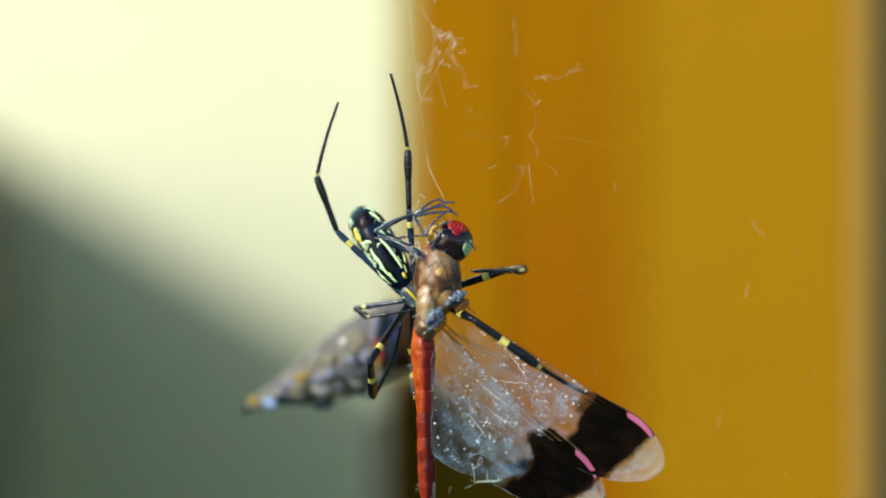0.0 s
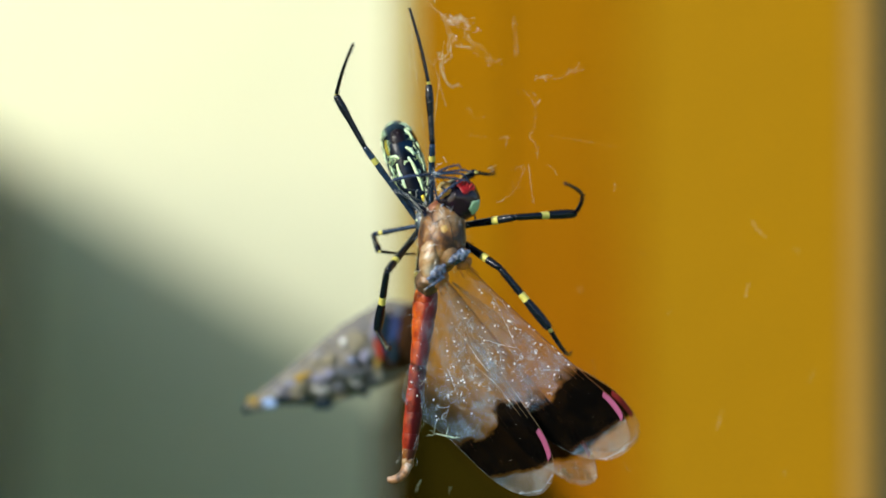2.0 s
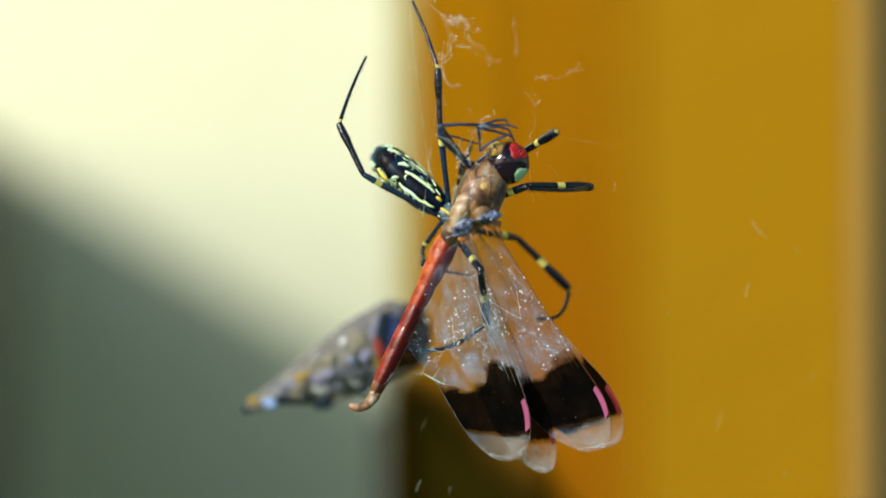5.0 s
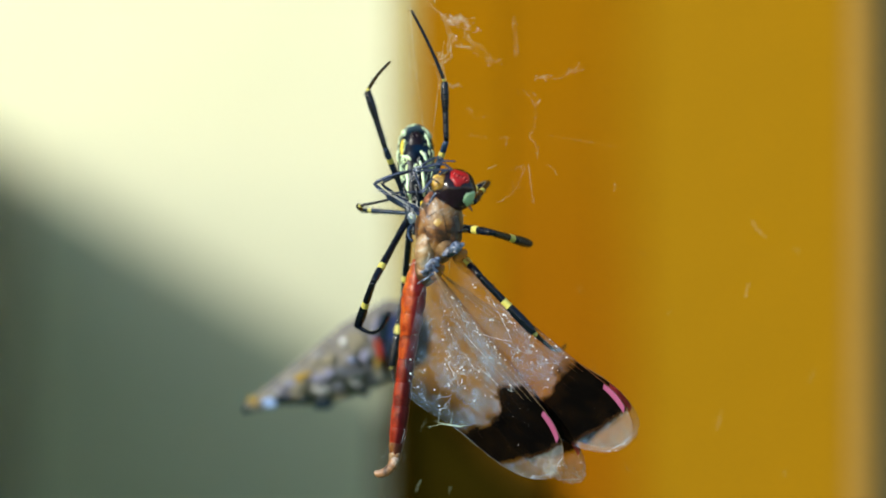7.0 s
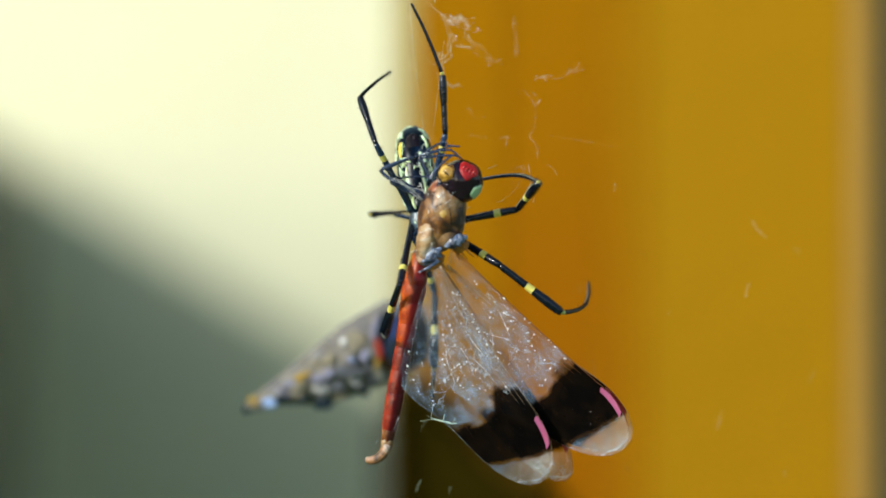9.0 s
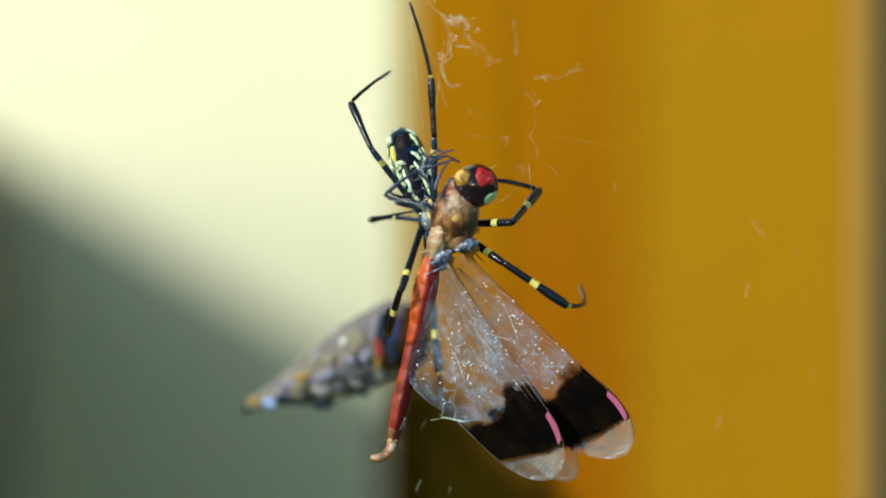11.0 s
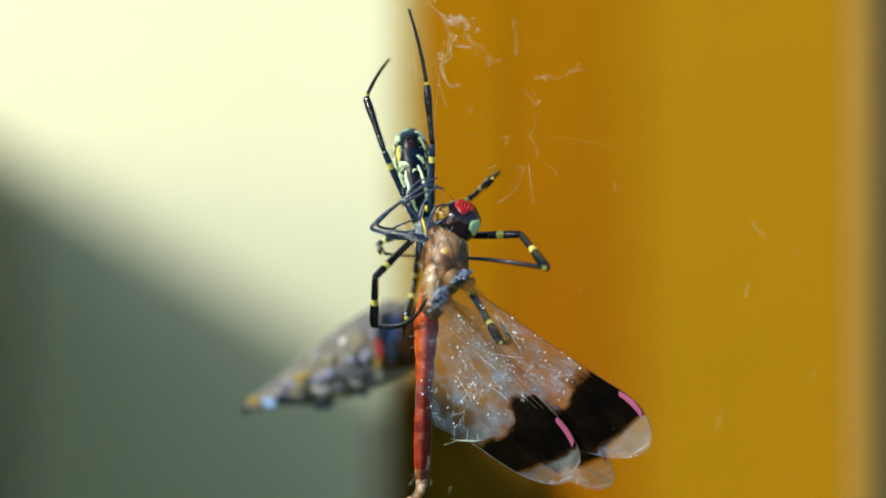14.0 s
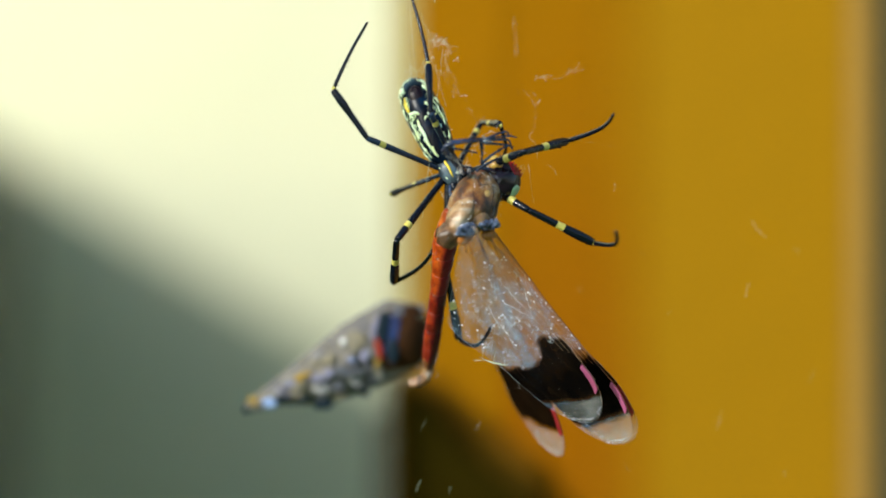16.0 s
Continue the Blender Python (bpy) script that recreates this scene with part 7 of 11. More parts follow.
    walk(legs["rear_right"]["femur"], [
        (0, at(0.75, 0.00, 0.75, -33.4, 3.5, -101.7)), (0.2, at(0.75, 0.00, 0.75, -33.3, 10.5, -102.1)), (0.4, at(0.75, 0.00, 0.75, -50.1, 6.5, -114.3)), (0.4667, at(0.75, 0.00, 0.75, -62.3, 50.0, -136.0)),
        (0.5, at(0.75, 0.00, 0.75, -151.6, 67.6, 127.3)), (0.5333, at(0.75, 0.00, 0.75, -115.5, 50.8, -141.7)), (0.6, at(0.75, 0.00, 0.75, -127.5, 28.3, -90.0)), (0.7, at(0.75, 0.00, 0.75, -128.6, 45.7, -140.2)),
        (0.8, at(0.75, 0.00, 0.75, -152.6, 54.0, 151.7)), (1, at(0.75, 0.00, 0.75, -138.8, 38.0, 161.5)), (1.1, at(0.75, -0.00, 0.75, -145.1, 50.6, 145.9)), (1.2, at(0.75, 0.00, 0.75, -111.7, 3.5, -169.0)),
        (1.2333, at(0.75, 0.00, 0.75, -150.9, -31.4, -126.1)), (1.2667, at(0.75, 0.00, 0.75, 152.7, -21.4, -66.6)), (1.3, at(0.75, 0.00, 0.75, 124.9, 21.8, -34.1)), (1.3333, at(0.75, 0.00, 0.75, 64.3, 49.1, -53.4)),
        (1.4, at(0.75, 0.00, 0.75, -17.3, 42.3, -97.8)), (1.5, at(0.75, 0.00, 0.75, -61.3, 69.6, -141.8)), (1.7, at(0.75, -0.00, 0.75, -31.3, 68.2, -115.6)), (2, at(0.75, 0.00, 0.75, -25.4, 33.9, -103.6)),
        (2.5, at(0.75, 0.00, 0.75, -36.7, 39.1, -108.8)), (3, at(0.75, 0.00, 0.75, -42.7, 31.1, -110.3)), (3.5, at(0.75, 0.00, 0.75, -40.4, 19.3, -109.2)), (4, at(0.75, 0.00, 0.75, -52.6, 25.9, -107.5)),
        (6.3, at(0.75, 0.00, 0.75, -43.9, 22.2, -105.2)), (6.5, at(0.75, -0.00, 0.75, -44.5, 23.9, -105.6)), (7, at(0.75, -0.00, 0.75, -34.2, 51.9, -110.1)), (7.5, at(0.75, 0.00, 0.75, -29.7, 31.2, -102.7)),
        (8, at(0.75, 0.00, 0.75, -19.0, 43.9, -99.1)), (8.5, at(0.75, 0.00, 0.75, -29.0, 47.1, -105.4)), (9, at(0.75, 0.00, 0.75, -23.0, 37.5, -97.8)), (11.5, at(0.75, -0.00, 0.75, -23.8, 46.6, -103.1)),
        (12, at(0.75, 0.00, 0.75, -22.1, 42.7, -100.9)), (12.5, at(0.75, 0.00, 0.75, -24.3, 47.5, -103.5)), (13, at(0.75, 0.00, 0.75, -27.7, 49.8, -106.2)), (13.5, at(0.75, -0.00, 0.75, -35.5, 31.0, -109.9)),
        (13.8, at(0.75, 0.00, 0.75, -43.6, 46.5, -120.6)), (14, at(0.75, 0.00, 0.75, -14.7, 30.3, -95.7)), (14.5, at(0.75, -0.00, 0.75, -17.7, 46.0, -98.7)), (15, at(0.75, 0.00, 0.75, -20.4, 55.1, -102.3)),
        (15.5, at(0.75, 0.00, 0.75, -26.9, 26.7, -101.8)), (15.7, at(0.75, 0.00, 0.75, -52.9, 32.6, -122.4)), (16, at(0.75, 0.00, 0.75, -0.8, 60.9, -90.7)),
    ])
    walk(legs["rear_right"]["tibia"], [
        (0, at(5.30, -1.39, 7.91, -37.4, -13.8, -90.0)), (0.2, at(5.10, -2.27, 7.81, -32.6, -8.1, -90.0)), (0.3333, at(5.93, -2.46, 7.16, -46.2, -14.8, -89.0)), (0.4, at(6.51, -3.28, 6.23, -58.4, -13.6, -90.0)),
        (0.4333, at(6.14, -4.79, 5.43, -66.1, -8.2, -92.0)), (0.4667, at(3.84, -7.60, 3.32, -79.0, 3.3, -92.3)), (0.5, at(1.74, -8.04, -2.14, -100.8, 25.0, -90.0)), (0.5333, at(7.81, -4.31, -1.59, 15.6, 106.6, 60.1)),
        (0.5667, at(8.35, 0.80, -3.19, -94.5, 123.5, -29.8)), (0.6, at(7.57, 2.48, -3.86, 72.6, 41.6, 148.2)), (0.7, at(8.00, -2.71, -3.00, 57.4, 37.7, 143.1)), (0.7333, at(6.88, -4.82, -2.87, 55.9, 37.5, 142.6)),
        (0.8, at(4.31, -6.42, -3.73, 53.9, 38.0, 141.6)), (0.8667, at(3.41, -6.53, -4.18, 3.8, 66.6, 69.9)), (0.9333, at(2.89, -6.59, -4.34, -53.4, 41.1, -8.8)), (1, at(2.73, -6.64, -4.35, -54.3, 1.1, -39.1)),
        (1.1, at(2.51, -7.13, -3.72, -57.9, 9.4, -37.9)), (1.1333, at(2.16, -7.41, -3.38, -40.9, -36.7, -71.3)), (1.1667, at(1.85, -7.82, -2.66, 26.3, -50.3, -149.8)), (1.2, at(2.47, -7.80, -2.43, 62.3, -11.4, 161.1)),
        (1.2333, at(1.82, -5.63, -5.66, 55.5, 19.2, 152.8)), (1.2667, at(-1.76, -4.13, -6.37, 46.4, 39.2, 150.5)), (1.3, at(-4.72, -4.81, -3.82, 31.6, 45.7, 145.1)), (1.3333, at(-3.79, -6.88, 3.19, 24.3, 25.2, -172.0)),
        (1.3667, at(0.19, -6.09, 6.79, 5.0, 13.8, -131.3)), (1.4, at(2.52, -5.83, 6.82, -16.9, 17.2, -90.0)), (1.4333, at(2.97, -6.94, 5.32, -15.8, 18.9, -90.1)), (1.5, at(2.36, -8.32, 2.19, -11.8, 23.1, -90.0)),
        (1.7, at(1.82, -8.08, 3.48, -8.9, 18.6, -90.0)), (2, at(3.32, -5.08, 7.20, -16.4, 3.2, -90.0)), (2.5, at(4.22, -5.77, 6.10, -23.3, 12.1, -90.0)), (3, at(5.08, -5.09, 6.16, -36.5, 7.2, -90.0)),
        (3.5, at(5.31, -3.88, 6.93, -41.2, -4.5, -90.0)), (4, at(6.58, -4.23, 5.45, -50.1, 11.7, -90.0)), (6.3, at(5.89, -3.82, 6.49, -45.8, 0.5, -84.7)), (6.5, at(5.88, -4.01, 6.36, -45.5, -1.4, -81.2)),
        (7, at(3.36, -6.92, 5.14, -1.0, 20.6, -90.0)), (7.5, at(4.05, -4.72, 7.14, -25.8, 7.9, -90.0)), (8, at(2.62, -6.01, 6.61, -7.6, 17.3, -90.0)), (8.5, at(3.31, -6.42, 5.87, -6.1, 18.5, -90.0)),
        (9, at(3.42, -5.23, 7.03, -3.5, 19.6, -90.0)), (11.5, at(2.83, -6.36, 6.15, -15.5, 15.7, -90.0)), (12, at(2.92, -5.92, 6.60, -14.0, 15.5, -90.0)), (12.5, at(2.85, -6.44, 6.04, -17.0, 16.7, -90.0)),
        (13, at(2.96, -6.70, 5.66, -17.0, 17.3, -90.0)), (13.5, at(4.22, -5.09, 6.75, -31.0, 0.6, -90.0)), (13.8, at(3.56, -6.91, 5.03, -40.5, 7.6, -90.0)), (14, at(2.50, -4.40, 7.93, -6.2, 8.0, -90.0)),
        (14.5, at(2.44, -6.22, 6.44, -4.6, 18.8, -90.0)), (15, at(2.28, -7.10, 5.36, -3.9, 22.0, -90.0)), (15.3, at(3.05, -5.51, 6.94, -16.9, 10.8, -90.9)), (15.5, at(3.85, -4.17, 7.60, -30.8, 2.3, -90.0)),
        (15.7, at(5.04, -6.04, 5.12, -42.8, 3.4, -90.0)), (15.8333, at(4.05, -6.47, 5.36, -39.0, -2.8, -85.1)), (16, at(0.79, -7.52, 4.93, -25.2, -20.4, -76.7)),
    ])
    walk(legs["rear_right"]["metatarsus"], [
        (0, at(8.95, -0.25, 12.54, -15.3, 24.9, -6.5)), (0.2, at(8.33, -1.55, 12.82, -8.5, 16.7, -2.5)), (0.3333, at(10.24, -1.32, 11.18, -13.5, 40.7, -10.2)), (0.4, at(11.62, -2.54, 9.29, -22.7, 52.4, -18.3)),
        (0.4333, at(11.64, -4.64, 7.84, -35.1, 55.1, -18.1)), (0.4667, at(9.72, -7.90, 4.46, -52.8, 57.5, -13.9)), (0.5, at(7.63, -7.56, -3.16, -62.1, 59.5, -12.5)), (0.5333, at(11.97, -0.32, -3.24, 35.4, 72.6, 48.9)),
        (0.5667, at(10.98, 6.19, -2.93, 102.6, 49.7, 78.9)), (0.6, at(9.58, 7.98, -2.52, 136.7, 24.4, 68.9)), (0.7, at(9.46, 2.52, -0.44, 144.5, 29.9, 56.7)), (0.8, at(5.62, -1.26, -0.95, 148.8, 28.2, 49.3)),
        (0.8667, at(5.67, -1.50, -1.80, -160.9, 7.0, 37.8)), (0.9333, at(5.95, -2.19, -1.64, -109.0, 2.3, 14.4)), (1, at(5.86, -2.90, -0.84, -58.4, 17.7, -4.1)), (1.1, at(6.04, -3.44, -0.58, -52.4, 2.4, -10.2)),
        (1.1667, at(4.09, -3.44, 0.78, -51.6, 32.1, 16.8)), (1.2, at(4.71, -2.96, 0.31, -44.3, 52.3, 25.1)), (1.2333, at(3.09, -0.72, -2.45, 37.8, 46.6, 59.6)), (1.2667, at(-1.90, 0.94, -3.16, 95.0, 23.9, 62.8)),
        (1.3, at(-5.92, -0.14, -0.26, 145.5, 8.2, 45.3)), (1.3333, at(-6.44, -4.76, 8.14, 102.9, 47.2, 17.6)), (1.3667, at(-1.14, -6.82, 12.60, 24.1, 43.5, -49.0)), (1.4, at(4.27, -7.53, 12.30, -14.2, 2.6, -71.5)),
        (1.4333, at(4.60, -8.81, 10.79, -5.4, 5.7, -61.1)), (1.5, at(3.58, -10.62, 7.59, 19.8, 12.0, -30.0)), (1.7, at(2.76, -9.97, 9.10, 16.0, 9.6, -30.8)), (2, at(5.01, -5.40, 12.95, -0.2, 6.3, -32.0)),
        (2.5, at(6.59, -6.92, 11.49, 10.4, 8.2, -13.5)), (3, at(8.65, -5.69, 10.95, 5.4, 18.0, -4.9)), (3.5, at(9.26, -3.53, 11.43, -6.6, 26.9, -5.8)), (4, at(11.19, -5.01, 9.22, -20.1, 20.4, -18.7)),
        (6.3, at(10.17, -3.46, 10.68, 12.3, 33.0, 13.7)), (6.5, at(10.09, -3.26, 10.57, 24.4, 25.1, 36.3)), (6.7667, at(6.57, -6.58, 11.16, 17.3, -5.1, 18.2)), (7, at(3.46, -9.03, 10.76, 16.7, -25.3, 5.4)),
        (7.5, at(6.67, -5.46, 12.49, 11.5, 12.6, 15.8)), (8, at(3.41, -7.78, 12.29, 16.5, -10.6, 3.3)), (8.5, at(3.95, -8.31, 11.53, 18.3, -11.7, -0.9)), (9, at(3.78, -7.23, 12.68, 20.0, -16.9, -4.7)),
        (11.5, at(4.44, -7.92, 11.72, 15.9, 4.9, 2.8)), (12, at(4.37, -7.48, 12.21, 15.8, 6.0, 3.1)), (12.5, at(4.61, -8.09, 11.54, 16.8, 4.9, 2.1)), (13, at(4.71, -8.41, 11.14, 17.3, 3.8, 1.5)),
        (13.5, at(7.30, -5.14, 11.90, 0.8, 26.9, 0.6)), (13.8, at(7.46, -7.51, 9.55, 10.3, 40.7, 7.0)), (14, at(3.15, -5.23, 13.84, 8.0, -2.0, -0.0)), (14.5, at(2.92, -8.15, 12.10, 18.8, 0.7, 0.6)),
        (15, at(2.69, -9.34, 10.91, 22.0, -5.5, -1.9)), (15.3, at(4.77, -6.61, 12.58, 9.3, 3.3, 0.3)), (15.5, at(6.92, -4.38, 12.75, 2.6, 21.0, 1.2)), (15.7, at(9.12, -6.30, 9.51, 4.6, 38.8, 3.1)),
        (15.8667, at(7.03, -5.71, 10.13, 2.2, 30.1, 13.9)), (16, at(2.84, -5.09, 10.02, -5.3, 17.0, 29.7)),
    ])
    walk(legs["third_left"]["femur"], [
        (0, at(-0.95, 0.10, 0.25, 66.2, -22.5, -108.0)), (0.2, at(-0.95, 0.10, 0.25, 73.4, -16.4, -113.8)), (0.4, at(-0.95, 0.10, 0.25, 74.7, -41.9, -143.2)), (0.4333, at(-0.95, 0.10, 0.25, 11.6, -36.5, -100.8)),
        (0.4667, at(-0.95, 0.10, 0.25, -30.4, -7.4, -84.0)), (0.5, at(-0.95, 0.10, 0.25, -66.8, 25.0, -90.0)), (0.6, at(-0.95, 0.10, 0.25, -103.2, 28.3, -90.0)), (0.7, at(-0.95, 0.10, 0.25, -62.2, 18.0, -72.3)),
        (0.8, at(-0.95, 0.10, 0.25, -27.3, -0.1, -65.7)), (0.9, at(-0.95, 0.10, 0.25, 17.7, 9.9, -83.8)), (1, at(-0.95, 0.10, 0.25, 62.1, 29.7, -90.0)), (1.1, at(-0.95, 0.10, 0.25, 80.7, 31.1, -90.0)),
        (1.2, at(-0.95, 0.10, 0.25, 19.6, 35.4, -90.0)), (1.3, at(-0.95, 0.10, 0.25, 7.5, 40.3, -90.0)), (1.4, at(-0.95, 0.10, 0.25, 66.5, 17.2, -90.0)), (1.5, at(-0.95, 0.10, 0.25, 60.2, 10.9, -115.7)),
        (1.7, at(-0.95, 0.10, 0.25, 61.0, 0.5, -126.3)), (2, at(-0.95, 0.10, 0.25, 80.7, -2.1, -121.8)), (2.5, at(-0.95, 0.10, 0.25, 66.8, 2.8, -113.2)), (3, at(-0.95, 0.10, 0.25, 78.8, -0.1, -130.0)),
        (3.5, at(-0.95, 0.10, 0.25, 82.5, -14.1, -135.8)), (4, at(-0.95, 0.10, 0.25, 83.2, 9.6, -131.2)), (6.3, at(-0.95, 0.10, 0.25, 87.5, 7.7, -154.2)), (6.4, at(-0.95, 0.10, 0.25, 83.6, 68.9, -160.3)),
        (6.5, at(-0.95, 0.10, 0.25, -85.9, 49.6, 28.4)), (6.7333, at(-0.95, 0.10, 0.25, 94.8, 71.8, -127.4)), (7, at(-0.95, 0.10, 0.25, 73.8, 14.5, -120.4)), (7.5, at(-0.95, 0.10, 0.25, 80.0, 5.0, -108.2)),
        (8, at(-0.95, 0.10, 0.25, 67.6, -1.9, -143.5)), (8.5, at(-0.95, 0.10, 0.25, 60.5, -10.7, -141.7)), (8.6667, at(-0.95, 0.10, 0.25, 34.7, -52.6, -101.2)), (8.8333, at(-0.95, 0.10, 0.25, -42.7, -48.9, -11.8)),
        (9, at(-0.95, 0.10, 0.25, -63.3, -5.5, 24.2)), (9.8333, at(-0.95, 0.10, 0.25, -39.8, -49.5, -12.0)), (10.6667, at(-0.95, 0.10, 0.25, 39.2, -50.7, -101.1)), (11.5, at(-0.95, 0.10, 0.25, 64.3, -7.2, -138.7)),
        (12, at(-0.95, 0.10, 0.25, 63.0, -9.8, -139.0)), (12.5, at(-0.95, 0.10, 0.25, 61.9, -9.3, -138.7)), (13, at(-0.95, 0.10, 0.25, 58.8, -10.5, -135.7)), (13.5, at(-0.95, 0.10, 0.25, 90.7, 1.5, -134.7)),
        (13.8, at(-0.95, 0.10, 0.25, 86.3, 7.5, -141.7)), (14, at(-0.95, 0.10, 0.25, 89.8, 10.8, -133.1)), (14.5, at(-0.95, 0.10, 0.25, 82.3, 19.3, -138.3)), (15, at(-0.95, 0.10, 0.25, 82.8, 24.5, -139.1)),
        (15.5, at(-0.95, 0.10, 0.25, 70.0, -7.6, -115.8)), (15.6, at(-0.95, 0.10, 0.25, 4.2, -18.8, -94.8)), (15.7, at(-0.95, 0.10, 0.25, -60.6, -4.7, -75.8)), (15.8, at(-0.95, 0.10, 0.25, -15.9, -23.1, -95.4)),
        (15.9, at(-0.95, 0.10, 0.25, 34.9, -21.1, -123.9)), (16, at(-0.95, 0.10, 0.25, 78.0, -0.3, -140.7)),
    ])
    walk(legs["third_left"]["tibia"], [
        (0, at(-5.56, 2.50, 2.34, 55.1, -115.3, 42.9)), (0.0667, at(-5.60, 2.56, 2.16, 114.9, -61.1, -11.1)), (0.1333, at(-5.64, 2.62, 1.97, 100.8, -15.6, 10.1)), (0.2, at(-5.67, 2.68, 1.79, 102.7, 31.0, 22.0)),
        (0.3333, at(-4.65, 4.13, 1.45, 66.9, 29.3, -22.8)), (0.4, at(-3.39, 5.02, 1.35, 55.9, 26.0, -41.5)), (0.4333, at(-1.44, 3.52, 4.66, 42.1, 41.9, -50.6)), (0.4667, at(1.80, 1.01, 5.04, -26.4, 60.9, -97.3)),
        (0.5, at(4.20, -0.83, 2.25, 75.6, 156.5, 31.6)), (0.5333, at(4.63, -0.27, 0.49, 25.9, 126.6, 28.3)), (0.5667, at(4.58, 0.42, -0.54, -69.2, 119.3, -27.1)), (0.6, at(4.50, 0.71, -0.88, 49.6, 33.1, 134.8)),
        (0.6667, at(4.54, 0.69, 1.18, 31.4, 34.6, 178.5)), (0.7333, at(3.22, 1.12, 3.84, 18.7, 46.4, -136.0)), (0.8, at(1.38, 1.17, 5.23, 24.1, 61.3, -77.7)), (0.9, at(-2.54, -1.00, 5.51, 36.0, 47.9, -80.1)),
        (1, at(-5.90, -1.20, 2.52, 54.2, 29.7, -90.0)), (1.1, at(-6.48, -0.37, 1.03, 71.8, 31.1, -90.0)), (1.2, at(-2.83, -2.95, 4.55, 21.8, 35.4, -90.0)), (1.3, at(-1.69, -3.49, 4.48, 6.3, 40.3, -90.0)),
        (1.3333, at(-2.89, -3.07, 4.44, 65.3, 26.9, -61.4)), (1.3667, at(-5.05, -1.81, 3.55, 109.2, 0.2, -56.7)), (1.4, at(-6.09, -0.56, 2.38, 155.1, -22.1, -72.6)), (1.4667, at(-5.93, 1.17, 2.58, 120.0, -14.7, -23.4)),
        (1.5, at(-5.56, 1.74, 2.98, 101.0, 13.7, 14.5)), (1.6, at(-4.97, 2.58, 3.26, 110.0, 4.4, -23.8)), (1.7, at(-4.91, 2.98, 2.97, 122.8, 2.7, -62.8)), (1.8667, at(-5.36, 3.18, 1.81, 144.9, -26.8, -67.5)),
        (2, at(-5.63, 3.04, 1.15, 1.0, -129.3, 89.2)), (2.2667, at(-5.68, 2.54, 1.80, 128.1, -26.6, -21.2)), (2.5, at(-5.72, 2.03, 2.45, 120.7, 19.4, 13.8)), (2.7333, at(-5.62, 2.62, 2.04, 115.0, 1.8, -20.2)),
        (3, at(-5.16, 3.63, 1.34, 120.1, -16.0, -53.8)), (3.5, at(-4.69, 4.21, 0.96, 112.2, -20.7, -56.8)), (4, at(-5.20, 3.68, 0.90, 122.0, -27.9, -39.7)), (6.3, at(-3.42, 5.12, 0.49, 132.2, -24.6, -60.2)),
        (6.5, at(-3.34, 5.16, 0.51, 141.5, -18.0, -70.9)), (6.7333, at(-5.11, 3.84, 0.10, 119.1, -13.1, -34.3)), (7, at(-5.79, 2.49, 1.76, 104.0, 3.2, -2.4)), (7.5, at(-6.21, 1.74, 1.22, 125.7, 22.7, 15.4)),
        (8, at(-3.97, 4.30, 2.38, 98.1, 19.3, -31.6)), (8.5, at(-3.57, 4.24, 2.96, 96.6, 20.8, -38.6)), (9, at(-3.23, 4.56, 2.75, 105.3, 12.3, -37.5)), (10.1667, at(-3.55, 4.16, 3.10, 102.7, 13.7, -37.7)),
        (11.5, at(-4.05, 4.09, 2.66, 92.5, 20.5, -41.1)), (12, at(-3.89, 4.15, 2.76, 87.7, 23.9, -44.2)), (12.5, at(-3.89, 4.09, 2.86, 87.9, 23.9, -47.4)), (13, at(-3.92, 3.90, 3.10, 90.7, 23.6, -43.7)),
        (13.5, at(-4.93, 4.04, 0.18, 138.1, -16.7, -75.0)), (13.8, at(-4.45, 4.46, 0.61, 102.4, -5.6, -32.6)), (14, at(-5.04, 3.92, 0.27, 118.7, 8.2, 7.5)), (14.5, at(-4.83, 4.08, 0.96, 116.6, 10.8, 3.0)),
        (15, at(-4.81, 4.11, 0.89, 118.9, 6.8, 4.3)), (15.5, at(-5.57, 2.62, 2.15, 75.5, 30.2, -24.5)), (15.6, at(-1.21, 1.93, 5.54, 6.0, 57.7, -77.3)), (15.7, at(3.72, 1.51, 2.99, -62.2, 29.3, -128.7)),
        (15.8, at(0.78, 2.06, 5.20, -26.3, 47.1, -107.6)), (15.8667, at(-1.73, 2.87, 5.05, 29.3, 49.2, -69.6)), (16, at(-4.41, 4.34, 1.41, 95.7, 7.3, -40.6)),
    ])
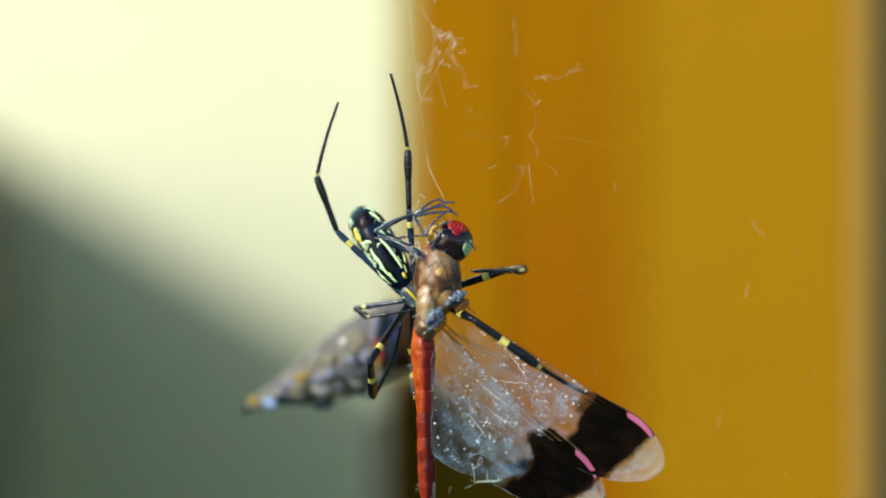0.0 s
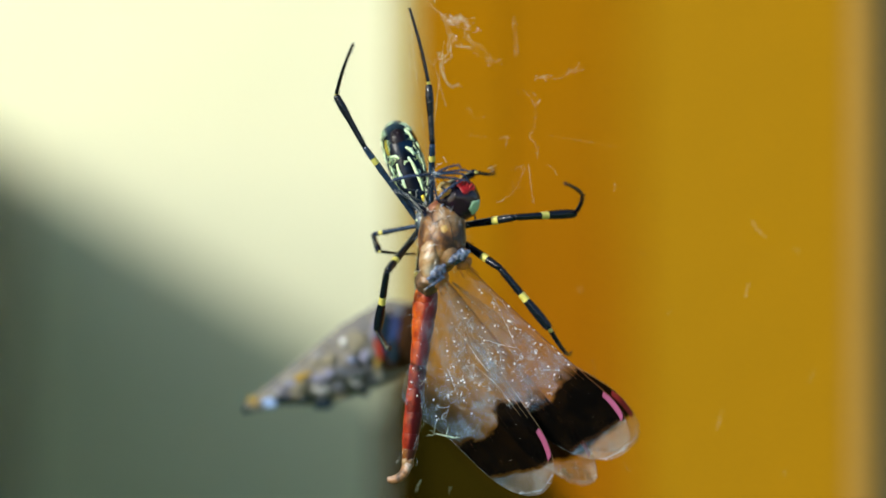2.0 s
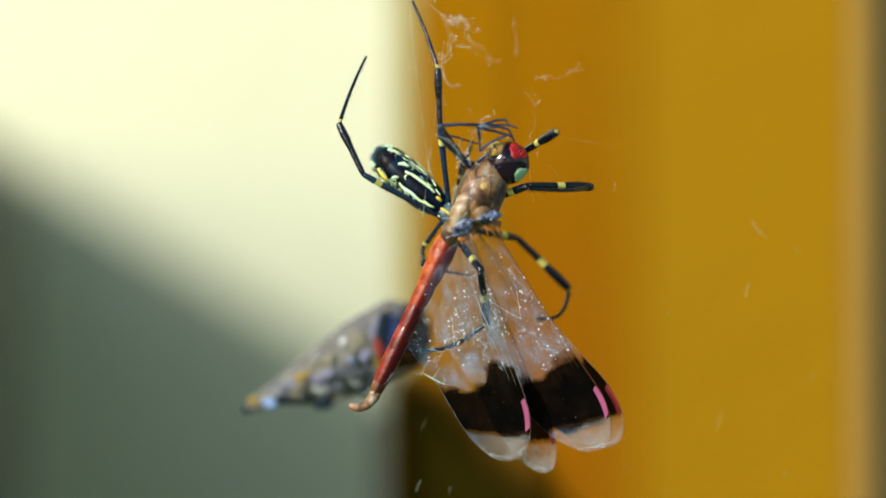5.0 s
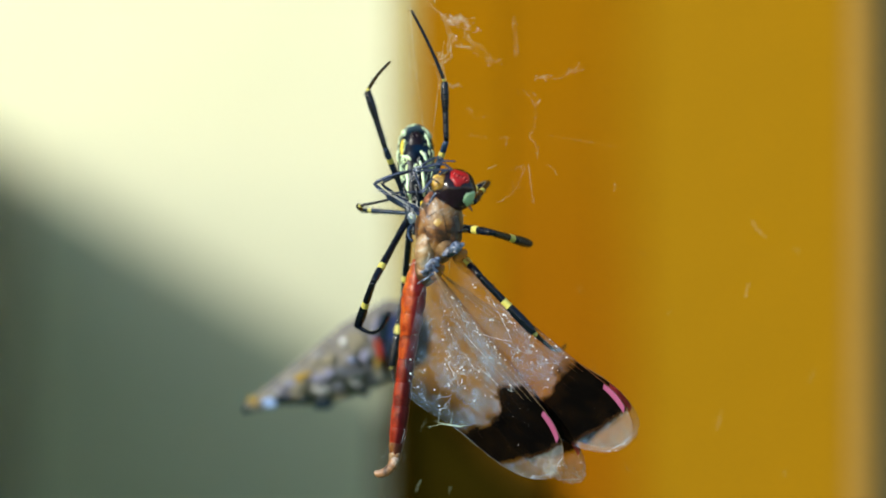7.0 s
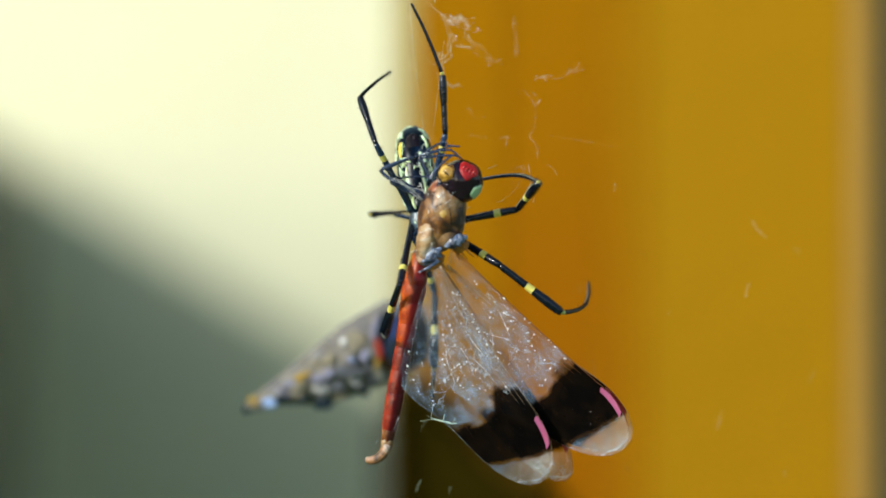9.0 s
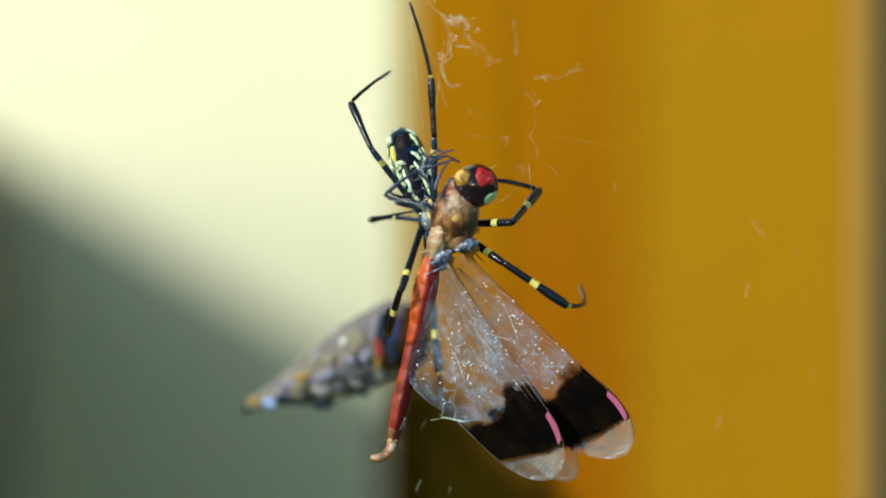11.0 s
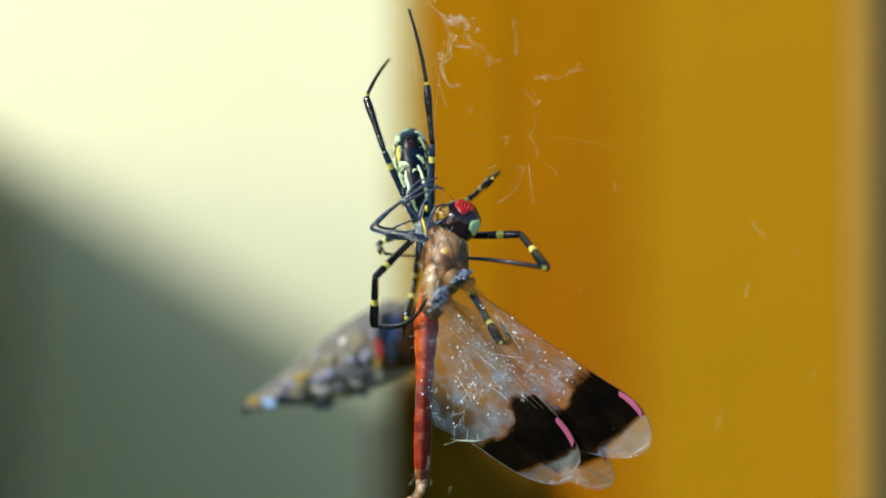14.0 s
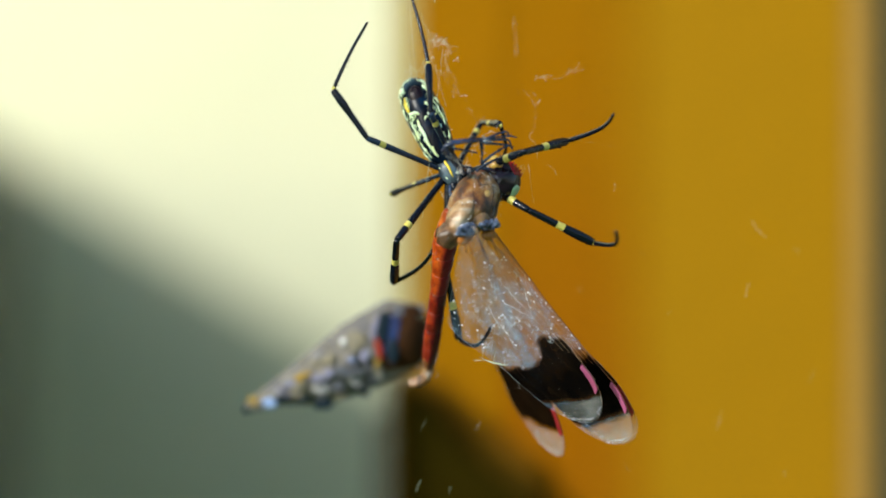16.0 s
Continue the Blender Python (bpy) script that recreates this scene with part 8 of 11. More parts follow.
    walk(legs["third_left"]["metatarsus"], [
        (0, at(-4.98, -0.55, 1.56, -113.5, 0.5, -113.7)), (0.2, at(-4.84, -0.35, 1.19, -110.6, 8.2, -96.1)), (0.3, at(-5.19, 0.47, 2.28, -117.7, -1.7, -102.6)), (0.4, at(-4.56, 2.51, 2.97, -125.8, -14.2, -104.1)),
        (0.4333, at(-2.10, 0.93, 6.43, -127.0, -7.5, -93.0)), (0.4667, at(2.90, -1.65, 6.43, -117.8, 13.3, -64.4)), (0.5, at(6.09, -3.31, 1.52, -91.2, 27.5, -15.1)), (0.5333, at(7.33, -0.41, -1.23, -135.8, 33.2, -3.3)),
        (0.5667, at(6.83, 2.63, -1.10, 175.9, 44.5, 0.4)), (0.6, at(5.43, 3.23, 0.86, 116.7, 53.6, -10.9)), (0.6333, at(4.22, 2.80, 2.17, 113.5, 44.9, -13.8)), (0.7, at(1.86, 1.58, 4.79, 120.4, 3.7, -19.6)),
        (0.7333, at(0.93, 0.33, 5.93, 125.4, -18.3, -23.2)), (0.8, at(0.65, -1.61, 6.63, 135.0, -44.6, -35.9)), (0.8667, at(-2.28, -2.88, 7.08, 93.5, -23.9, -52.7)), (0.9333, at(-5.84, -2.94, 6.80, 51.6, -17.9, -78.5)),
        (1, at(-8.49, -2.13, 4.15, 10.1, -29.6, -102.4)), (1.1, at(-9.52, -0.88, 1.88, 32.5, -8.8, -139.8)), (1.1333, at(-8.62, -1.71, 3.22, 24.5, 7.9, -102.0)), (1.2, at(-4.01, -4.67, 6.97, 28.8, 25.9, -63.0)),
        (1.2667, at(-2.15, -5.48, 6.95, -2.2, 7.0, -82.9)), (1.3, at(-2.04, -5.55, 6.91, -26.6, -18.4, -91.1)), (1.3333, at(-5.15, -4.99, 5.63, -65.0, 10.7, -87.1)), (1.3667, at(-7.58, -3.46, 2.50, -110.4, 35.4, -104.9)),
        (1.4, at(-7.04, -2.01, -0.31, 9.3, 142.9, 38.5)), (1.4667, at(-6.66, -1.53, 1.03, -125.0, 55.9, -84.3)), (1.5, at(-4.91, -1.34, 2.39, -78.4, 37.7, -26.3)), (1.6, at(-6.26, -0.14, 2.17, -114.2, 47.9, -82.7)),
        (1.7, at(-7.34, 1.82, 1.24, 35.4, 148.0, 45.7)), (2, at(-5.61, 0.56, -0.87, -121.6, 60.3, -71.4)), (2.2, at(-5.75, 0.14, -0.36, -120.9, 59.0, -72.2)), (2.5, at(-5.59, -0.77, 0.91, -115.2, 48.5, -81.8)),
        (2.7333, at(-6.66, -0.09, 0.69, 49.9, 148.0, 40.7)), (3, at(-7.13, 1.64, -0.21, 56.0, 167.1, -4.8)), (3.5, at(-6.94, 2.22, -0.17, 73.9, 167.8, 3.1)), (3.6667, at(-6.73, 1.85, -0.31, 20.2, 161.0, 8.5)),
        (3.8333, at(-6.53, 1.47, -0.46, -36.0, 152.9, 5.7)), (4, at(-6.33, 1.09, -0.60, -95.5, 150.8, -3.6)), (4.7667, at(-5.89, 1.78, -0.89, -41.3, 153.3, -7.0)), (5.5333, at(-5.46, 2.47, -1.17, 12.5, 152.3, -11.3)),
        (6.3, at(-5.03, 3.17, -1.46, 67.5, 148.6, -12.9)), (6.5, at(-4.97, 3.77, -1.87, 55.3, 146.2, -14.5)), (6.7333, at(-6.40, 1.33, -1.41, 66.4, 127.7, 24.8)), (7, at(-5.96, -0.62, 0.99, -79.3, 58.2, -95.0)),
        (7.5, at(-6.22, -0.95, -0.50, -120.6, 54.6, -70.8)), (8, at(-5.76, 1.68, 1.96, -95.7, 32.1, -91.5)), (8.5, at(-5.65, 1.84, 2.61, -97.0, 22.9, -90.6)), (9, at(-5.25, 2.23, 1.93, -91.1, 22.0, -90.0)),
        (10.2, at(-5.61, 1.78, 2.42, -93.1, 21.1, -90.2)), (11.5, at(-6.19, 1.72, 2.53, -100.5, 15.3, -89.9)), (12, at(-6.09, 1.82, 2.87, -103.3, 12.6, -89.3)), (12.5, at(-6.21, 1.89, 2.96, -103.1, 12.8, -89.1)),
        (13, at(-6.14, 1.59, 3.07, -107.5, 16.2, -89.6)), (13.2667, at(-6.87, 2.26, 0.16, -99.7, 25.7, -134.4)), (13.5, at(-6.82, 2.82, -2.10, 78.1, 142.6, -3.2)), (13.8, at(-6.08, 1.79, -0.07, 64.3, -173.9, -6.6)),
        (13.9, at(-5.27, 1.22, -0.64, 30.7, 147.2, 33.4)), (14, at(-4.89, 1.11, -1.25, 48.0, 97.2, 98.0)), (14.5, at(-4.94, 1.20, -0.45, -67.6, 52.5, -28.3)), (15, at(-4.78, 1.30, -0.65, -65.3, 33.0, -27.7)),
        (15.3333, at(-5.66, 0.35, 0.74, -107.6, 24.7, -81.7)), (15.4333, at(-6.17, -0.11, 1.83, -116.1, 14.4, -92.4)), (15.5, at(-6.49, -0.36, 2.84, -116.9, 8.7, -93.3)), (15.6, at(-0.94, -0.77, 7.24, -88.2, -6.4, -56.1)),
        (15.7, at(5.48, -0.82, 4.30, -71.7, -34.9, -25.6)), (15.8, at(1.49, -0.37, 7.16, -77.2, -29.5, -47.3)), (15.8667, at(-2.46, 0.35, 6.88, -86.7, -26.2, -71.8)), (16, at(-6.52, 1.95, 1.09, -103.8, -29.6, -117.6)),
    ])
    walk(legs["second_left"]["femur"], [
        (0, at(-0.95, 0.10, -0.30, 92.9, -22.1, -44.6)), (0.2, at(-0.95, 0.10, -0.30, 107.2, -33.4, -40.2)), (0.4, at(-0.95, 0.10, -0.30, 82.2, -11.8, -40.1)), (0.5, at(-0.95, 0.10, -0.30, 66.2, 53.0, -46.8)),
        (0.6, at(-0.95, 0.10, -0.30, -12.0, 74.1, -99.8)), (0.8, at(-0.95, 0.10, -0.30, 16.2, 73.0, -78.2)), (0.9, at(-0.95, 0.10, -0.30, -116.7, 62.9, 150.7)), (1, at(-0.95, 0.10, -0.30, -129.4, 23.3, 140.3)),
        (1.1, at(-0.95, 0.10, -0.30, -142.7, 31.6, 124.6)), (1.2, at(-0.95, 0.10, -0.30, 118.4, 69.1, 16.5)), (1.3, at(-0.95, 0.10, -0.30, -4.7, 40.3, -90.0)), (1.3333, at(-0.95, 0.10, -0.30, 46.1, 37.6, -66.2)),
        (1.4, at(-0.95, 0.10, -0.30, 88.1, 22.4, -53.7)), (1.5, at(-0.95, 0.10, -0.30, 119.8, -0.0, -42.1)), (1.7, at(-0.95, 0.10, -0.30, 109.6, 18.6, -90.0)), (2, at(-0.95, 0.10, -0.30, 112.6, -25.0, -39.7)),
        (2.5, at(-0.95, 0.10, -0.30, 132.2, -33.5, -49.1)), (3, at(-0.95, 0.10, -0.30, 138.0, -46.3, -53.2)), (3.5, at(-0.95, 0.10, -0.30, 131.6, -54.7, -49.6)), (4, at(-0.95, 0.10, -0.30, 160.4, -32.5, -75.7)),
        (6.3, at(-0.95, 0.10, -0.30, 164.9, -49.3, -77.5)), (6.5, at(-0.95, 0.10, -0.30, 168.1, -47.5, -80.1)), (7, at(-0.95, 0.10, -0.30, 151.1, -11.9, -71.9)), (7.5, at(-0.95, 0.10, -0.30, 111.1, -10.8, -45.6)),
        (8, at(-0.95, 0.10, -0.30, 148.4, -22.5, -66.8)), (8.5, at(-0.95, 0.10, -0.30, 159.4, -28.8, -73.5)), (9, at(-0.95, 0.10, -0.30, 162.5, -26.4, -76.4)), (11.5, at(-0.95, 0.10, -0.30, 141.0, -18.5, -63.5)),
        (12, at(-0.95, 0.10, -0.30, 139.0, -19.7, -61.1)), (12.5, at(-0.95, 0.10, -0.30, 141.2, -18.8, -62.8)), (13, at(-0.95, 0.10, -0.30, 143.0, -19.6, -63.4)), (13.5, at(-0.95, 0.10, -0.30, 98.0, -12.0, -32.0)),
        (13.8, at(-0.95, 0.10, -0.30, 122.8, 7.6, -90.0)), (14, at(-0.95, 0.10, -0.30, 119.6, -20.4, -47.0)), (14.5, at(-0.95, 0.10, -0.30, 130.4, -14.4, -51.9)), (15, at(-0.95, 0.10, -0.30, 137.1, -12.0, -58.0)),
        (15.5, at(-0.95, 0.10, -0.30, 106.5, -13.2, -46.4)), (15.7, at(-0.95, 0.10, -0.30, 123.5, -37.1, -44.6)), (16, at(-0.95, 0.10, -0.30, 117.4, -5.6, -61.7)),
    ])
    walk(legs["second_left"]["tibia"], [
        (0, at(-7.34, -6.64, -0.74, -44.7, 146.5, 51.1)), (0.2, at(-5.53, -7.66, -2.59, -48.4, 137.9, 47.4)), (0.3333, at(-6.40, -7.43, -0.58, -52.6, 145.8, 42.5)), (0.4, at(-7.09, -6.78, 0.94, -62.4, 161.8, 36.9)),
        (0.5, at(-5.10, -7.91, 1.96, 55.0, -8.6, -142.1)), (0.5333, at(-3.33, -8.62, 1.87, 47.6, 18.2, -172.2)), (0.6, at(-0.53, -8.85, 2.18, 23.5, 36.0, 147.2)), (0.7, at(-1.14, -8.82, 2.25, 34.3, 6.5, -160.4)),
        (0.8, at(-1.75, -8.79, 2.31, 17.8, -19.9, -110.1)), (0.8667, at(-1.42, -9.18, -0.06, 33.7, -7.5, -136.3)), (0.9, at(-1.77, -8.97, -2.20, 42.2, 6.1, -154.0)), (0.9333, at(-2.61, -8.27, -3.99, 46.3, 19.9, -169.0)),
        (1, at(-3.75, -6.92, -5.72, 43.0, 41.5, 165.5)), (1.1, at(-3.38, -6.29, -6.60, 32.7, 54.6, 149.0)), (1.2, at(-2.59, -8.92, -1.88, 47.0, 4.9, -173.5)), (1.2333, at(-2.10, -8.98, 1.37, 2.9, 20.1, -154.8)),
        (1.2667, at(-0.57, -7.59, 4.92, -43.8, 43.8, -152.2)), (1.3, at(-0.18, -5.89, 6.77, 63.8, 122.0, -2.9)), (1.3333, at(-5.49, -6.20, 4.81, 25.8, 133.5, 15.2)), (1.3667, at(-7.88, -5.80, 1.62, -10.6, 135.9, 37.7)),
        (1.4, at(-8.37, -5.50, -0.01, -47.3, 128.4, 58.8)), (1.5, at(-6.36, -5.89, -4.93, 80.1, 26.0, -147.5)), (1.6, at(-8.77, -2.13, -4.81, 143.7, 5.6, -107.4)), (1.7, at(-9.71, 1.10, -3.26, 14.4, -142.4, 77.2)),
        (1.8667, at(-8.27, -4.13, -4.17, 169.9, -0.1, -98.8)), (2, at(-5.28, -7.47, -3.54, -37.6, 144.6, 67.8)), (2.5, at(-3.90, -7.02, -5.51, -60.6, 130.3, 44.8)), (3, at(-2.93, -7.63, -5.07, -49.5, 149.5, 65.5)),
        (3.5, at(-2.97, -8.25, -3.87, -50.3, 155.9, 59.4)), (4, at(-2.81, -5.23, -7.69, -77.1, 141.8, 34.5)), (6.3, at(-1.83, -7.07, -6.15, -31.8, 149.0, 75.1)), (6.5, at(-1.69, -6.84, -6.45, -30.3, 149.0, 76.8)),
        (6.7667, at(-2.75, -4.95, -7.90, -34.0, 130.9, 70.1)), (7, at(-4.70, -2.89, -8.27, -54.1, 117.1, 47.7)), (7.5, at(-6.71, -6.42, -3.59, -67.8, 137.1, 38.3)), (8, at(-4.24, -4.61, -7.62, -47.8, 125.5, 56.7)),
        (8.5, at(-2.89, -4.85, -7.93, -49.1, 125.0, 55.9)), (9, at(-2.73, -4.39, -8.25, -49.2, 122.6, 54.8)), (11.5, at(-5.16, -4.57, -7.15, -63.0, 130.3, 45.2)), (12, at(-5.14, -4.92, -6.91, -60.5, 132.1, 48.8)),
        (12.5, at(-5.06, -4.64, -7.16, -63.1, 130.1, 45.7)), (13, at(-4.84, -4.63, -7.29, -60.7, 131.6, 49.6)), (13.2667, at(-5.32, -6.92, -4.55, 19.4, 107.3, 132.4)), (13.5, at(-5.60, -7.86, -1.57, -105.0, 40.6, 10.8)),
        (13.6, at(-7.56, -6.02, -2.63, -159.1, 28.8, -36.4)), (13.7, at(-8.99, -1.68, -4.62, 170.3, -5.6, -57.6)), (13.8, at(-8.77, 0.76, -5.29, 145.8, -45.5, -60.8)), (13.9, at(-7.98, -3.21, -5.41, 161.5, 4.0, -86.3)),
        (14, at(-5.78, -6.58, -4.60, -25.7, 124.9, 70.6)), (14.5, at(-5.60, -5.45, -6.14, -50.7, 122.4, 53.1)), (15, at(-5.56, -4.46, -6.96, -50.9, 115.6, 50.2)), (15.3, at(-6.74, -5.89, -4.43, -63.5, 137.5, 42.9)),
        (15.5, at(-7.00, -6.48, -2.87, -67.2, 149.4, 42.5)), (15.6, at(-5.59, -7.04, -3.63, -22.2, 109.0, 82.2)), (15.7, at(-4.19, -7.60, -4.40, -98.7, 50.2, 0.7)), (15.8667, at(-5.67, -6.32, -5.10, 14.3, 104.8, 115.1)),
        (16, at(-8.02, -4.19, -4.55, -57.4, 128.4, 44.9)),
    ])
    walk(legs["second_left"]["metatarsus"], [
        (0, at(-9.71, -0.74, -5.43, 56.2, 15.0, 51.0)), (0.2, at(-7.50, -1.08, -6.48, 55.7, -4.8, 40.6)), (0.3333, at(-8.66, -0.98, -4.55, 63.8, 8.6, 30.5)), (0.4, at(-10.38, -0.49, -2.53, 70.6, 32.5, 27.9)),
        (0.4333, at(-11.13, -0.38, -0.01, 81.6, 51.2, 34.7)), (0.4667, at(-10.57, -0.88, 3.68, -14.2, 112.0, -77.8)), (0.5, at(-8.54, -2.38, 6.44, 56.2, 157.6, -29.3)), (0.5333, at(-5.77, -3.07, 6.93, 59.7, -178.4, -19.4)),
        (0.6, at(-2.40, -3.90, 8.05, 56.7, -160.8, -2.3)), (0.7, at(-3.33, -4.87, 8.73, 48.6, -151.8, 15.8)), (0.8, at(-3.14, -5.55, 9.38, 43.9, -146.3, 26.1)), (0.9, at(-4.66, -4.47, 3.62, 49.1, -140.0, 31.2)),
        (1, at(-6.10, -0.74, -1.39, 59.0, -136.2, 29.9)), (1.1, at(-5.84, 0.16, -2.75, 65.1, -151.2, 17.1)), (1.1333, at(-5.07, -0.63, -1.69, 34.3, -121.5, 68.1)), (1.1667, at(-3.86, -2.14, 0.61, 163.1, -56.4, -45.6)),
        (1.2, at(-3.70, -3.23, 3.49, 152.6, -48.7, -31.7)), (1.2333, at(-4.73, -9.77, 8.78, 165.5, -38.0, -50.1)), (1.2667, at(-1.51, -14.27, 9.03, 175.0, 0.9, -68.0)), (1.3, at(2.41, -13.12, 4.92, -15.8, 126.5, 80.2)),
        (1.3333, at(0.39, -8.17, -0.09, -6.2, 125.3, 22.7)), (1.3667, at(-4.49, -1.35, -3.96, 4.9, 122.4, -11.8)), (1.4, at(-11.16, 1.11, -3.33, -3.0, 119.8, -39.8)), (1.4333, at(-12.54, 0.69, -2.83, -33.0, 119.3, -72.1)),
        (1.4667, at(-11.65, 0.47, -3.29, 102.1, 36.9, 68.1)), (1.5, at(-11.04, 0.36, -3.71, 81.3, -10.5, 51.5)), (1.5667, at(-13.11, 0.77, -8.39, 59.6, 15.6, 52.2)), (1.6, at(-13.05, -0.14, -11.14, 40.6, 36.2, 47.9)),
        (1.6333, at(-11.54, -1.98, -11.81, 10.1, 52.9, 31.3)), (1.7, at(-8.82, -3.89, -9.32, -48.4, 55.4, -16.6)), (1.8667, at(-9.64, -3.93, -11.95, -13.9, 77.1, -41.2)), (2, at(-8.37, -2.28, -8.64, 0.4, 102.3, -83.4)),
        (2.1667, at(-7.27, -0.81, -7.39, 28.2, 110.1, -60.9)), (2.5, at(-6.65, -0.05, -8.02, 42.0, 121.5, -48.8)), (2.6667, at(-6.73, -0.54, -8.49, 101.5, 112.0, -43.0)), (2.8333, at(-7.10, -1.87, -9.00, 1.0, 69.0, 164.0)),
        (3, at(-7.32, -2.78, -9.49, -116.2, 120.1, -6.6)), (3.1667, at(-7.27, -2.98, -9.15, 11.0, 54.7, 167.4)), (3.3333, at(-7.21, -3.18, -8.81, -34.4, 48.9, 170.4)), (3.5, at(-7.15, -3.38, -8.48, 103.7, 134.1, -1.7)),
        (4, at(-6.27, 1.74, -9.07, -85.4, 22.3, 152.3)), (4.7667, at(-6.18, 0.90, -9.70, -43.0, 43.1, 144.7)), (5.5333, at(-5.88, -1.05, -10.95, 20.2, 61.1, 165.4)), (6.3, at(-4.97, -2.66, -11.91, -79.5, 125.8, 24.8)),
        (6.5, at(-4.77, -2.51, -12.30, -80.0, 116.0, 24.5)), (6.6667, at(-4.91, -0.65, -12.56, -69.7, 117.7, -23.7)), (6.8333, at(-5.54, 2.52, -11.69, -59.9, 115.3, -72.4)), (7, at(-6.66, 4.47, -10.38, 122.1, 69.6, 52.1)),
        (7.5, at(-9.65, 0.58, -5.78, 68.4, 51.2, 15.1)), (8, at(-6.75, 2.22, -10.70, 104.7, 69.8, 26.6)), (8.5, at(-5.45, 2.01, -10.90, -5.5, 97.7, -84.2)), (9, at(-5.11, 2.61, -11.03, 56.3, 101.8, -24.6)),
        (11.5, at(-8.22, 2.34, -9.47, 88.5, 121.6, 7.5)), (12, at(-8.41, 1.78, -9.52, 87.8, 124.0, 8.8)), (12.5, at(-8.19, 2.24, -9.47, 86.9, 126.5, 6.5)), (13, at(-8.22, 2.03, -9.86, 88.5, 129.8, 6.6)),
        (13.2333, at(-8.16, 0.34, -7.57, 79.6, 137.6, -11.2)), (13.4, at(-8.52, -0.52, -3.31, 70.4, 146.9, -25.6)), (13.5, at(-8.33, -0.61, -3.12, 63.7, 150.9, -29.3)), (13.5333, at(-8.21, -0.62, -4.54, 54.1, 153.9, -26.9)),
        (13.6, at(-8.75, -1.64, -9.10, 17.5, 158.6, -11.9)), (13.7, at(-9.71, -3.03, -12.37, -28.7, 152.4, 6.2)), (13.8, at(-10.38, -5.47, -9.87, -77.7, 136.1, 14.2)), (13.8667, at(-10.95, -4.36, -12.28, -65.2, 125.8, -23.8)),
        (13.9, at(-10.51, -2.85, -12.89, -65.8, 118.8, -48.3)), (13.9333, at(-9.28, -1.27, -11.87, -67.5, 112.7, -73.4)), (14, at(-7.06, 0.06, -8.68, 76.5, 71.9, 25.3)), (14.2, at(-7.63, 0.72, -7.91, 88.2, 64.4, 34.7)),
        (14.5, at(-7.95, 1.60, -8.82, 92.7, 52.1, 46.9)), (15, at(-7.40, 2.91, -9.11, 89.7, 37.1, 45.5)), (15.2667, at(-9.48, 1.18, -7.40, 99.3, 74.3, 37.4)), (15.5, at(-10.77, -0.06, -5.50, 105.6, 111.9, 27.5)),
        (15.6, at(-7.61, 0.22, -6.01, 77.2, 121.5, -7.5)), (15.7, at(-5.20, 0.20, -5.16, 63.5, 127.4, -26.5)), (15.8667, at(-7.04, 1.21, -7.05, -36.9, 103.9, -102.8)), (16, at(-10.36, 2.88, -7.20, 74.3, 44.7, 33.2)),
    ])
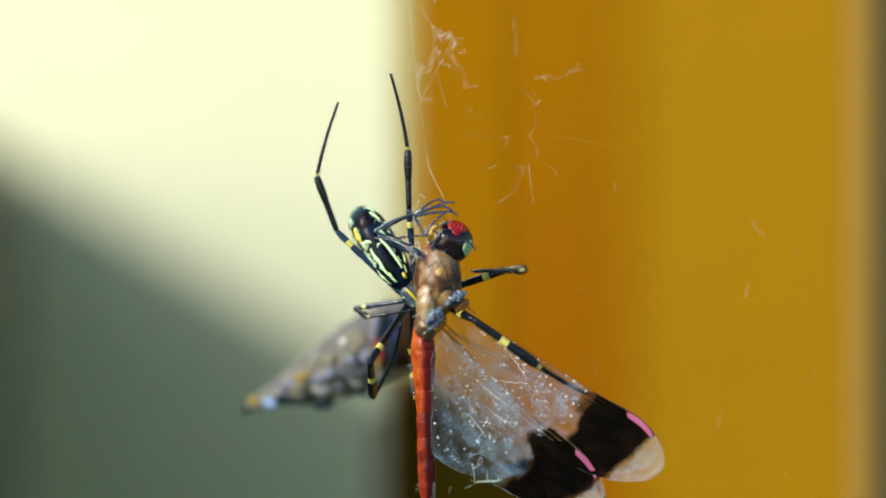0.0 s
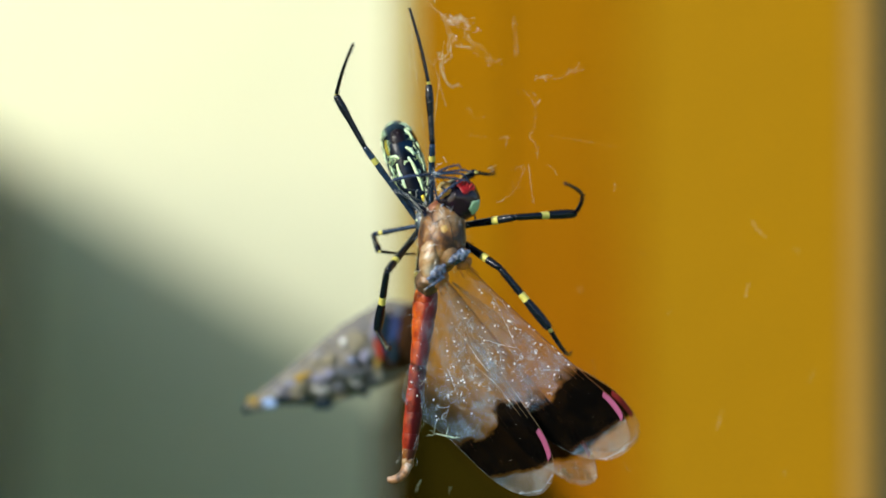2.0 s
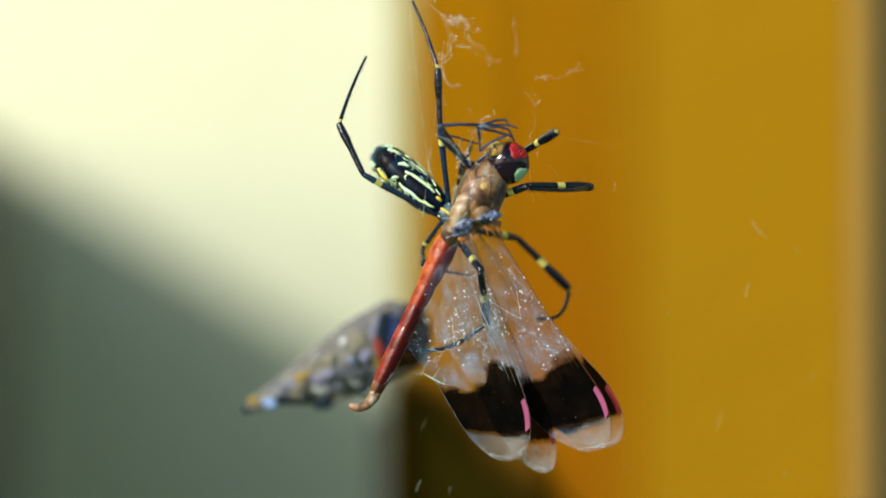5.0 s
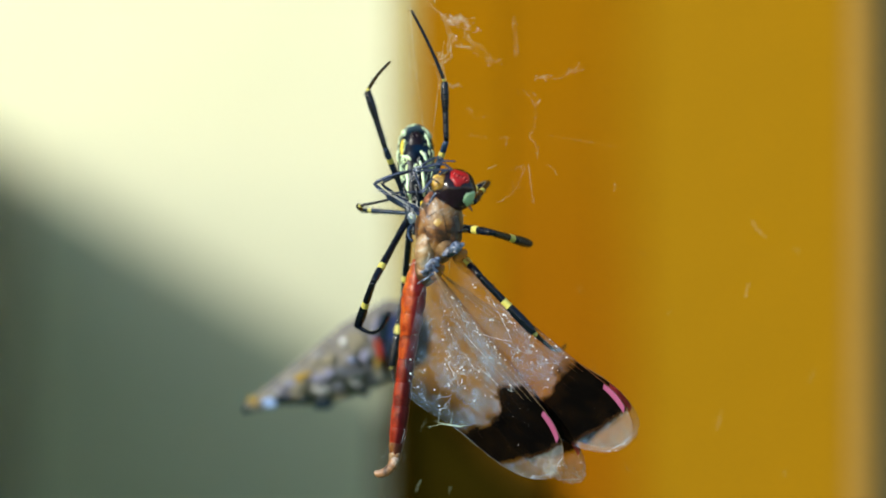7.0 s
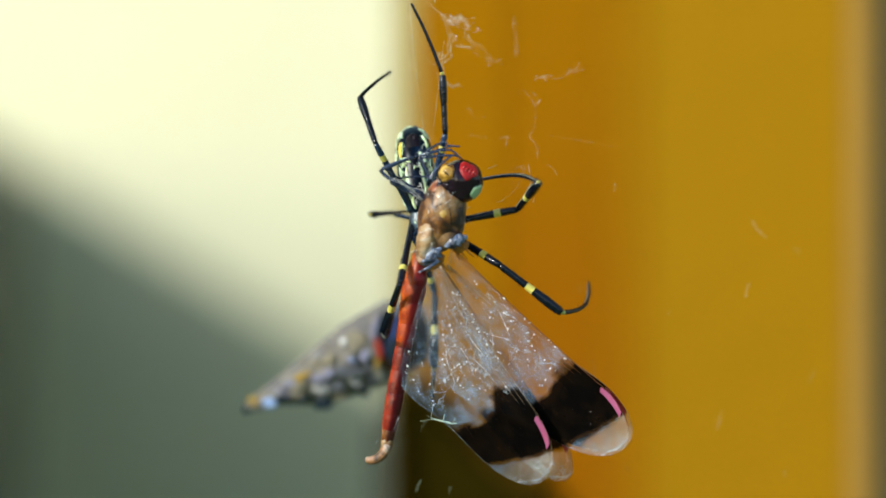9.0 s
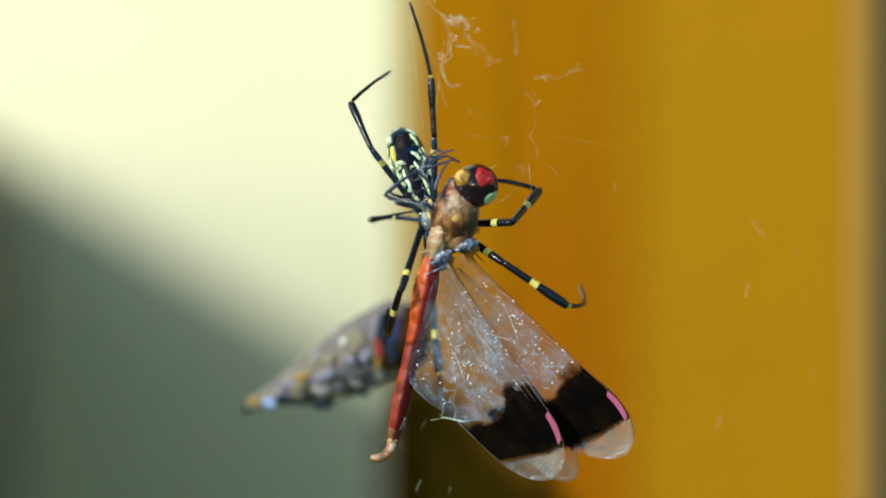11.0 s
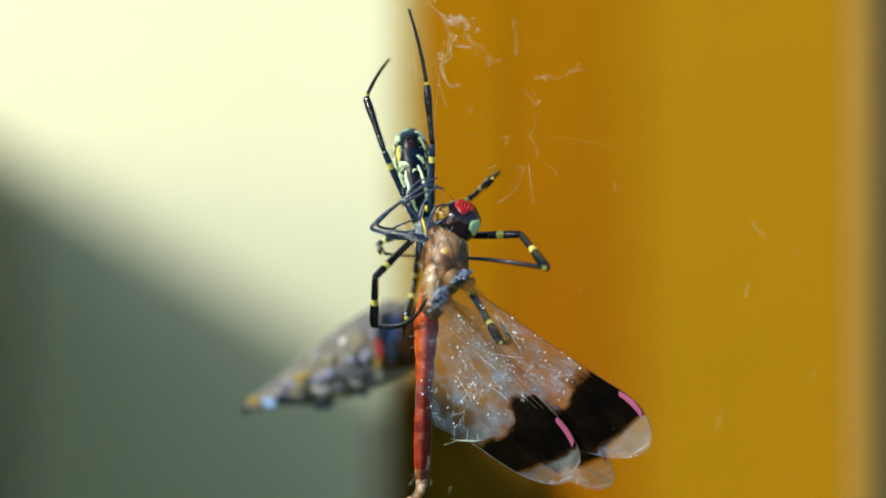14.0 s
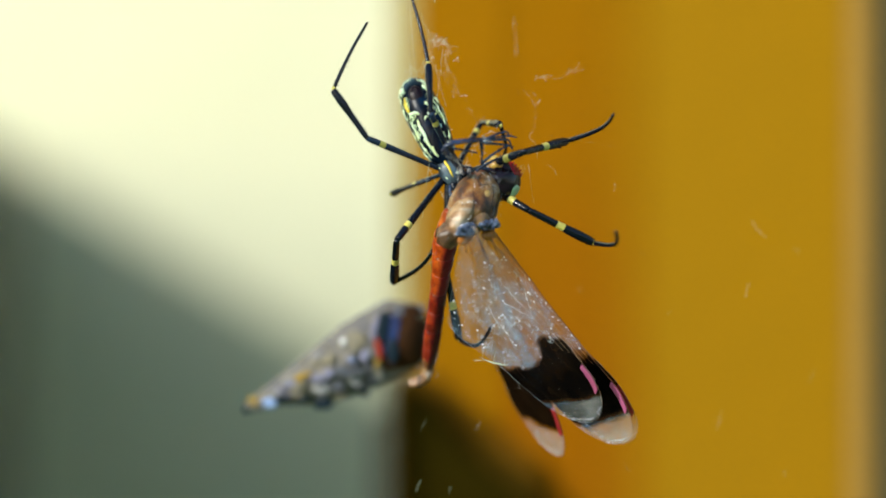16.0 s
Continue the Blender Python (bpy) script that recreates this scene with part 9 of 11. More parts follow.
    walk(legs["third_right"]["femur"], [
        (0, at(0.95, 0.10, 0.25, -103.2, -5.2, -33.7)), (0.2, at(0.95, 0.10, 0.25, -92.9, -10.4, -33.1)), (0.4, at(0.95, 0.10, 0.25, -119.8, 6.8, -54.1)), (0.5, at(0.95, 0.10, 0.25, -157.7, 25.0, -90.0)),
        (0.6, at(0.95, 0.10, 0.25, -163.7, 28.3, -90.0)), (0.8, at(0.95, 0.10, 0.25, 167.6, 47.2, -92.4)), (1, at(0.95, 0.10, 0.25, -112.6, 60.2, -42.8)), (1.1, at(0.95, 0.10, 0.25, -97.1, 59.8, -28.6)),
        (1.1333, at(0.95, 0.10, 0.25, 73.9, 55.5, 152.7)), (1.2, at(0.95, 0.10, 0.25, 67.6, -8.8, 161.7)), (1.2667, at(0.95, 0.10, 0.25, 63.0, 19.6, -150.4)), (1.3, at(0.95, 0.10, 0.25, 86.4, 40.3, -90.0)),
        (1.3333, at(0.95, 0.10, 0.25, 160.7, 55.1, -58.7)), (1.3667, at(0.95, 0.10, 0.25, -127.0, 38.7, -29.7)), (1.4, at(0.95, 0.10, 0.25, -78.4, 13.6, -34.2)), (1.5, at(0.95, 0.10, 0.25, -74.8, 20.8, -25.2)),
        (1.7, at(0.95, 0.10, 0.25, -79.1, 15.6, -42.8)), (2, at(0.95, 0.10, 0.25, -60.5, -33.1, -42.7)), (2.5, at(0.95, 0.10, 0.25, -55.4, -24.5, -45.0)), (3, at(0.95, 0.10, 0.25, -57.9, -35.4, -40.4)),
        (3.2667, at(0.95, 0.10, 0.25, -74.8, 3.9, -24.6)), (3.5, at(0.95, 0.10, 0.25, -84.2, 45.5, -17.9)), (4, at(0.95, 0.10, 0.25, -63.7, 52.2, 7.0)), (6.3, at(0.95, 0.10, 0.25, -59.9, 51.2, 2.9)),
        (6.5, at(0.95, 0.10, 0.25, -58.2, 50.8, 3.6)), (6.7333, at(0.95, 0.10, 0.25, -68.5, 32.7, -40.6)), (7, at(0.95, 0.10, 0.25, -62.5, 13.9, -75.5)), (7.5, at(0.95, 0.10, 0.25, -65.8, -18.3, -41.2)),
        (8, at(0.95, 0.10, 0.25, -54.2, -19.1, -43.7)), (8.5, at(0.95, 0.10, 0.25, -55.1, -15.2, -43.8)), (9, at(0.95, 0.10, 0.25, -52.8, -17.3, -44.0)), (11.5, at(0.95, 0.10, 0.25, -81.9, 21.8, -13.5)),
        (12, at(0.95, 0.10, 0.25, -82.6, 22.1, -14.5)), (12.5, at(0.95, 0.10, 0.25, -81.5, 22.7, -14.0)), (13, at(0.95, 0.10, 0.25, -81.9, 22.7, -12.8)), (13.5, at(0.95, 0.10, 0.25, -77.0, -18.7, -34.5)),
        (13.8, at(0.95, 0.10, 0.25, -82.2, 2.5, -40.5)), (14, at(0.95, 0.10, 0.25, -64.7, -11.6, -51.4)), (14.5, at(0.95, 0.10, 0.25, -59.5, -2.1, -51.3)), (15, at(0.95, 0.10, 0.25, -55.7, -0.5, -53.0)),
        (15.5, at(0.95, 0.10, 0.25, -54.4, -35.4, -49.0)), (15.7, at(0.95, 0.10, 0.25, -75.3, 3.4, -90.0)), (16, at(0.95, 0.10, 0.25, -57.1, -16.3, -53.9)),
    ])
    walk(legs["third_right"]["tibia"], [
        (0, at(5.13, 6.09, -1.45, 49.9, 34.0, -15.5)), (0.2, at(5.09, 6.34, -0.12, 57.7, 30.6, -10.4)), (0.4, at(5.96, 4.27, -3.45, 65.3, 67.9, 1.1)), (0.4333, at(5.54, 3.38, -4.70, 12.0, 76.1, -3.2)),
        (0.4667, at(4.63, 2.91, -5.65, -72.7, 77.8, -39.6)), (0.5, at(3.80, 3.03, -6.04, -135.6, 70.5, -53.7)), (0.6, at(3.06, 3.51, -6.09, 22.9, 151.7, 90.0)), (0.7333, at(0.38, 5.18, -5.23, -132.1, 34.9, -90.6)),
        (0.8, at(-0.43, 5.54, -4.73, -123.9, 38.6, -90.0)), (0.9, at(1.61, 6.40, -3.76, -137.3, 13.5, -109.8)), (1, at(3.82, 6.88, -1.19, 37.1, -166.5, 55.5)), (1.1, at(3.81, 7.02, -0.22, -134.4, -0.4, -128.5)),
        (1.1333, at(2.73, 7.29, 1.43, -140.9, 2.7, -119.0)), (1.1667, at(3.46, 6.69, 2.80, -155.5, 9.8, -102.7)), (1.2, at(3.55, 6.54, 3.08, 11.8, 159.7, 86.2)), (1.2333, at(1.48, 6.84, 3.50, 0.5, 152.9, 86.1)),
        (1.2667, at(-3.34, 5.35, 3.46, -24.7, 138.6, 80.2)), (1.3, at(-6.54, -0.20, 0.61, -78.5, 127.1, 52.8)), (1.3333, at(-4.18, 3.77, -3.80, 132.2, 38.2, -41.1)), (1.3667, at(1.47, 6.70, -3.27, 126.9, 21.0, 1.4)),
        (1.4, at(5.38, 5.97, 1.71, 124.1, 13.5, 18.9)), (1.5, at(4.67, 6.35, 2.09, 112.5, 9.3, 22.1)), (1.7, at(6.23, 5.25, 1.61, 119.8, 12.3, 8.1)), (1.8333, at(5.74, 5.34, 2.67, 106.9, 14.8, 13.8)),
        (2, at(3.89, 6.27, 3.35, 89.3, 21.2, 21.7)), (2.5, at(4.06, 5.72, 4.12, 102.5, 20.9, 26.0)), (3, at(3.31, 6.43, 3.50, 105.3, 35.8, 29.8)), (3.3, at(4.18, 6.65, 1.96, 81.8, 45.0, 10.8)),
        (3.5, at(3.76, 7.03, 0.78, 69.8, 45.3, 1.5)), (3.6667, at(3.01, 7.22, 1.39, 76.0, 46.9, 6.1)), (4, at(2.74, 7.09, 2.29, 95.4, 49.5, 21.1)), (6.3, at(3.55, 6.73, 2.61, 85.9, 50.2, 13.6)),
        (6.5, at(3.61, 6.65, 2.75, 88.0, 49.2, 15.1)), (6.7333, at(6.62, 4.43, 2.56, 106.9, 30.0, 6.6)), (7, at(7.60, 0.96, 3.62, 128.0, 11.0, -9.9)), (7.5, at(4.73, 5.88, 3.17, 98.3, 28.1, 20.4)),
        (8, at(4.12, 5.49, 4.39, 100.4, 7.2, 12.0)), (8.5, at(4.39, 5.32, 4.39, 101.3, 5.8, 11.7)), (9, at(4.13, 5.34, 4.58, 102.0, 3.9, 11.2)), (10.1, at(4.05, 6.24, 3.23, 110.0, 8.1, 11.0)),
        (11.5, at(3.06, 7.23, 1.23, 118.8, 15.1, 11.6)), (12, at(3.17, 7.21, 1.15, 118.6, 15.3, 11.6)), (12.5, at(3.16, 7.19, 1.28, 119.8, 15.4, 12.0)), (13, at(2.99, 7.25, 1.22, 120.6, 15.7, 12.4)),
        (13.5, at(4.64, 6.43, 1.85, 86.0, 38.3, 5.9)), (13.6667, at(5.22, 6.08, 1.56, -63.7, 70.8, -129.5)), (13.8, at(5.81, 5.72, 1.27, -95.6, 5.2, -143.8)), (13.8667, at(5.82, 5.42, 1.98, 97.9, 121.3, 40.5)),
        (13.9333, at(5.84, 5.13, 2.68, 72.0, 65.3, 7.7)), (14, at(5.85, 4.83, 3.39, 88.4, 12.0, 15.6)), (14.5, at(5.90, 4.25, 4.05, 102.6, 9.5, 8.6)), (15, at(5.87, 3.86, 4.47, 106.8, 6.3, 6.9)),
        (15.5, at(3.89, 6.01, 3.81, 86.0, 33.4, 4.1)), (15.5667, at(5.61, 4.69, 3.93, 20.7, 51.4, -31.7)), (15.6333, at(7.72, 1.63, 3.09, -45.2, 33.8, -68.0)), (15.7, at(8.20, -0.01, 2.15, -86.4, 2.4, -70.3)),
        (15.8, at(8.05, 0.74, 2.58, -42.0, 42.5, -67.4)), (15.9, at(7.23, 2.63, 3.48, 49.7, 56.8, -6.7)), (16, at(5.37, 4.73, 4.16, 110.9, 21.7, 20.2)),
    ])
    walk(legs["third_right"]["metatarsus"], [
        (0, at(6.14, 0.26, 2.29, -101.4, -75.2, 12.2)), (0.2, at(5.90, 0.18, 3.10, -74.5, -80.1, -13.3)), (0.3, at(6.30, -0.43, 1.88, -101.5, -44.7, 8.9)), (0.3667, at(7.69, -1.46, -0.46, -106.8, -19.2, 5.2)),
        (0.4, at(8.80, -2.03, -2.35, -107.9, -8.4, 8.9)), (0.4333, at(12.09, 1.55, -3.05, -105.6, -1.6, 29.4)), (0.4667, at(10.46, 6.76, -5.21, -85.5, 2.0, 71.6)), (0.5, at(4.96, 9.73, -7.71, -66.1, -13.3, 133.6)),
        (0.5333, at(4.08, 9.03, -9.82, -120.3, -3.5, 145.8)), (0.5667, at(4.91, 7.65, -11.30, 7.2, 168.1, -34.9)), (0.6, at(5.78, 6.57, -11.77, -49.0, 159.5, -48.3)), (0.8, at(5.38, 7.97, -7.78, 67.3, 30.0, 61.8)),
        (0.9, at(6.48, 5.92, -8.77, 31.7, 57.3, 57.2)), (1, at(6.56, 3.42, -6.61, -53.8, 69.2, -1.1)), (1.1, at(7.71, 3.88, -5.11, -47.3, 44.9, -16.1)), (1.1333, at(6.72, 5.37, -4.00, 5.9, 76.0, -0.8)),
        (1.1667, at(6.52, 7.12, -3.48, -42.0, 117.3, -84.7)), (1.2, at(5.13, 8.82, -3.35, -8.3, 148.7, -92.2)), (1.2333, at(1.76, 10.01, -2.73, -10.4, 157.7, -87.6)), (1.2667, at(-5.51, 9.99, -1.31, 154.6, 4.7, 100.1)),
        (1.3, at(-11.33, 4.83, -0.23, 131.5, -16.4, 120.3)), (1.3333, at(-9.78, 1.78, -7.49, 98.7, 17.6, 141.2)), (1.3667, at(0.10, 1.07, -7.20, 65.2, 57.4, 140.4)), (1.4, at(6.39, 0.20, -2.11, -56.5, 68.9, 45.4)),
        (1.4333, at(6.89, 0.17, -1.39, -54.4, 60.4, 49.0)), (1.5, at(6.71, 0.19, -0.55, -46.8, 56.4, 56.5)), (1.7, at(6.36, -0.87, -1.79, -128.8, 110.5, -7.6)), (1.8667, at(6.83, -1.22, 1.54, -81.4, 75.0, 17.9)),
        (2, at(6.50, -0.23, 3.43, -84.9, 42.5, -9.1)), (2.5, at(6.58, -0.66, 2.71, -76.2, 22.9, -6.6)), (3, at(5.73, 0.04, 2.01, -84.6, 25.0, -9.4)), (3.2667, at(6.17, -0.08, 2.62, -87.7, 10.7, -10.6)),
        (3.5, at(5.65, 0.51, 2.49, -87.6, -4.3, -12.7)), (3.6667, at(4.97, 0.60, 2.55, -83.6, -7.2, -14.6)), (4, at(4.78, 0.41, 1.86, -73.4, -7.3, -16.0)), (6.3, at(5.57, 0.03, 2.93, -78.7, -16.5, -16.7)),
        (6.5, at(5.61, -0.05, 2.91, -76.7, -19.7, -18.0)), (6.6667, at(6.29, -1.49, 1.64, -42.2, -63.5, -57.2)), (6.8333, at(6.07, -3.48, -0.15, 53.7, -49.2, -157.2)), (7, at(5.83, -4.33, -0.62, 69.9, -1.5, -179.0)),
        (7.1667, at(6.06, -3.82, 0.11, -115.0, -126.5, 14.8)), (7.3333, at(6.55, -2.14, 1.59, -70.6, -70.2, -23.2)), (7.5, at(6.70, -0.78, 2.28, -87.6, -19.1, 1.4)), (8, at(5.39, -1.28, 3.14, -78.1, -19.8, -3.7)),
        (8.5, at(5.65, -1.43, 3.02, -77.4, -12.2, -2.4)), (9, at(5.35, -1.40, 3.12, -76.4, -10.0, -2.3)), (10.2, at(4.89, -0.14, 0.57, -76.6, 6.8, 4.1)), (11.5, at(3.44, 1.04, -2.02, -73.7, 52.4, 18.6)),
        (12, at(3.54, 1.01, -2.09, -53.4, 73.6, 41.0)), (12.5, at(3.53, 1.06, -2.08, -13.6, 78.8, 81.7)), (13, at(3.34, 1.16, -2.21, 12.5, 78.2, 108.4)), (13.3333, at(4.60, -0.04, 0.38, -82.4, 56.4, 9.8)),
        (13.5, at(5.66, -0.48, 2.23, -87.2, 35.4, -5.4)), (13.6667, at(8.20, -0.17, 2.58, -83.6, 30.0, -23.2)), (13.8, at(9.97, 0.13, 0.58, -81.9, 27.9, -35.2)), (13.8667, at(9.70, -0.39, 2.48, -78.1, 13.4, -27.8)),
        (14, at(7.77, -1.90, 3.58, -78.7, -26.2, -4.6)), (14.5, at(6.68, -2.54, 2.54, -66.6, -23.5, -19.7)), (15, at(6.46, -2.82, 2.47, -64.8, -22.9, -19.9)), (15.3333, at(4.92, -1.40, 2.68, -76.1, -25.5, -13.3)),
        (15.4333, at(4.57, -1.06, 3.41, -79.6, -28.3, -9.4)), (15.5, at(4.66, -0.94, 4.21, -80.9, -31.1, -6.4)), (15.5667, at(8.66, -0.11, 8.01, -19.8, -37.9, -24.9)), (15.6333, at(13.35, 0.94, 7.19, 39.4, -27.9, -40.9)),
        (15.7, at(14.79, 2.32, 2.59, 89.8, -11.3, -40.5)), (15.8, at(13.73, -0.70, 6.41, 126.2, 13.9, -60.3)), (15.9, at(10.37, -3.12, 5.96, 162.2, 45.8, -62.0)), (16, at(6.76, -1.72, 1.84, -120.9, 66.2, -15.1)),
    ])
    walk(legs["first_right"]["femur"], [
        (0, at(0.75, 0.20, -0.80, -104.6, -18.7, -106.6)), (0.2, at(0.75, 0.20, -0.80, -102.7, -14.1, -112.7)), (0.4, at(0.75, 0.20, -0.80, -131.1, -33.1, -110.7)), (0.4667, at(0.75, 0.20, -0.80, -172.8, -26.9, -86.1)),
        (0.5, at(0.75, 0.20, -0.80, 153.6, -9.0, -72.4)), (0.6, at(0.75, 0.20, -0.80, 155.0, 28.3, -90.0)), (0.8, at(0.75, 0.20, -0.80, 154.7, 38.6, -90.0)), (0.9, at(0.75, 0.20, -0.80, 171.5, 6.7, -89.7)),
        (1, at(0.75, 0.20, -0.80, -170.2, -23.8, -99.1)), (1.1, at(0.75, 0.20, -0.80, -158.3, -27.0, -112.4)), (1.1333, at(0.75, 0.20, -0.80, -141.1, -22.0, -152.6)), (1.2, at(0.75, 0.20, -0.80, -131.4, -8.4, 171.9)),
        (1.2333, at(0.75, 0.20, -0.80, -96.8, 33.6, 162.5)), (1.2667, at(0.75, 0.20, -0.80, -22.6, 68.0, -152.3)), (1.3, at(0.75, 0.20, -0.80, 67.8, 40.3, -90.0)), (1.3333, at(0.75, 0.20, -0.80, 121.6, 10.9, -79.0)),
        (1.3667, at(0.75, 0.20, -0.80, 171.2, -15.3, -95.8)), (1.4, at(0.75, 0.20, -0.80, -130.6, -17.1, -128.0)), (1.5, at(0.75, 0.20, -0.80, -138.1, -10.4, -120.9)), (1.7, at(0.75, 0.20, -0.80, -129.0, -10.4, -126.1)),
        (2, at(0.75, 0.20, -0.80, -101.2, -2.8, -119.7)), (2.5, at(0.75, 0.20, -0.80, -103.6, 5.0, -126.2)), (3, at(0.75, 0.20, -0.80, -99.0, 2.4, -125.6)), (3.5, at(0.75, 0.20, -0.80, -91.0, -4.9, -104.3)),
        (4, at(0.75, 0.20, -0.80, -99.8, 9.9, -101.9)), (6.3, at(0.75, 0.20, -0.80, -93.2, 5.6, -90.0)), (6.5, at(0.75, 0.20, -0.80, -92.9, 7.2, -90.0)), (7, at(0.75, 0.20, -0.80, -112.5, 7.5, -131.5)),
        (7.5, at(0.75, 0.20, -0.80, -115.2, -10.8, -127.3)), (8, at(0.75, 0.20, -0.80, -111.9, 4.9, -126.9)), (8.5, at(0.75, 0.20, -0.80, -111.2, 7.2, -126.7)), (9, at(0.75, 0.20, -0.80, -85.4, 19.6, -90.0)),
        (11.5, at(0.75, 0.20, -0.80, -114.8, -0.3, -128.1)), (12, at(0.75, 0.20, -0.80, -115.9, -0.9, -126.6)), (12.5, at(0.75, 0.20, -0.80, -116.1, 0.4, -126.8)), (13, at(0.75, 0.20, -0.80, -115.9, 1.5, -126.6)),
        (13.5, at(0.75, 0.20, -0.80, -97.9, -5.2, -126.6)), (13.8, at(0.75, 0.20, -0.80, -105.3, -2.9, -128.9)), (14, at(0.75, 0.20, -0.80, -101.7, 5.1, -105.5)), (14.5, at(0.75, 0.20, -0.80, -121.5, 1.0, -122.1)),
        (15, at(0.75, 0.20, -0.80, -111.8, 22.0, -90.0)), (15.5, at(0.75, 0.20, -0.80, -112.1, -18.8, -132.6)), (15.7, at(0.75, 0.20, -0.80, -109.7, -1.5, -103.9)), (16, at(0.75, 0.20, -0.80, -101.5, 1.4, -134.3)),
    ])
    walk(legs["first_right"]["tibia"], [
        (0, at(9.16, -3.09, -3.02, 81.5, 39.9, 4.4)), (0.0667, at(9.08, -3.31, -2.94, 13.4, 46.9, -9.1)), (0.1333, at(9.01, -3.54, -2.86, -55.1, 40.3, -22.9)), (0.2, at(8.93, -3.76, -2.78, -113.1, 28.4, -21.3)),
        (0.3333, at(7.37, -5.26, -4.38, -127.2, 40.8, -32.0)), (0.4, at(6.13, -5.40, -5.92, -136.8, 49.9, -45.4)), (0.4333, at(5.22, -4.87, -7.19, -147.7, 56.0, -57.1)), (0.4667, at(2.20, -3.89, -9.03, 13.8, 121.0, 104.6)),
        (0.5, at(-2.80, -2.29, -9.03, -5.3, 126.1, 87.2)), (0.5333, at(-4.48, 0.50, -8.48, -5.1, 145.7, 84.1)), (0.6, at(-3.18, 4.19, -8.22, 12.6, -174.5, 81.9)), (0.8, at(-3.23, 5.44, -7.37, -133.5, 38.6, -90.0)),
        (0.9, at(-0.63, 1.27, -9.93, 36.0, 135.9, 96.0)), (1, at(1.72, -3.70, -9.19, 26.4, 134.8, 98.6)), (1.1, at(2.43, -4.73, -8.50, -143.2, 31.1, -90.0)), (1.1333, at(1.03, -6.23, -7.51, 27.3, 137.0, 91.4)),
        (1.2, at(-1.12, -6.58, -6.89, -24.0, 104.5, 70.9)), (1.2333, at(-1.45, -8.79, -1.72, -30.1, 112.8, 74.6)), (1.2667, at(-4.64, -6.66, 2.42, -40.2, 130.4, 82.5)), (1.3, at(-7.86, -2.08, 1.88, 136.6, 40.3, -90.0)),
        (1.3333, at(-7.20, -0.41, -5.59, 20.0, 135.4, 113.4)), (1.3667, at(-0.91, -2.07, -9.66, -115.4, 35.4, -51.8)), (1.4, at(5.22, -5.55, -6.58, -102.9, 31.6, -51.1)), (1.5, at(5.43, -4.06, -7.61, -95.9, 32.3, -52.3)),
        (1.7, at(5.97, -4.91, -6.56, -97.6, 26.9, -56.0)), (2, at(8.63, -4.40, -2.60, -101.0, 11.5, -55.4)), (2.5, at(8.16, -4.99, -2.98, -100.1, 22.0, -54.0)), (3, at(8.26, -5.09, -2.26, -109.5, 24.7, -52.3)),
        (3.1667, at(8.77, -4.40, -1.79, -64.5, 50.5, -55.4)), (3.3333, at(9.26, -3.11, -1.40, 18.5, 64.8, -13.4)), (3.5, at(9.76, -2.11, -0.96, 91.6, 45.4, 17.7)), (4, at(9.77, -1.42, -2.36, 122.2, 41.1, 45.7)),
        (4.7667, at(9.86, -0.86, -2.01, 20.7, 111.0, -43.9)), (5.5333, at(9.95, -0.31, -1.66, 69.6, 150.2, 17.6)), (6.3, at(10.04, 0.25, -1.31, -110.4, -18.3, -141.2)), (6.5, at(10.04, 0.26, -1.27, -112.2, -16.4, -138.7)),
        (6.7333, at(9.59, -2.19, -2.41, -108.4, 12.4, -87.6)), (7, at(7.49, -5.15, -4.33, -81.0, 25.6, -27.3)), (7.5, at(6.99, -5.49, -4.69, -97.5, 31.3, -27.0)), (8, at(7.83, -4.74, -4.26, -75.9, 10.4, -43.1)),
        (8.5, at(7.95, -4.64, -4.14, -75.2, 11.6, -47.1)), (8.6667, at(8.96, -3.47, -3.19, -21.9, 33.3, -28.9)), (8.8333, at(9.93, -1.25, -1.21, 41.4, 30.1, 3.1)), (9, at(10.02, -0.05, -0.10, 91.6, 5.6, 16.0)),
        (9.8333, at(9.89, -1.36, -1.47, 39.0, 24.1, 14.8)), (10.6667, at(8.60, -3.82, -3.75, -22.2, 33.3, -3.5)), (11.5, at(7.38, -5.03, -4.69, -83.1, 23.6, -21.5)), (12, at(7.43, -4.84, -4.86, -83.4, 23.4, -20.6)),
        (12.5, at(7.45, -4.78, -4.89, -82.4, 24.1, -20.1)), (13, at(7.53, -4.70, -4.86, -80.5, 25.7, -20.7)), (13.5, at(8.07, -5.39, -2.07, -103.7, 27.1, -29.2)), (13.8, at(7.65, -5.53, -3.26, -85.3, 6.1, -42.2)),
        (13.9, at(8.61, -3.81, -2.97, -123.3, -8.9, -85.2)), (14, at(9.57, -2.08, -2.68, 33.4, -135.7, 61.8)), (14.2667, at(8.63, -3.18, -4.41, -146.6, 10.2, -87.2)), (14.5, at(7.51, -3.95, -5.66, -103.4, 52.2, -31.4)),
        (14.7333, at(8.71, -1.37, -5.34, -144.0, 18.1, -89.9)), (15, at(9.39, 1.49, -4.00, 36.0, -151.5, 56.8)), (15.2667, at(8.41, -3.17, -4.85, -151.6, 9.8, -92.8)), (15.5, at(6.33, -6.46, -4.11, -134.9, 46.1, -55.4)),
        (15.6, at(8.07, -4.40, -4.23, -131.5, 12.2, -92.9)), (15.7, at(9.23, -1.99, -3.93, -108.3, -12.9, -132.3)), (15.8667, at(8.79, -3.66, -3.43, -104.6, 4.5, -86.4)), (16, at(7.30, -6.14, -2.66, -89.1, 13.6, -37.8)),
    ])
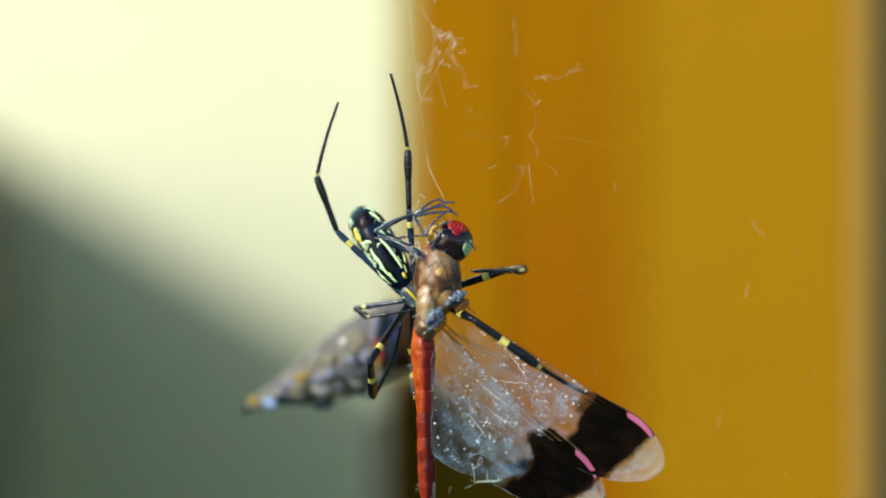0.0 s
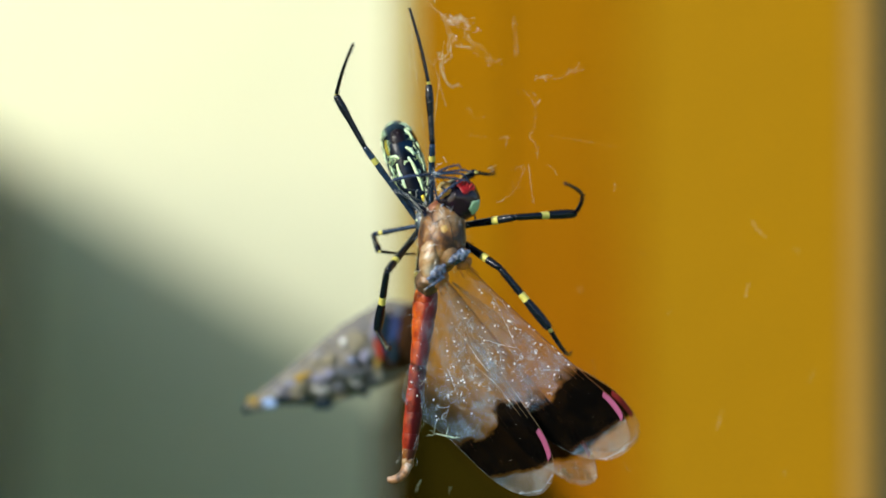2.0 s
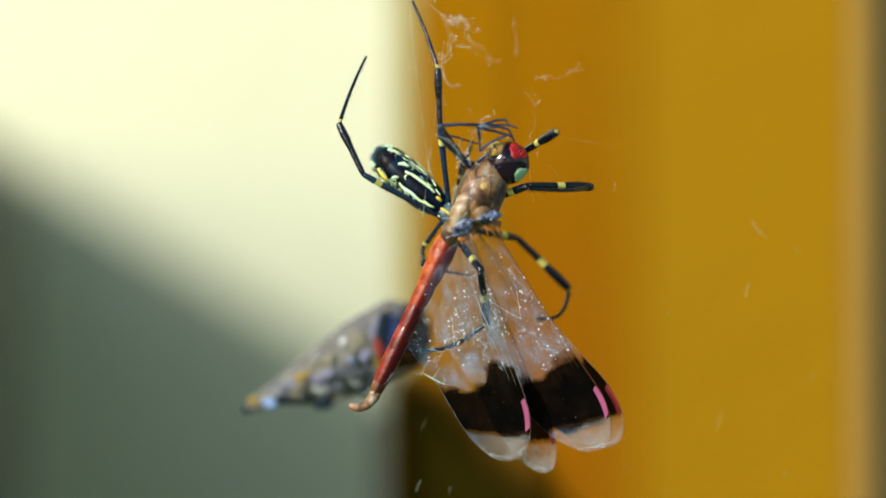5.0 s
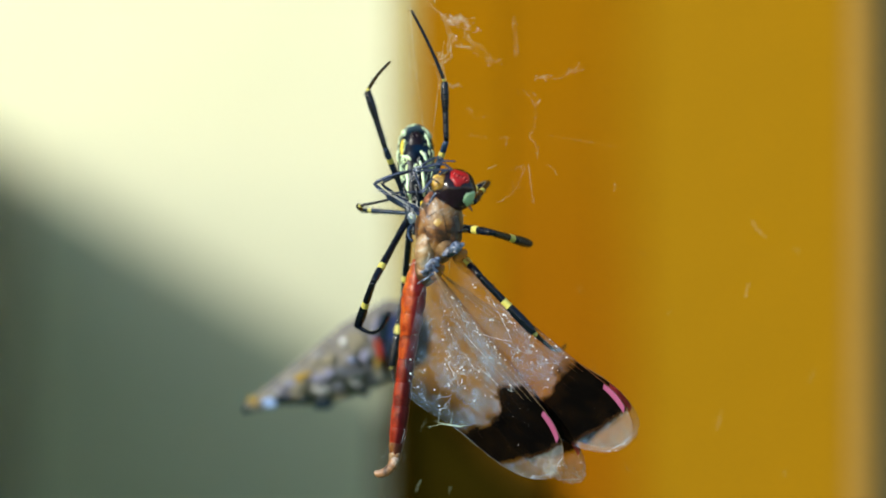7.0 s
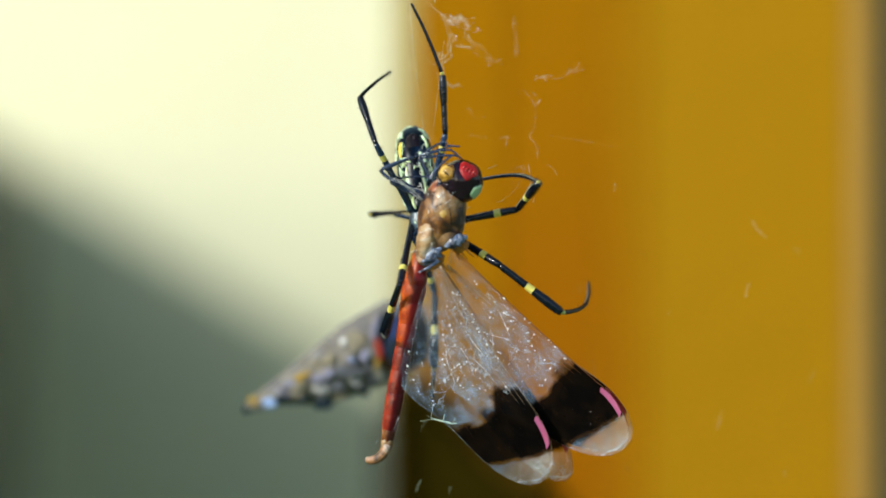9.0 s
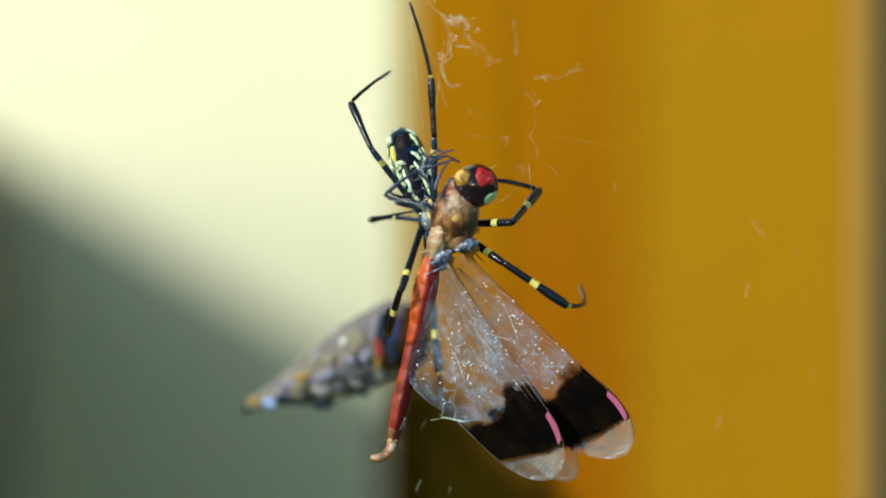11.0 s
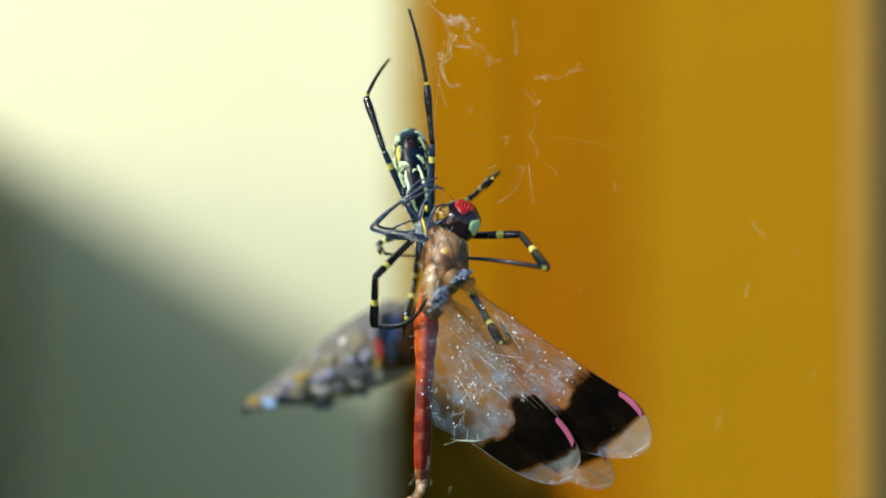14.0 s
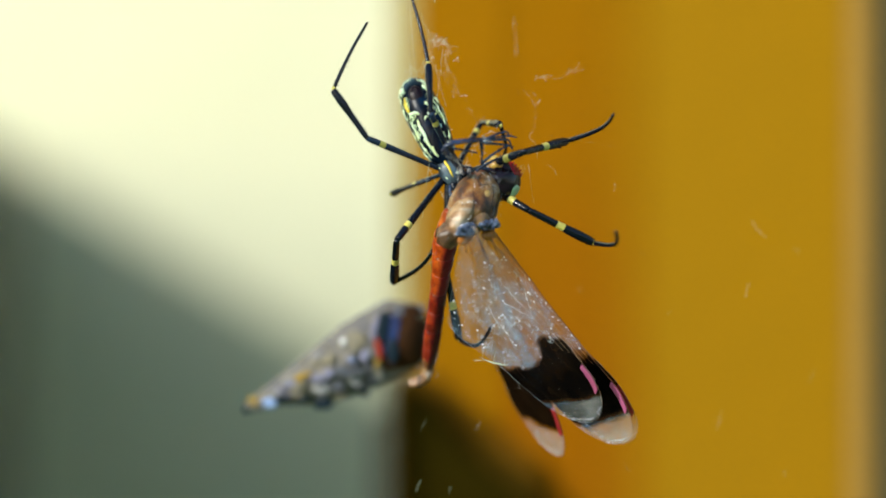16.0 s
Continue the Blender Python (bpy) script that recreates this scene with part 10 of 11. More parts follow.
    walk(legs["first_right"]["metatarsus"], [
        (0, at(10.50, -10.82, -2.13, 82.3, -38.0, -149.6)), (0.0667, at(14.33, -6.01, 2.31, -15.1, -125.4, -13.9)), (0.1, at(14.79, -2.37, 2.40, 25.9, -133.5, -37.5)), (0.1333, at(14.22, 1.29, 0.59, 54.7, -151.8, -43.5)),
        (0.1667, at(12.14, 3.63, -3.03, -97.8, -6.7, 141.0)), (0.2, at(10.19, 3.55, -5.50, -78.1, 4.3, 146.9)), (0.2667, at(8.95, 2.60, -6.63, -67.6, 2.1, 148.8)), (0.4, at(6.89, 1.53, -9.63, -61.0, -7.2, 149.7)),
        (0.4333, at(5.76, 2.07, -10.92, 109.4, 137.4, -3.6)), (0.4667, at(2.36, 2.96, -12.97, 26.9, 76.5, -62.0)), (0.5, at(-3.22, 4.10, -13.66, 62.2, 28.8, -1.2)), (0.5333, at(-4.72, 4.98, -14.99, 48.8, 29.4, -7.7)),
        (0.5667, at(-2.91, 3.88, -16.05, 27.8, 30.7, -19.6)), (0.6, at(-1.58, 3.21, -15.90, 14.1, 31.4, -26.8)), (0.6333, at(-1.19, 4.07, -15.74, 10.9, 36.7, -25.8)), (0.6667, at(-0.24, 5.24, -15.28, 10.0, 46.6, -21.1)),
        (0.7333, at(1.90, 7.55, -13.18, 26.9, 69.5, 8.9)), (0.8, at(2.50, 8.83, -11.63, 76.6, 72.4, 73.9)), (0.8333, at(2.56, 8.71, -12.34, 81.1, 69.9, 88.5)), (0.9, at(3.52, 6.17, -14.53, 80.0, 71.1, 110.4)),
        (1, at(4.45, 1.79, -14.17, -106.2, 103.7, -56.7)), (1.0667, at(6.60, -0.28, -14.35, 15.2, 77.6, 56.5)), (1.1, at(7.17, -1.47, -13.92, 2.7, 75.0, 40.5)), (1.1333, at(4.54, -1.36, -12.64, 40.2, 73.6, 86.5)),
        (1.1667, at(0.48, 0.64, -10.69, 73.2, 58.2, 137.4)), (1.2, at(-1.86, 1.08, -8.69, -95.0, 136.8, -18.4)), (1.2333, at(-3.60, -1.67, -4.36, -82.1, 144.6, -3.1)), (1.2667, at(-9.10, -1.45, -1.49, -62.5, 156.4, 12.7)),
        (1.3, at(-13.29, 1.64, -2.49, -45.1, -175.2, 28.3)), (1.3333, at(-6.79, 5.45, -10.87, 100.6, -12.3, -97.7)), (1.3667, at(3.49, 3.88, -12.43, 74.1, 10.2, -48.4)), (1.4, at(10.63, 0.01, -8.09, 72.9, 44.8, -0.2)),
        (1.5, at(11.39, 1.08, -8.29, 78.4, 16.2, -0.2)), (1.7, at(12.19, -0.14, -7.49, 75.1, 4.5, -3.3)), (2, at(14.85, 0.25, -4.07, 73.7, 3.9, -3.9)), (2.5, at(14.14, -0.00, -4.27, 91.7, 11.0, 3.3)),
        (3, at(13.47, 0.33, -4.66, 105.3, 29.7, 7.6)), (3.1667, at(16.13, -2.51, 0.37, 166.6, 20.9, 21.2)), (3.3333, at(15.27, -7.12, 1.79, -138.1, 5.9, 20.2)), (3.5, at(12.01, -9.68, -1.12, -83.1, -1.9, 7.3)),
        (3.7, at(11.85, -8.89, -3.63, -72.7, -1.8, 10.1)), (4, at(12.62, -8.07, -5.53, -69.6, 0.2, 16.6)), (5, at(13.07, -7.52, -4.28, -73.6, 5.1, 20.4)), (6.3, at(13.99, -6.07, -3.93, -81.2, 17.4, 14.4)),
        (6.5, at(14.23, -5.79, -4.13, -79.4, 23.6, 16.1)), (6.6333, at(16.36, -3.95, -4.99, -68.4, 10.4, 42.7)), (6.7333, at(17.06, -1.34, -4.85, -65.9, -14.7, 68.5)), (6.8333, at(15.36, 0.63, -3.91, -75.4, -33.7, 94.7)),
        (7, at(11.54, 1.54, -3.22, 83.8, -133.5, -44.0)), (7.5, at(10.07, 1.73, -5.57, -45.1, -65.3, 112.8)), (8, at(13.32, 0.61, -2.37, -4.5, -66.7, 64.1)), (8.5, at(13.83, 0.25, -2.16, 27.9, -63.6, 27.1)),
        (8.6, at(13.89, -0.84, 0.87, 43.1, -61.8, -7.0)), (8.7333, at(13.90, -4.48, 3.83, 33.0, -63.7, -32.5)), (8.8667, at(12.80, -6.95, 3.31, -41.2, -53.2, 16.6)), (9, at(12.17, -7.65, -0.32, -62.5, -34.1, 23.1)),
        (9.6667, at(13.25, -6.44, 3.57, -57.6, -60.6, 35.0)), (9.9333, at(13.74, -5.00, 4.24, -56.5, -76.3, 43.5)), (10.2667, at(13.70, -3.32, 3.86, -4.2, -88.8, 0.8)), (10.9667, at(11.83, 0.85, 0.10, -53.3, -78.4, 78.5)),
        (11.5, at(10.61, 2.13, -3.82, -57.4, -58.3, 107.1)), (12, at(10.53, 2.38, -4.04, -67.2, -38.4, 122.6)), (12.5, at(10.54, 2.42, -3.94, -71.1, -29.4, 127.8)), (13, at(10.81, 2.39, -3.69, -74.4, -23.7, 127.1)),
        (13.5, at(11.07, 1.73, -3.74, -68.2, -16.2, 121.8)), (13.6667, at(11.77, 1.31, -3.31, -23.5, -49.0, 99.6)), (13.8, at(12.98, 0.26, -2.62, 53.8, -48.1, 41.5)), (13.8667, at(15.18, -1.73, -5.25, 77.2, -41.3, -23.3)),
        (13.9333, at(13.95, -6.24, -8.13, 81.1, -23.8, -73.6)), (14, at(11.23, -8.19, -7.40, 69.9, -9.5, -118.6)), (14.1, at(11.87, -7.31, -8.61, 50.9, 15.6, -137.3)), (14.1667, at(12.57, -5.60, -10.00, 31.9, 28.5, -144.1)),
        (14.2667, at(12.91, -1.80, -10.90, -3.5, 37.4, -172.0)), (14.3333, at(12.43, 0.76, -10.07, -30.3, 33.2, 162.8)), (14.4, at(11.41, 2.57, -8.38, -55.2, 18.7, 142.1)), (14.5, at(10.28, 3.37, -6.78, -73.2, -0.8, 131.1)),
        (14.6333, at(12.17, 2.76, -9.23, -59.9, 16.3, 135.4)), (14.7333, at(13.35, 0.63, -11.42, -38.4, 36.6, 146.7)), (14.8333, at(13.00, -1.81, -11.37, -7.3, 49.1, 168.1)), (15, at(11.61, -3.61, -9.61, 29.4, 49.2, -159.9)),
        (15.1667, at(12.43, -3.27, -11.30, 7.7, 58.9, -158.2)), (15.2667, at(12.22, -2.18, -11.70, -21.1, 63.3, -171.8)), (15.5, at(8.65, 0.02, -7.97, 86.3, 115.7, -27.3)), (15.5667, at(12.00, -1.62, -9.27, 89.8, 112.2, 31.9)),
        (15.6333, at(14.93, -5.64, -8.40, -80.0, 68.2, -82.6)), (15.7, at(14.40, -7.44, -6.36, -74.8, 65.0, -21.8)), (15.8, at(16.04, -5.58, -6.13, -10.6, 66.0, 18.3)), (15.8667, at(16.41, -3.03, -5.42, 42.9, 53.2, 42.6)),
        (16, at(12.17, 0.08, -2.54, 97.4, 20.6, 32.9)),
    ])
    walk(legs["second_right"]["femur"], [
        (0, at(0.95, 0.10, -0.30, -130.2, -56.6, -128.1)), (0.2, at(0.95, 0.10, -0.30, -124.2, -40.0, -126.6)), (0.4, at(0.95, 0.10, -0.30, -160.9, -57.1, -103.7)), (0.4667, at(0.95, 0.10, -0.30, 149.5, -17.4, -79.0)),
        (0.5, at(0.95, 0.10, -0.30, 115.1, 25.0, -90.0)), (0.6, at(0.95, 0.10, -0.30, 128.4, 28.3, -90.0)), (0.8, at(0.95, 0.10, -0.30, 129.7, 7.8, -29.2)), (1, at(0.95, 0.10, -0.30, 149.0, -10.3, -64.2)),
        (1.1, at(0.95, 0.10, -0.30, 141.8, -0.6, -61.2)), (1.1333, at(0.95, 0.10, -0.30, 122.8, 17.0, -36.9)), (1.2, at(0.95, 0.10, -0.30, 110.6, 40.5, -15.9)), (1.3, at(0.95, 0.10, -0.30, 88.4, 52.9, -41.9)),
        (1.3333, at(0.95, 0.10, -0.30, 117.3, 10.7, -42.4)), (1.3667, at(0.95, 0.10, -0.30, 149.6, -25.9, -64.2)), (1.4, at(0.95, 0.10, -0.30, -154.6, -37.3, -112.5)), (1.5, at(0.95, 0.10, -0.30, -170.9, 23.1, -90.0)),
        (1.7, at(0.95, 0.10, -0.30, -168.2, -0.6, -94.2)), (2, at(0.95, 0.10, -0.30, -141.0, -22.6, -109.5)), (2.5, at(0.95, 0.10, -0.30, -133.5, -17.6, -119.5)), (3, at(0.95, 0.10, -0.30, -131.4, -4.1, -102.8)),
        (3.5, at(0.95, 0.10, -0.30, -120.3, -26.0, -121.4)), (4, at(0.95, 0.10, -0.30, -123.5, -9.1, -121.0)), (6.3, at(0.95, 0.10, -0.30, -119.8, -12.0, -119.1)), (6.5, at(0.95, 0.10, -0.30, -121.4, -8.2, -114.7)),
        (7, at(0.95, 0.10, -0.30, -143.4, -1.6, -107.3)), (7.5, at(0.95, 0.10, -0.30, -164.2, -41.8, -102.3)), (8, at(0.95, 0.10, -0.30, -139.7, -1.4, -106.5)), (8.5, at(0.95, 0.10, -0.30, -135.4, 1.2, -108.0)),
        (9, at(0.95, 0.10, -0.30, -132.6, 3.2, -109.2)), (11.5, at(0.95, 0.10, -0.30, -144.9, -11.7, -109.2)), (12, at(0.95, 0.10, -0.30, -145.1, -11.9, -109.0)), (12.5, at(0.95, 0.10, -0.30, -145.7, -10.9, -108.8)),
        (13, at(0.95, 0.10, -0.30, -147.5, -9.8, -107.4)), (13.5, at(0.95, 0.10, -0.30, -140.7, -32.7, -114.2)), (13.8, at(0.95, 0.10, -0.30, -162.3, -23.0, -99.4)), (14, at(0.95, 0.10, -0.30, -160.2, 8.0, -90.0)),
        (14.5, at(0.95, 0.10, -0.30, -153.7, 18.8, -90.0)), (15, at(0.95, 0.10, -0.30, -151.7, 22.0, -90.0)), (15.2667, at(0.95, 0.10, -0.30, -156.4, -14.1, -100.1)), (15.5, at(0.95, 0.10, -0.30, -154.3, -50.4, -111.0)),
        (15.7, at(0.95, 0.10, -0.30, 179.7, -35.8, -89.8)), (16, at(0.95, 0.10, -0.30, -146.4, -16.3, -106.3)),
    ])
    walk(legs["second_right"]["tibia"], [
        (0, at(3.45, -8.23, -3.61, -164.1, -13.8, -90.0)), (0.2, at(5.12, -7.18, -4.31, -156.2, -8.1, -90.0)), (0.3333, at(3.40, -7.95, -4.26, -170.8, -4.9, -90.9)), (0.4, at(2.16, -7.79, -5.08, -9.8, -166.4, 90.0)),
        (0.4333, at(1.20, -6.91, -6.41, 156.5, -20.9, -82.0)), (0.4667, at(-3.23, -3.15, -7.95, 138.9, -19.6, -64.3)), (0.5, at(-7.47, 1.77, -3.88, 122.1, 1.0, -43.6)), (0.5333, at(-7.06, 2.56, -4.33, 114.2, 43.8, -22.2)),
        (0.5667, at(-6.65, 2.96, -4.83, 3.0, 99.6, -112.5)), (0.6, at(-6.34, 2.84, -5.38, 71.0, 136.3, -23.7)), (0.7, at(-5.92, -1.83, -6.26, -12.7, 53.7, -146.4)), (0.8, at(-3.24, -5.76, -6.18, 50.5, 18.5, -127.7)),
        (0.9, at(-2.83, -4.72, -7.30, 98.0, 31.9, -112.3)), (1, at(-2.75, -3.26, -8.14, -29.6, 150.3, 90.0)), (1.0667, at(-3.14, -3.10, -8.02, -22.8, 149.2, 90.1)), (1.1, at(-4.05, -2.73, -7.61, -22.3, 148.9, 90.0)),
        (1.1333, at(-4.92, -5.27, -5.12, 144.9, 29.5, -88.7)), (1.2, at(-3.48, -7.69, -2.79, 94.4, 35.4, -90.0)), (1.2667, at(-4.78, -7.22, -0.66, 50.0, 52.4, -160.9)), (1.3, at(-5.09, -6.97, -0.14, 14.5, 28.5, 136.0)),
        (1.3333, at(-5.21, -5.47, -4.49, -44.0, 54.7, 62.5)), (1.3667, at(-1.76, -5.10, -7.52, -86.6, 34.4, 10.3)), (1.4, at(2.68, -6.13, -6.98, -91.4, 20.8, -0.6)), (1.4333, at(4.16, -2.91, -8.49, -96.7, 24.2, -10.2)),
        (1.4667, at(3.37, 1.66, -9.14, -125.2, 34.8, -44.7)), (1.5, at(2.41, 3.70, -8.75, 19.7, 156.9, 90.0)), (1.7, at(2.84, -0.14, -9.40, -61.2, 123.8, 44.3)), (1.8667, at(4.83, -3.21, -8.08, -8.0, 144.6, 82.4)),
        (2, at(5.53, -4.47, -6.98, -160.4, 3.2, -90.0)), (2.5, at(5.87, -4.91, -6.40, -161.4, 12.1, -90.0)), (3, at(7.66, -1.87, -6.43, 17.7, -146.5, 78.1)), (3.5, at(6.73, -5.84, -4.52, -172.1, 6.6, -88.5)),
        (4, at(7.18, -4.59, -5.37, -120.3, 30.1, -62.8)), (6.3, at(7.53, -4.67, -4.82, -151.7, 39.3, -73.4)), (6.5, at(7.87, -3.85, -5.09, -146.0, 40.4, -69.8)), (7, at(6.18, -1.75, -7.76, -138.9, 20.6, -90.0)),
        (7.2, at(4.56, -3.52, -8.07, -151.9, 14.5, -91.9)), (7.5, at(2.15, -6.26, -6.98, -169.5, 7.9, -90.0)), (7.7667, at(4.49, -3.99, -7.87, -153.4, 12.6, -90.5)), (8, at(6.67, -1.77, -7.40, -137.2, 17.3, -90.0)),
        (8.5, at(7.21, -1.79, -6.92, -133.3, 18.5, -90.0)), (9, at(7.53, -1.82, -6.59, -133.6, 19.6, -90.0)), (11.5, at(5.50, -3.12, -7.75, -144.7, 15.7, -90.0)), (12, at(5.47, -3.13, -7.76, -147.7, 15.5, -90.0)),
        (12.5, at(5.44, -2.97, -7.84, -148.0, 16.7, -90.0)), (13, at(5.32, -2.66, -8.03, -146.3, 17.3, -90.0)), (13.5, at(4.72, -5.87, -6.35, -165.0, 0.6, -90.0)), (13.7, at(4.06, -4.93, -7.48, -148.1, 15.6, -83.4)),
        (13.8, at(3.18, -3.78, -8.45, -141.4, 20.3, -80.1)), (13.9, at(3.26, -1.16, -9.22, -151.8, -14.4, -97.9)), (14, at(4.11, 1.32, -8.96, 28.7, -129.5, 64.5)), (14.2667, at(4.88, 2.63, -8.34, 22.8, -164.0, 78.9)),
        (14.5, at(5.07, 2.79, -8.19, -154.6, 18.8, -90.0)), (15, at(5.36, 3.16, -7.89, -152.8, 22.0, -90.0)), (15.2667, at(4.25, -2.60, -8.57, -153.9, 20.5, -86.9)), (15.5, at(2.40, -7.37, -5.65, -162.1, 16.8, -85.4)),
        (15.7, at(0.92, -5.35, -7.84, 176.4, 3.4, -90.0)), (15.8333, at(2.11, -4.77, -8.14, 6.7, 170.9, 91.3)), (16, at(5.28, -3.42, -7.74, -139.5, 23.2, -78.3)),
    ])
    walk(legs["second_right"]["metatarsus"], [
        (0, at(5.61, -10.04, -10.98, 19.7, 149.7, 97.6)), (0.2, at(8.31, -8.21, -11.46, -153.4, 40.3, -67.8)), (0.3333, at(4.65, -8.64, -12.03, 4.5, 145.3, 93.4)), (0.4, at(0.81, -9.62, -12.64, -11.3, 145.2, 82.1)),
        (0.4333, at(-1.55, -9.90, -13.18, -25.3, 139.4, 72.5)), (0.4667, at(-7.04, -7.20, -13.55, -65.9, 132.7, 40.3)), (0.5, at(-12.14, -3.03, -8.08, 64.5, 29.2, -176.2)), (0.5667, at(-10.01, -4.07, -6.15, 41.3, -20.2, -159.6)),
        (0.6, at(-7.71, -4.72, -7.25, 35.4, -28.1, -147.0)), (0.6667, at(-9.08, -6.68, -3.65, 37.2, -26.8, -137.6)), (0.7, at(-10.14, -6.71, -1.70, 41.4, -24.4, -134.4)), (0.7333, at(-10.36, -5.97, -0.75, 46.8, -21.4, -131.8)),
        (0.8, at(-9.04, -3.29, -1.42, 57.0, -15.8, -128.9)), (0.9, at(-9.85, -1.21, -8.23, 68.4, -4.8, -142.2)), (1, at(-6.65, 0.14, -14.11, 74.2, 20.9, -174.8)), (1.0667, at(-6.20, 0.62, -14.27, -104.0, 136.6, -16.9)),
        (1.1, at(-7.05, 1.04, -13.87, -103.6, 131.7, -21.2)), (1.1333, at(-9.53, -2.19, -10.74, -106.5, 141.0, -10.3)), (1.2, at(-11.35, -7.34, -3.28, 55.8, 11.1, -163.1)), (1.2333, at(-11.66, -5.77, -0.98, 61.8, 2.2, -174.7)),
        (1.2667, at(-10.56, -2.81, 2.44, 81.9, -7.9, 155.8)), (1.3, at(-6.35, -3.01, 6.58, 114.0, -3.4, 110.7)), (1.3333, at(-7.93, 1.18, -1.21, 142.9, 23.9, 82.7)), (1.3667, at(-2.91, 2.70, -7.13, -19.8, 130.4, -109.0)),
        (1.4, at(2.70, 1.76, -7.17, -16.0, 119.8, -115.6)), (1.4667, at(6.06, 8.08, -12.88, 140.1, 57.4, 55.3)), (1.5, at(5.07, 6.61, -15.60, 133.0, 56.7, 54.2)), (1.5333, at(4.66, 6.74, -15.66, 136.4, 58.8, 56.9)),
        (1.6, at(2.18, 8.12, -14.50, -20.4, 115.0, -108.8)), (1.7, at(0.28, 7.03, -11.52, 24.8, 114.7, -68.6)), (1.8, at(2.10, 4.24, -13.01, 16.6, 115.0, -18.1)), (1.9, at(5.66, -0.35, -14.88, 10.9, 112.4, 34.5)),
        (2, at(8.18, -4.05, -14.41, 13.2, 109.1, 94.5)), (2.5, at(8.39, -3.35, -13.72, 26.0, 113.0, 121.9)), (2.7333, at(9.01, -4.86, -13.89, -52.0, 97.5, 60.9)), (3, at(9.16, -6.43, -12.71, -136.9, 115.6, -7.7)),
        (3.3333, at(7.42, -6.18, -12.78, -124.3, 103.4, 4.8)), (3.5, at(7.79, -4.92, -12.29, -100.3, 97.3, 30.2)), (3.7333, at(10.78, -1.72, -10.80, 80.4, 59.6, -94.0)), (4, at(12.33, 0.31, -8.82, 54.5, 42.9, -59.5)),
        (6.3, at(9.86, 0.63, -10.20, 0.4, 68.9, -144.0)), (6.5, at(10.55, 1.66, -10.08, -49.0, 55.2, 151.9)), (6.7333, at(11.70, 1.71, -11.50, -46.8, 64.1, 86.0)), (6.8667, at(12.00, 1.00, -12.42, -60.4, 66.1, 30.2)),
        (7, at(11.37, 0.35, -13.34, -67.6, 67.4, -0.8)), (7.2333, at(7.65, -2.42, -14.98, -115.7, 77.1, -47.8)), (7.5, at(3.59, -5.19, -14.67, 17.0, 106.6, 91.4)), (7.7333, at(7.24, -2.99, -14.91, -70.1, 74.0, -4.9)),
        (8, at(12.03, -0.04, -12.93, -35.1, 49.4, 16.7)), (8.5, at(12.96, -0.07, -12.05, -41.3, 49.6, 10.2)), (9, at(13.25, -0.00, -11.72, -39.4, 44.3, 14.1)), (11.5, at(10.06, -1.37, -13.96, -50.1, 54.0, 20.2)),
        (12, at(9.69, -1.34, -14.20, -47.1, 54.4, 21.7)), (12.5, at(9.63, -1.05, -14.26, -44.8, 54.4, 23.8)), (13, at(9.70, -0.71, -14.31, -46.2, 53.4, 24.7)), (13.5, at(6.77, -5.79, -13.98, -89.3, 75.1, -0.5)),
        (13.7, at(8.00, -2.65, -13.94, 32.8, 106.1, 92.7)), (13.8, at(7.66, -0.82, -14.25, 27.5, 109.6, 78.0)), (13.9, at(6.72, -3.39, -15.96, -92.2, 71.3, -25.7)), (14, at(5.23, -5.13, -13.37, -63.8, 51.7, 16.9)),
        (14.0667, at(5.82, -4.13, -13.46, -47.3, 53.3, 19.1)), (14.1667, at(6.70, -2.34, -14.41, 9.4, 61.4, 36.9)), (14.3333, at(7.93, 1.98, -15.55, 85.0, 53.2, 59.5)), (14.5, at(8.45, 5.09, -14.95, 139.3, 38.8, 56.5)),
        (15, at(8.98, 5.79, -14.41, 139.0, 38.3, 57.4)), (15.1667, at(8.34, 3.09, -14.94, 99.5, 46.7, 77.7)), (15.3333, at(7.02, -1.90, -14.67, 54.0, 62.9, 87.2)), (15.5, at(4.64, -5.01, -12.85, -32.9, 75.0, 51.7)),
        (15.7, at(0.42, -4.87, -15.71, 21.1, 78.4, 121.5)), (15.8, at(1.96, -3.95, -15.97, 45.6, 64.0, 87.9)), (15.9, at(5.58, -2.28, -15.32, 74.4, 56.1, 56.0)), (16, at(9.81, -0.06, -13.26, 104.0, 57.2, 23.9)),
    ])
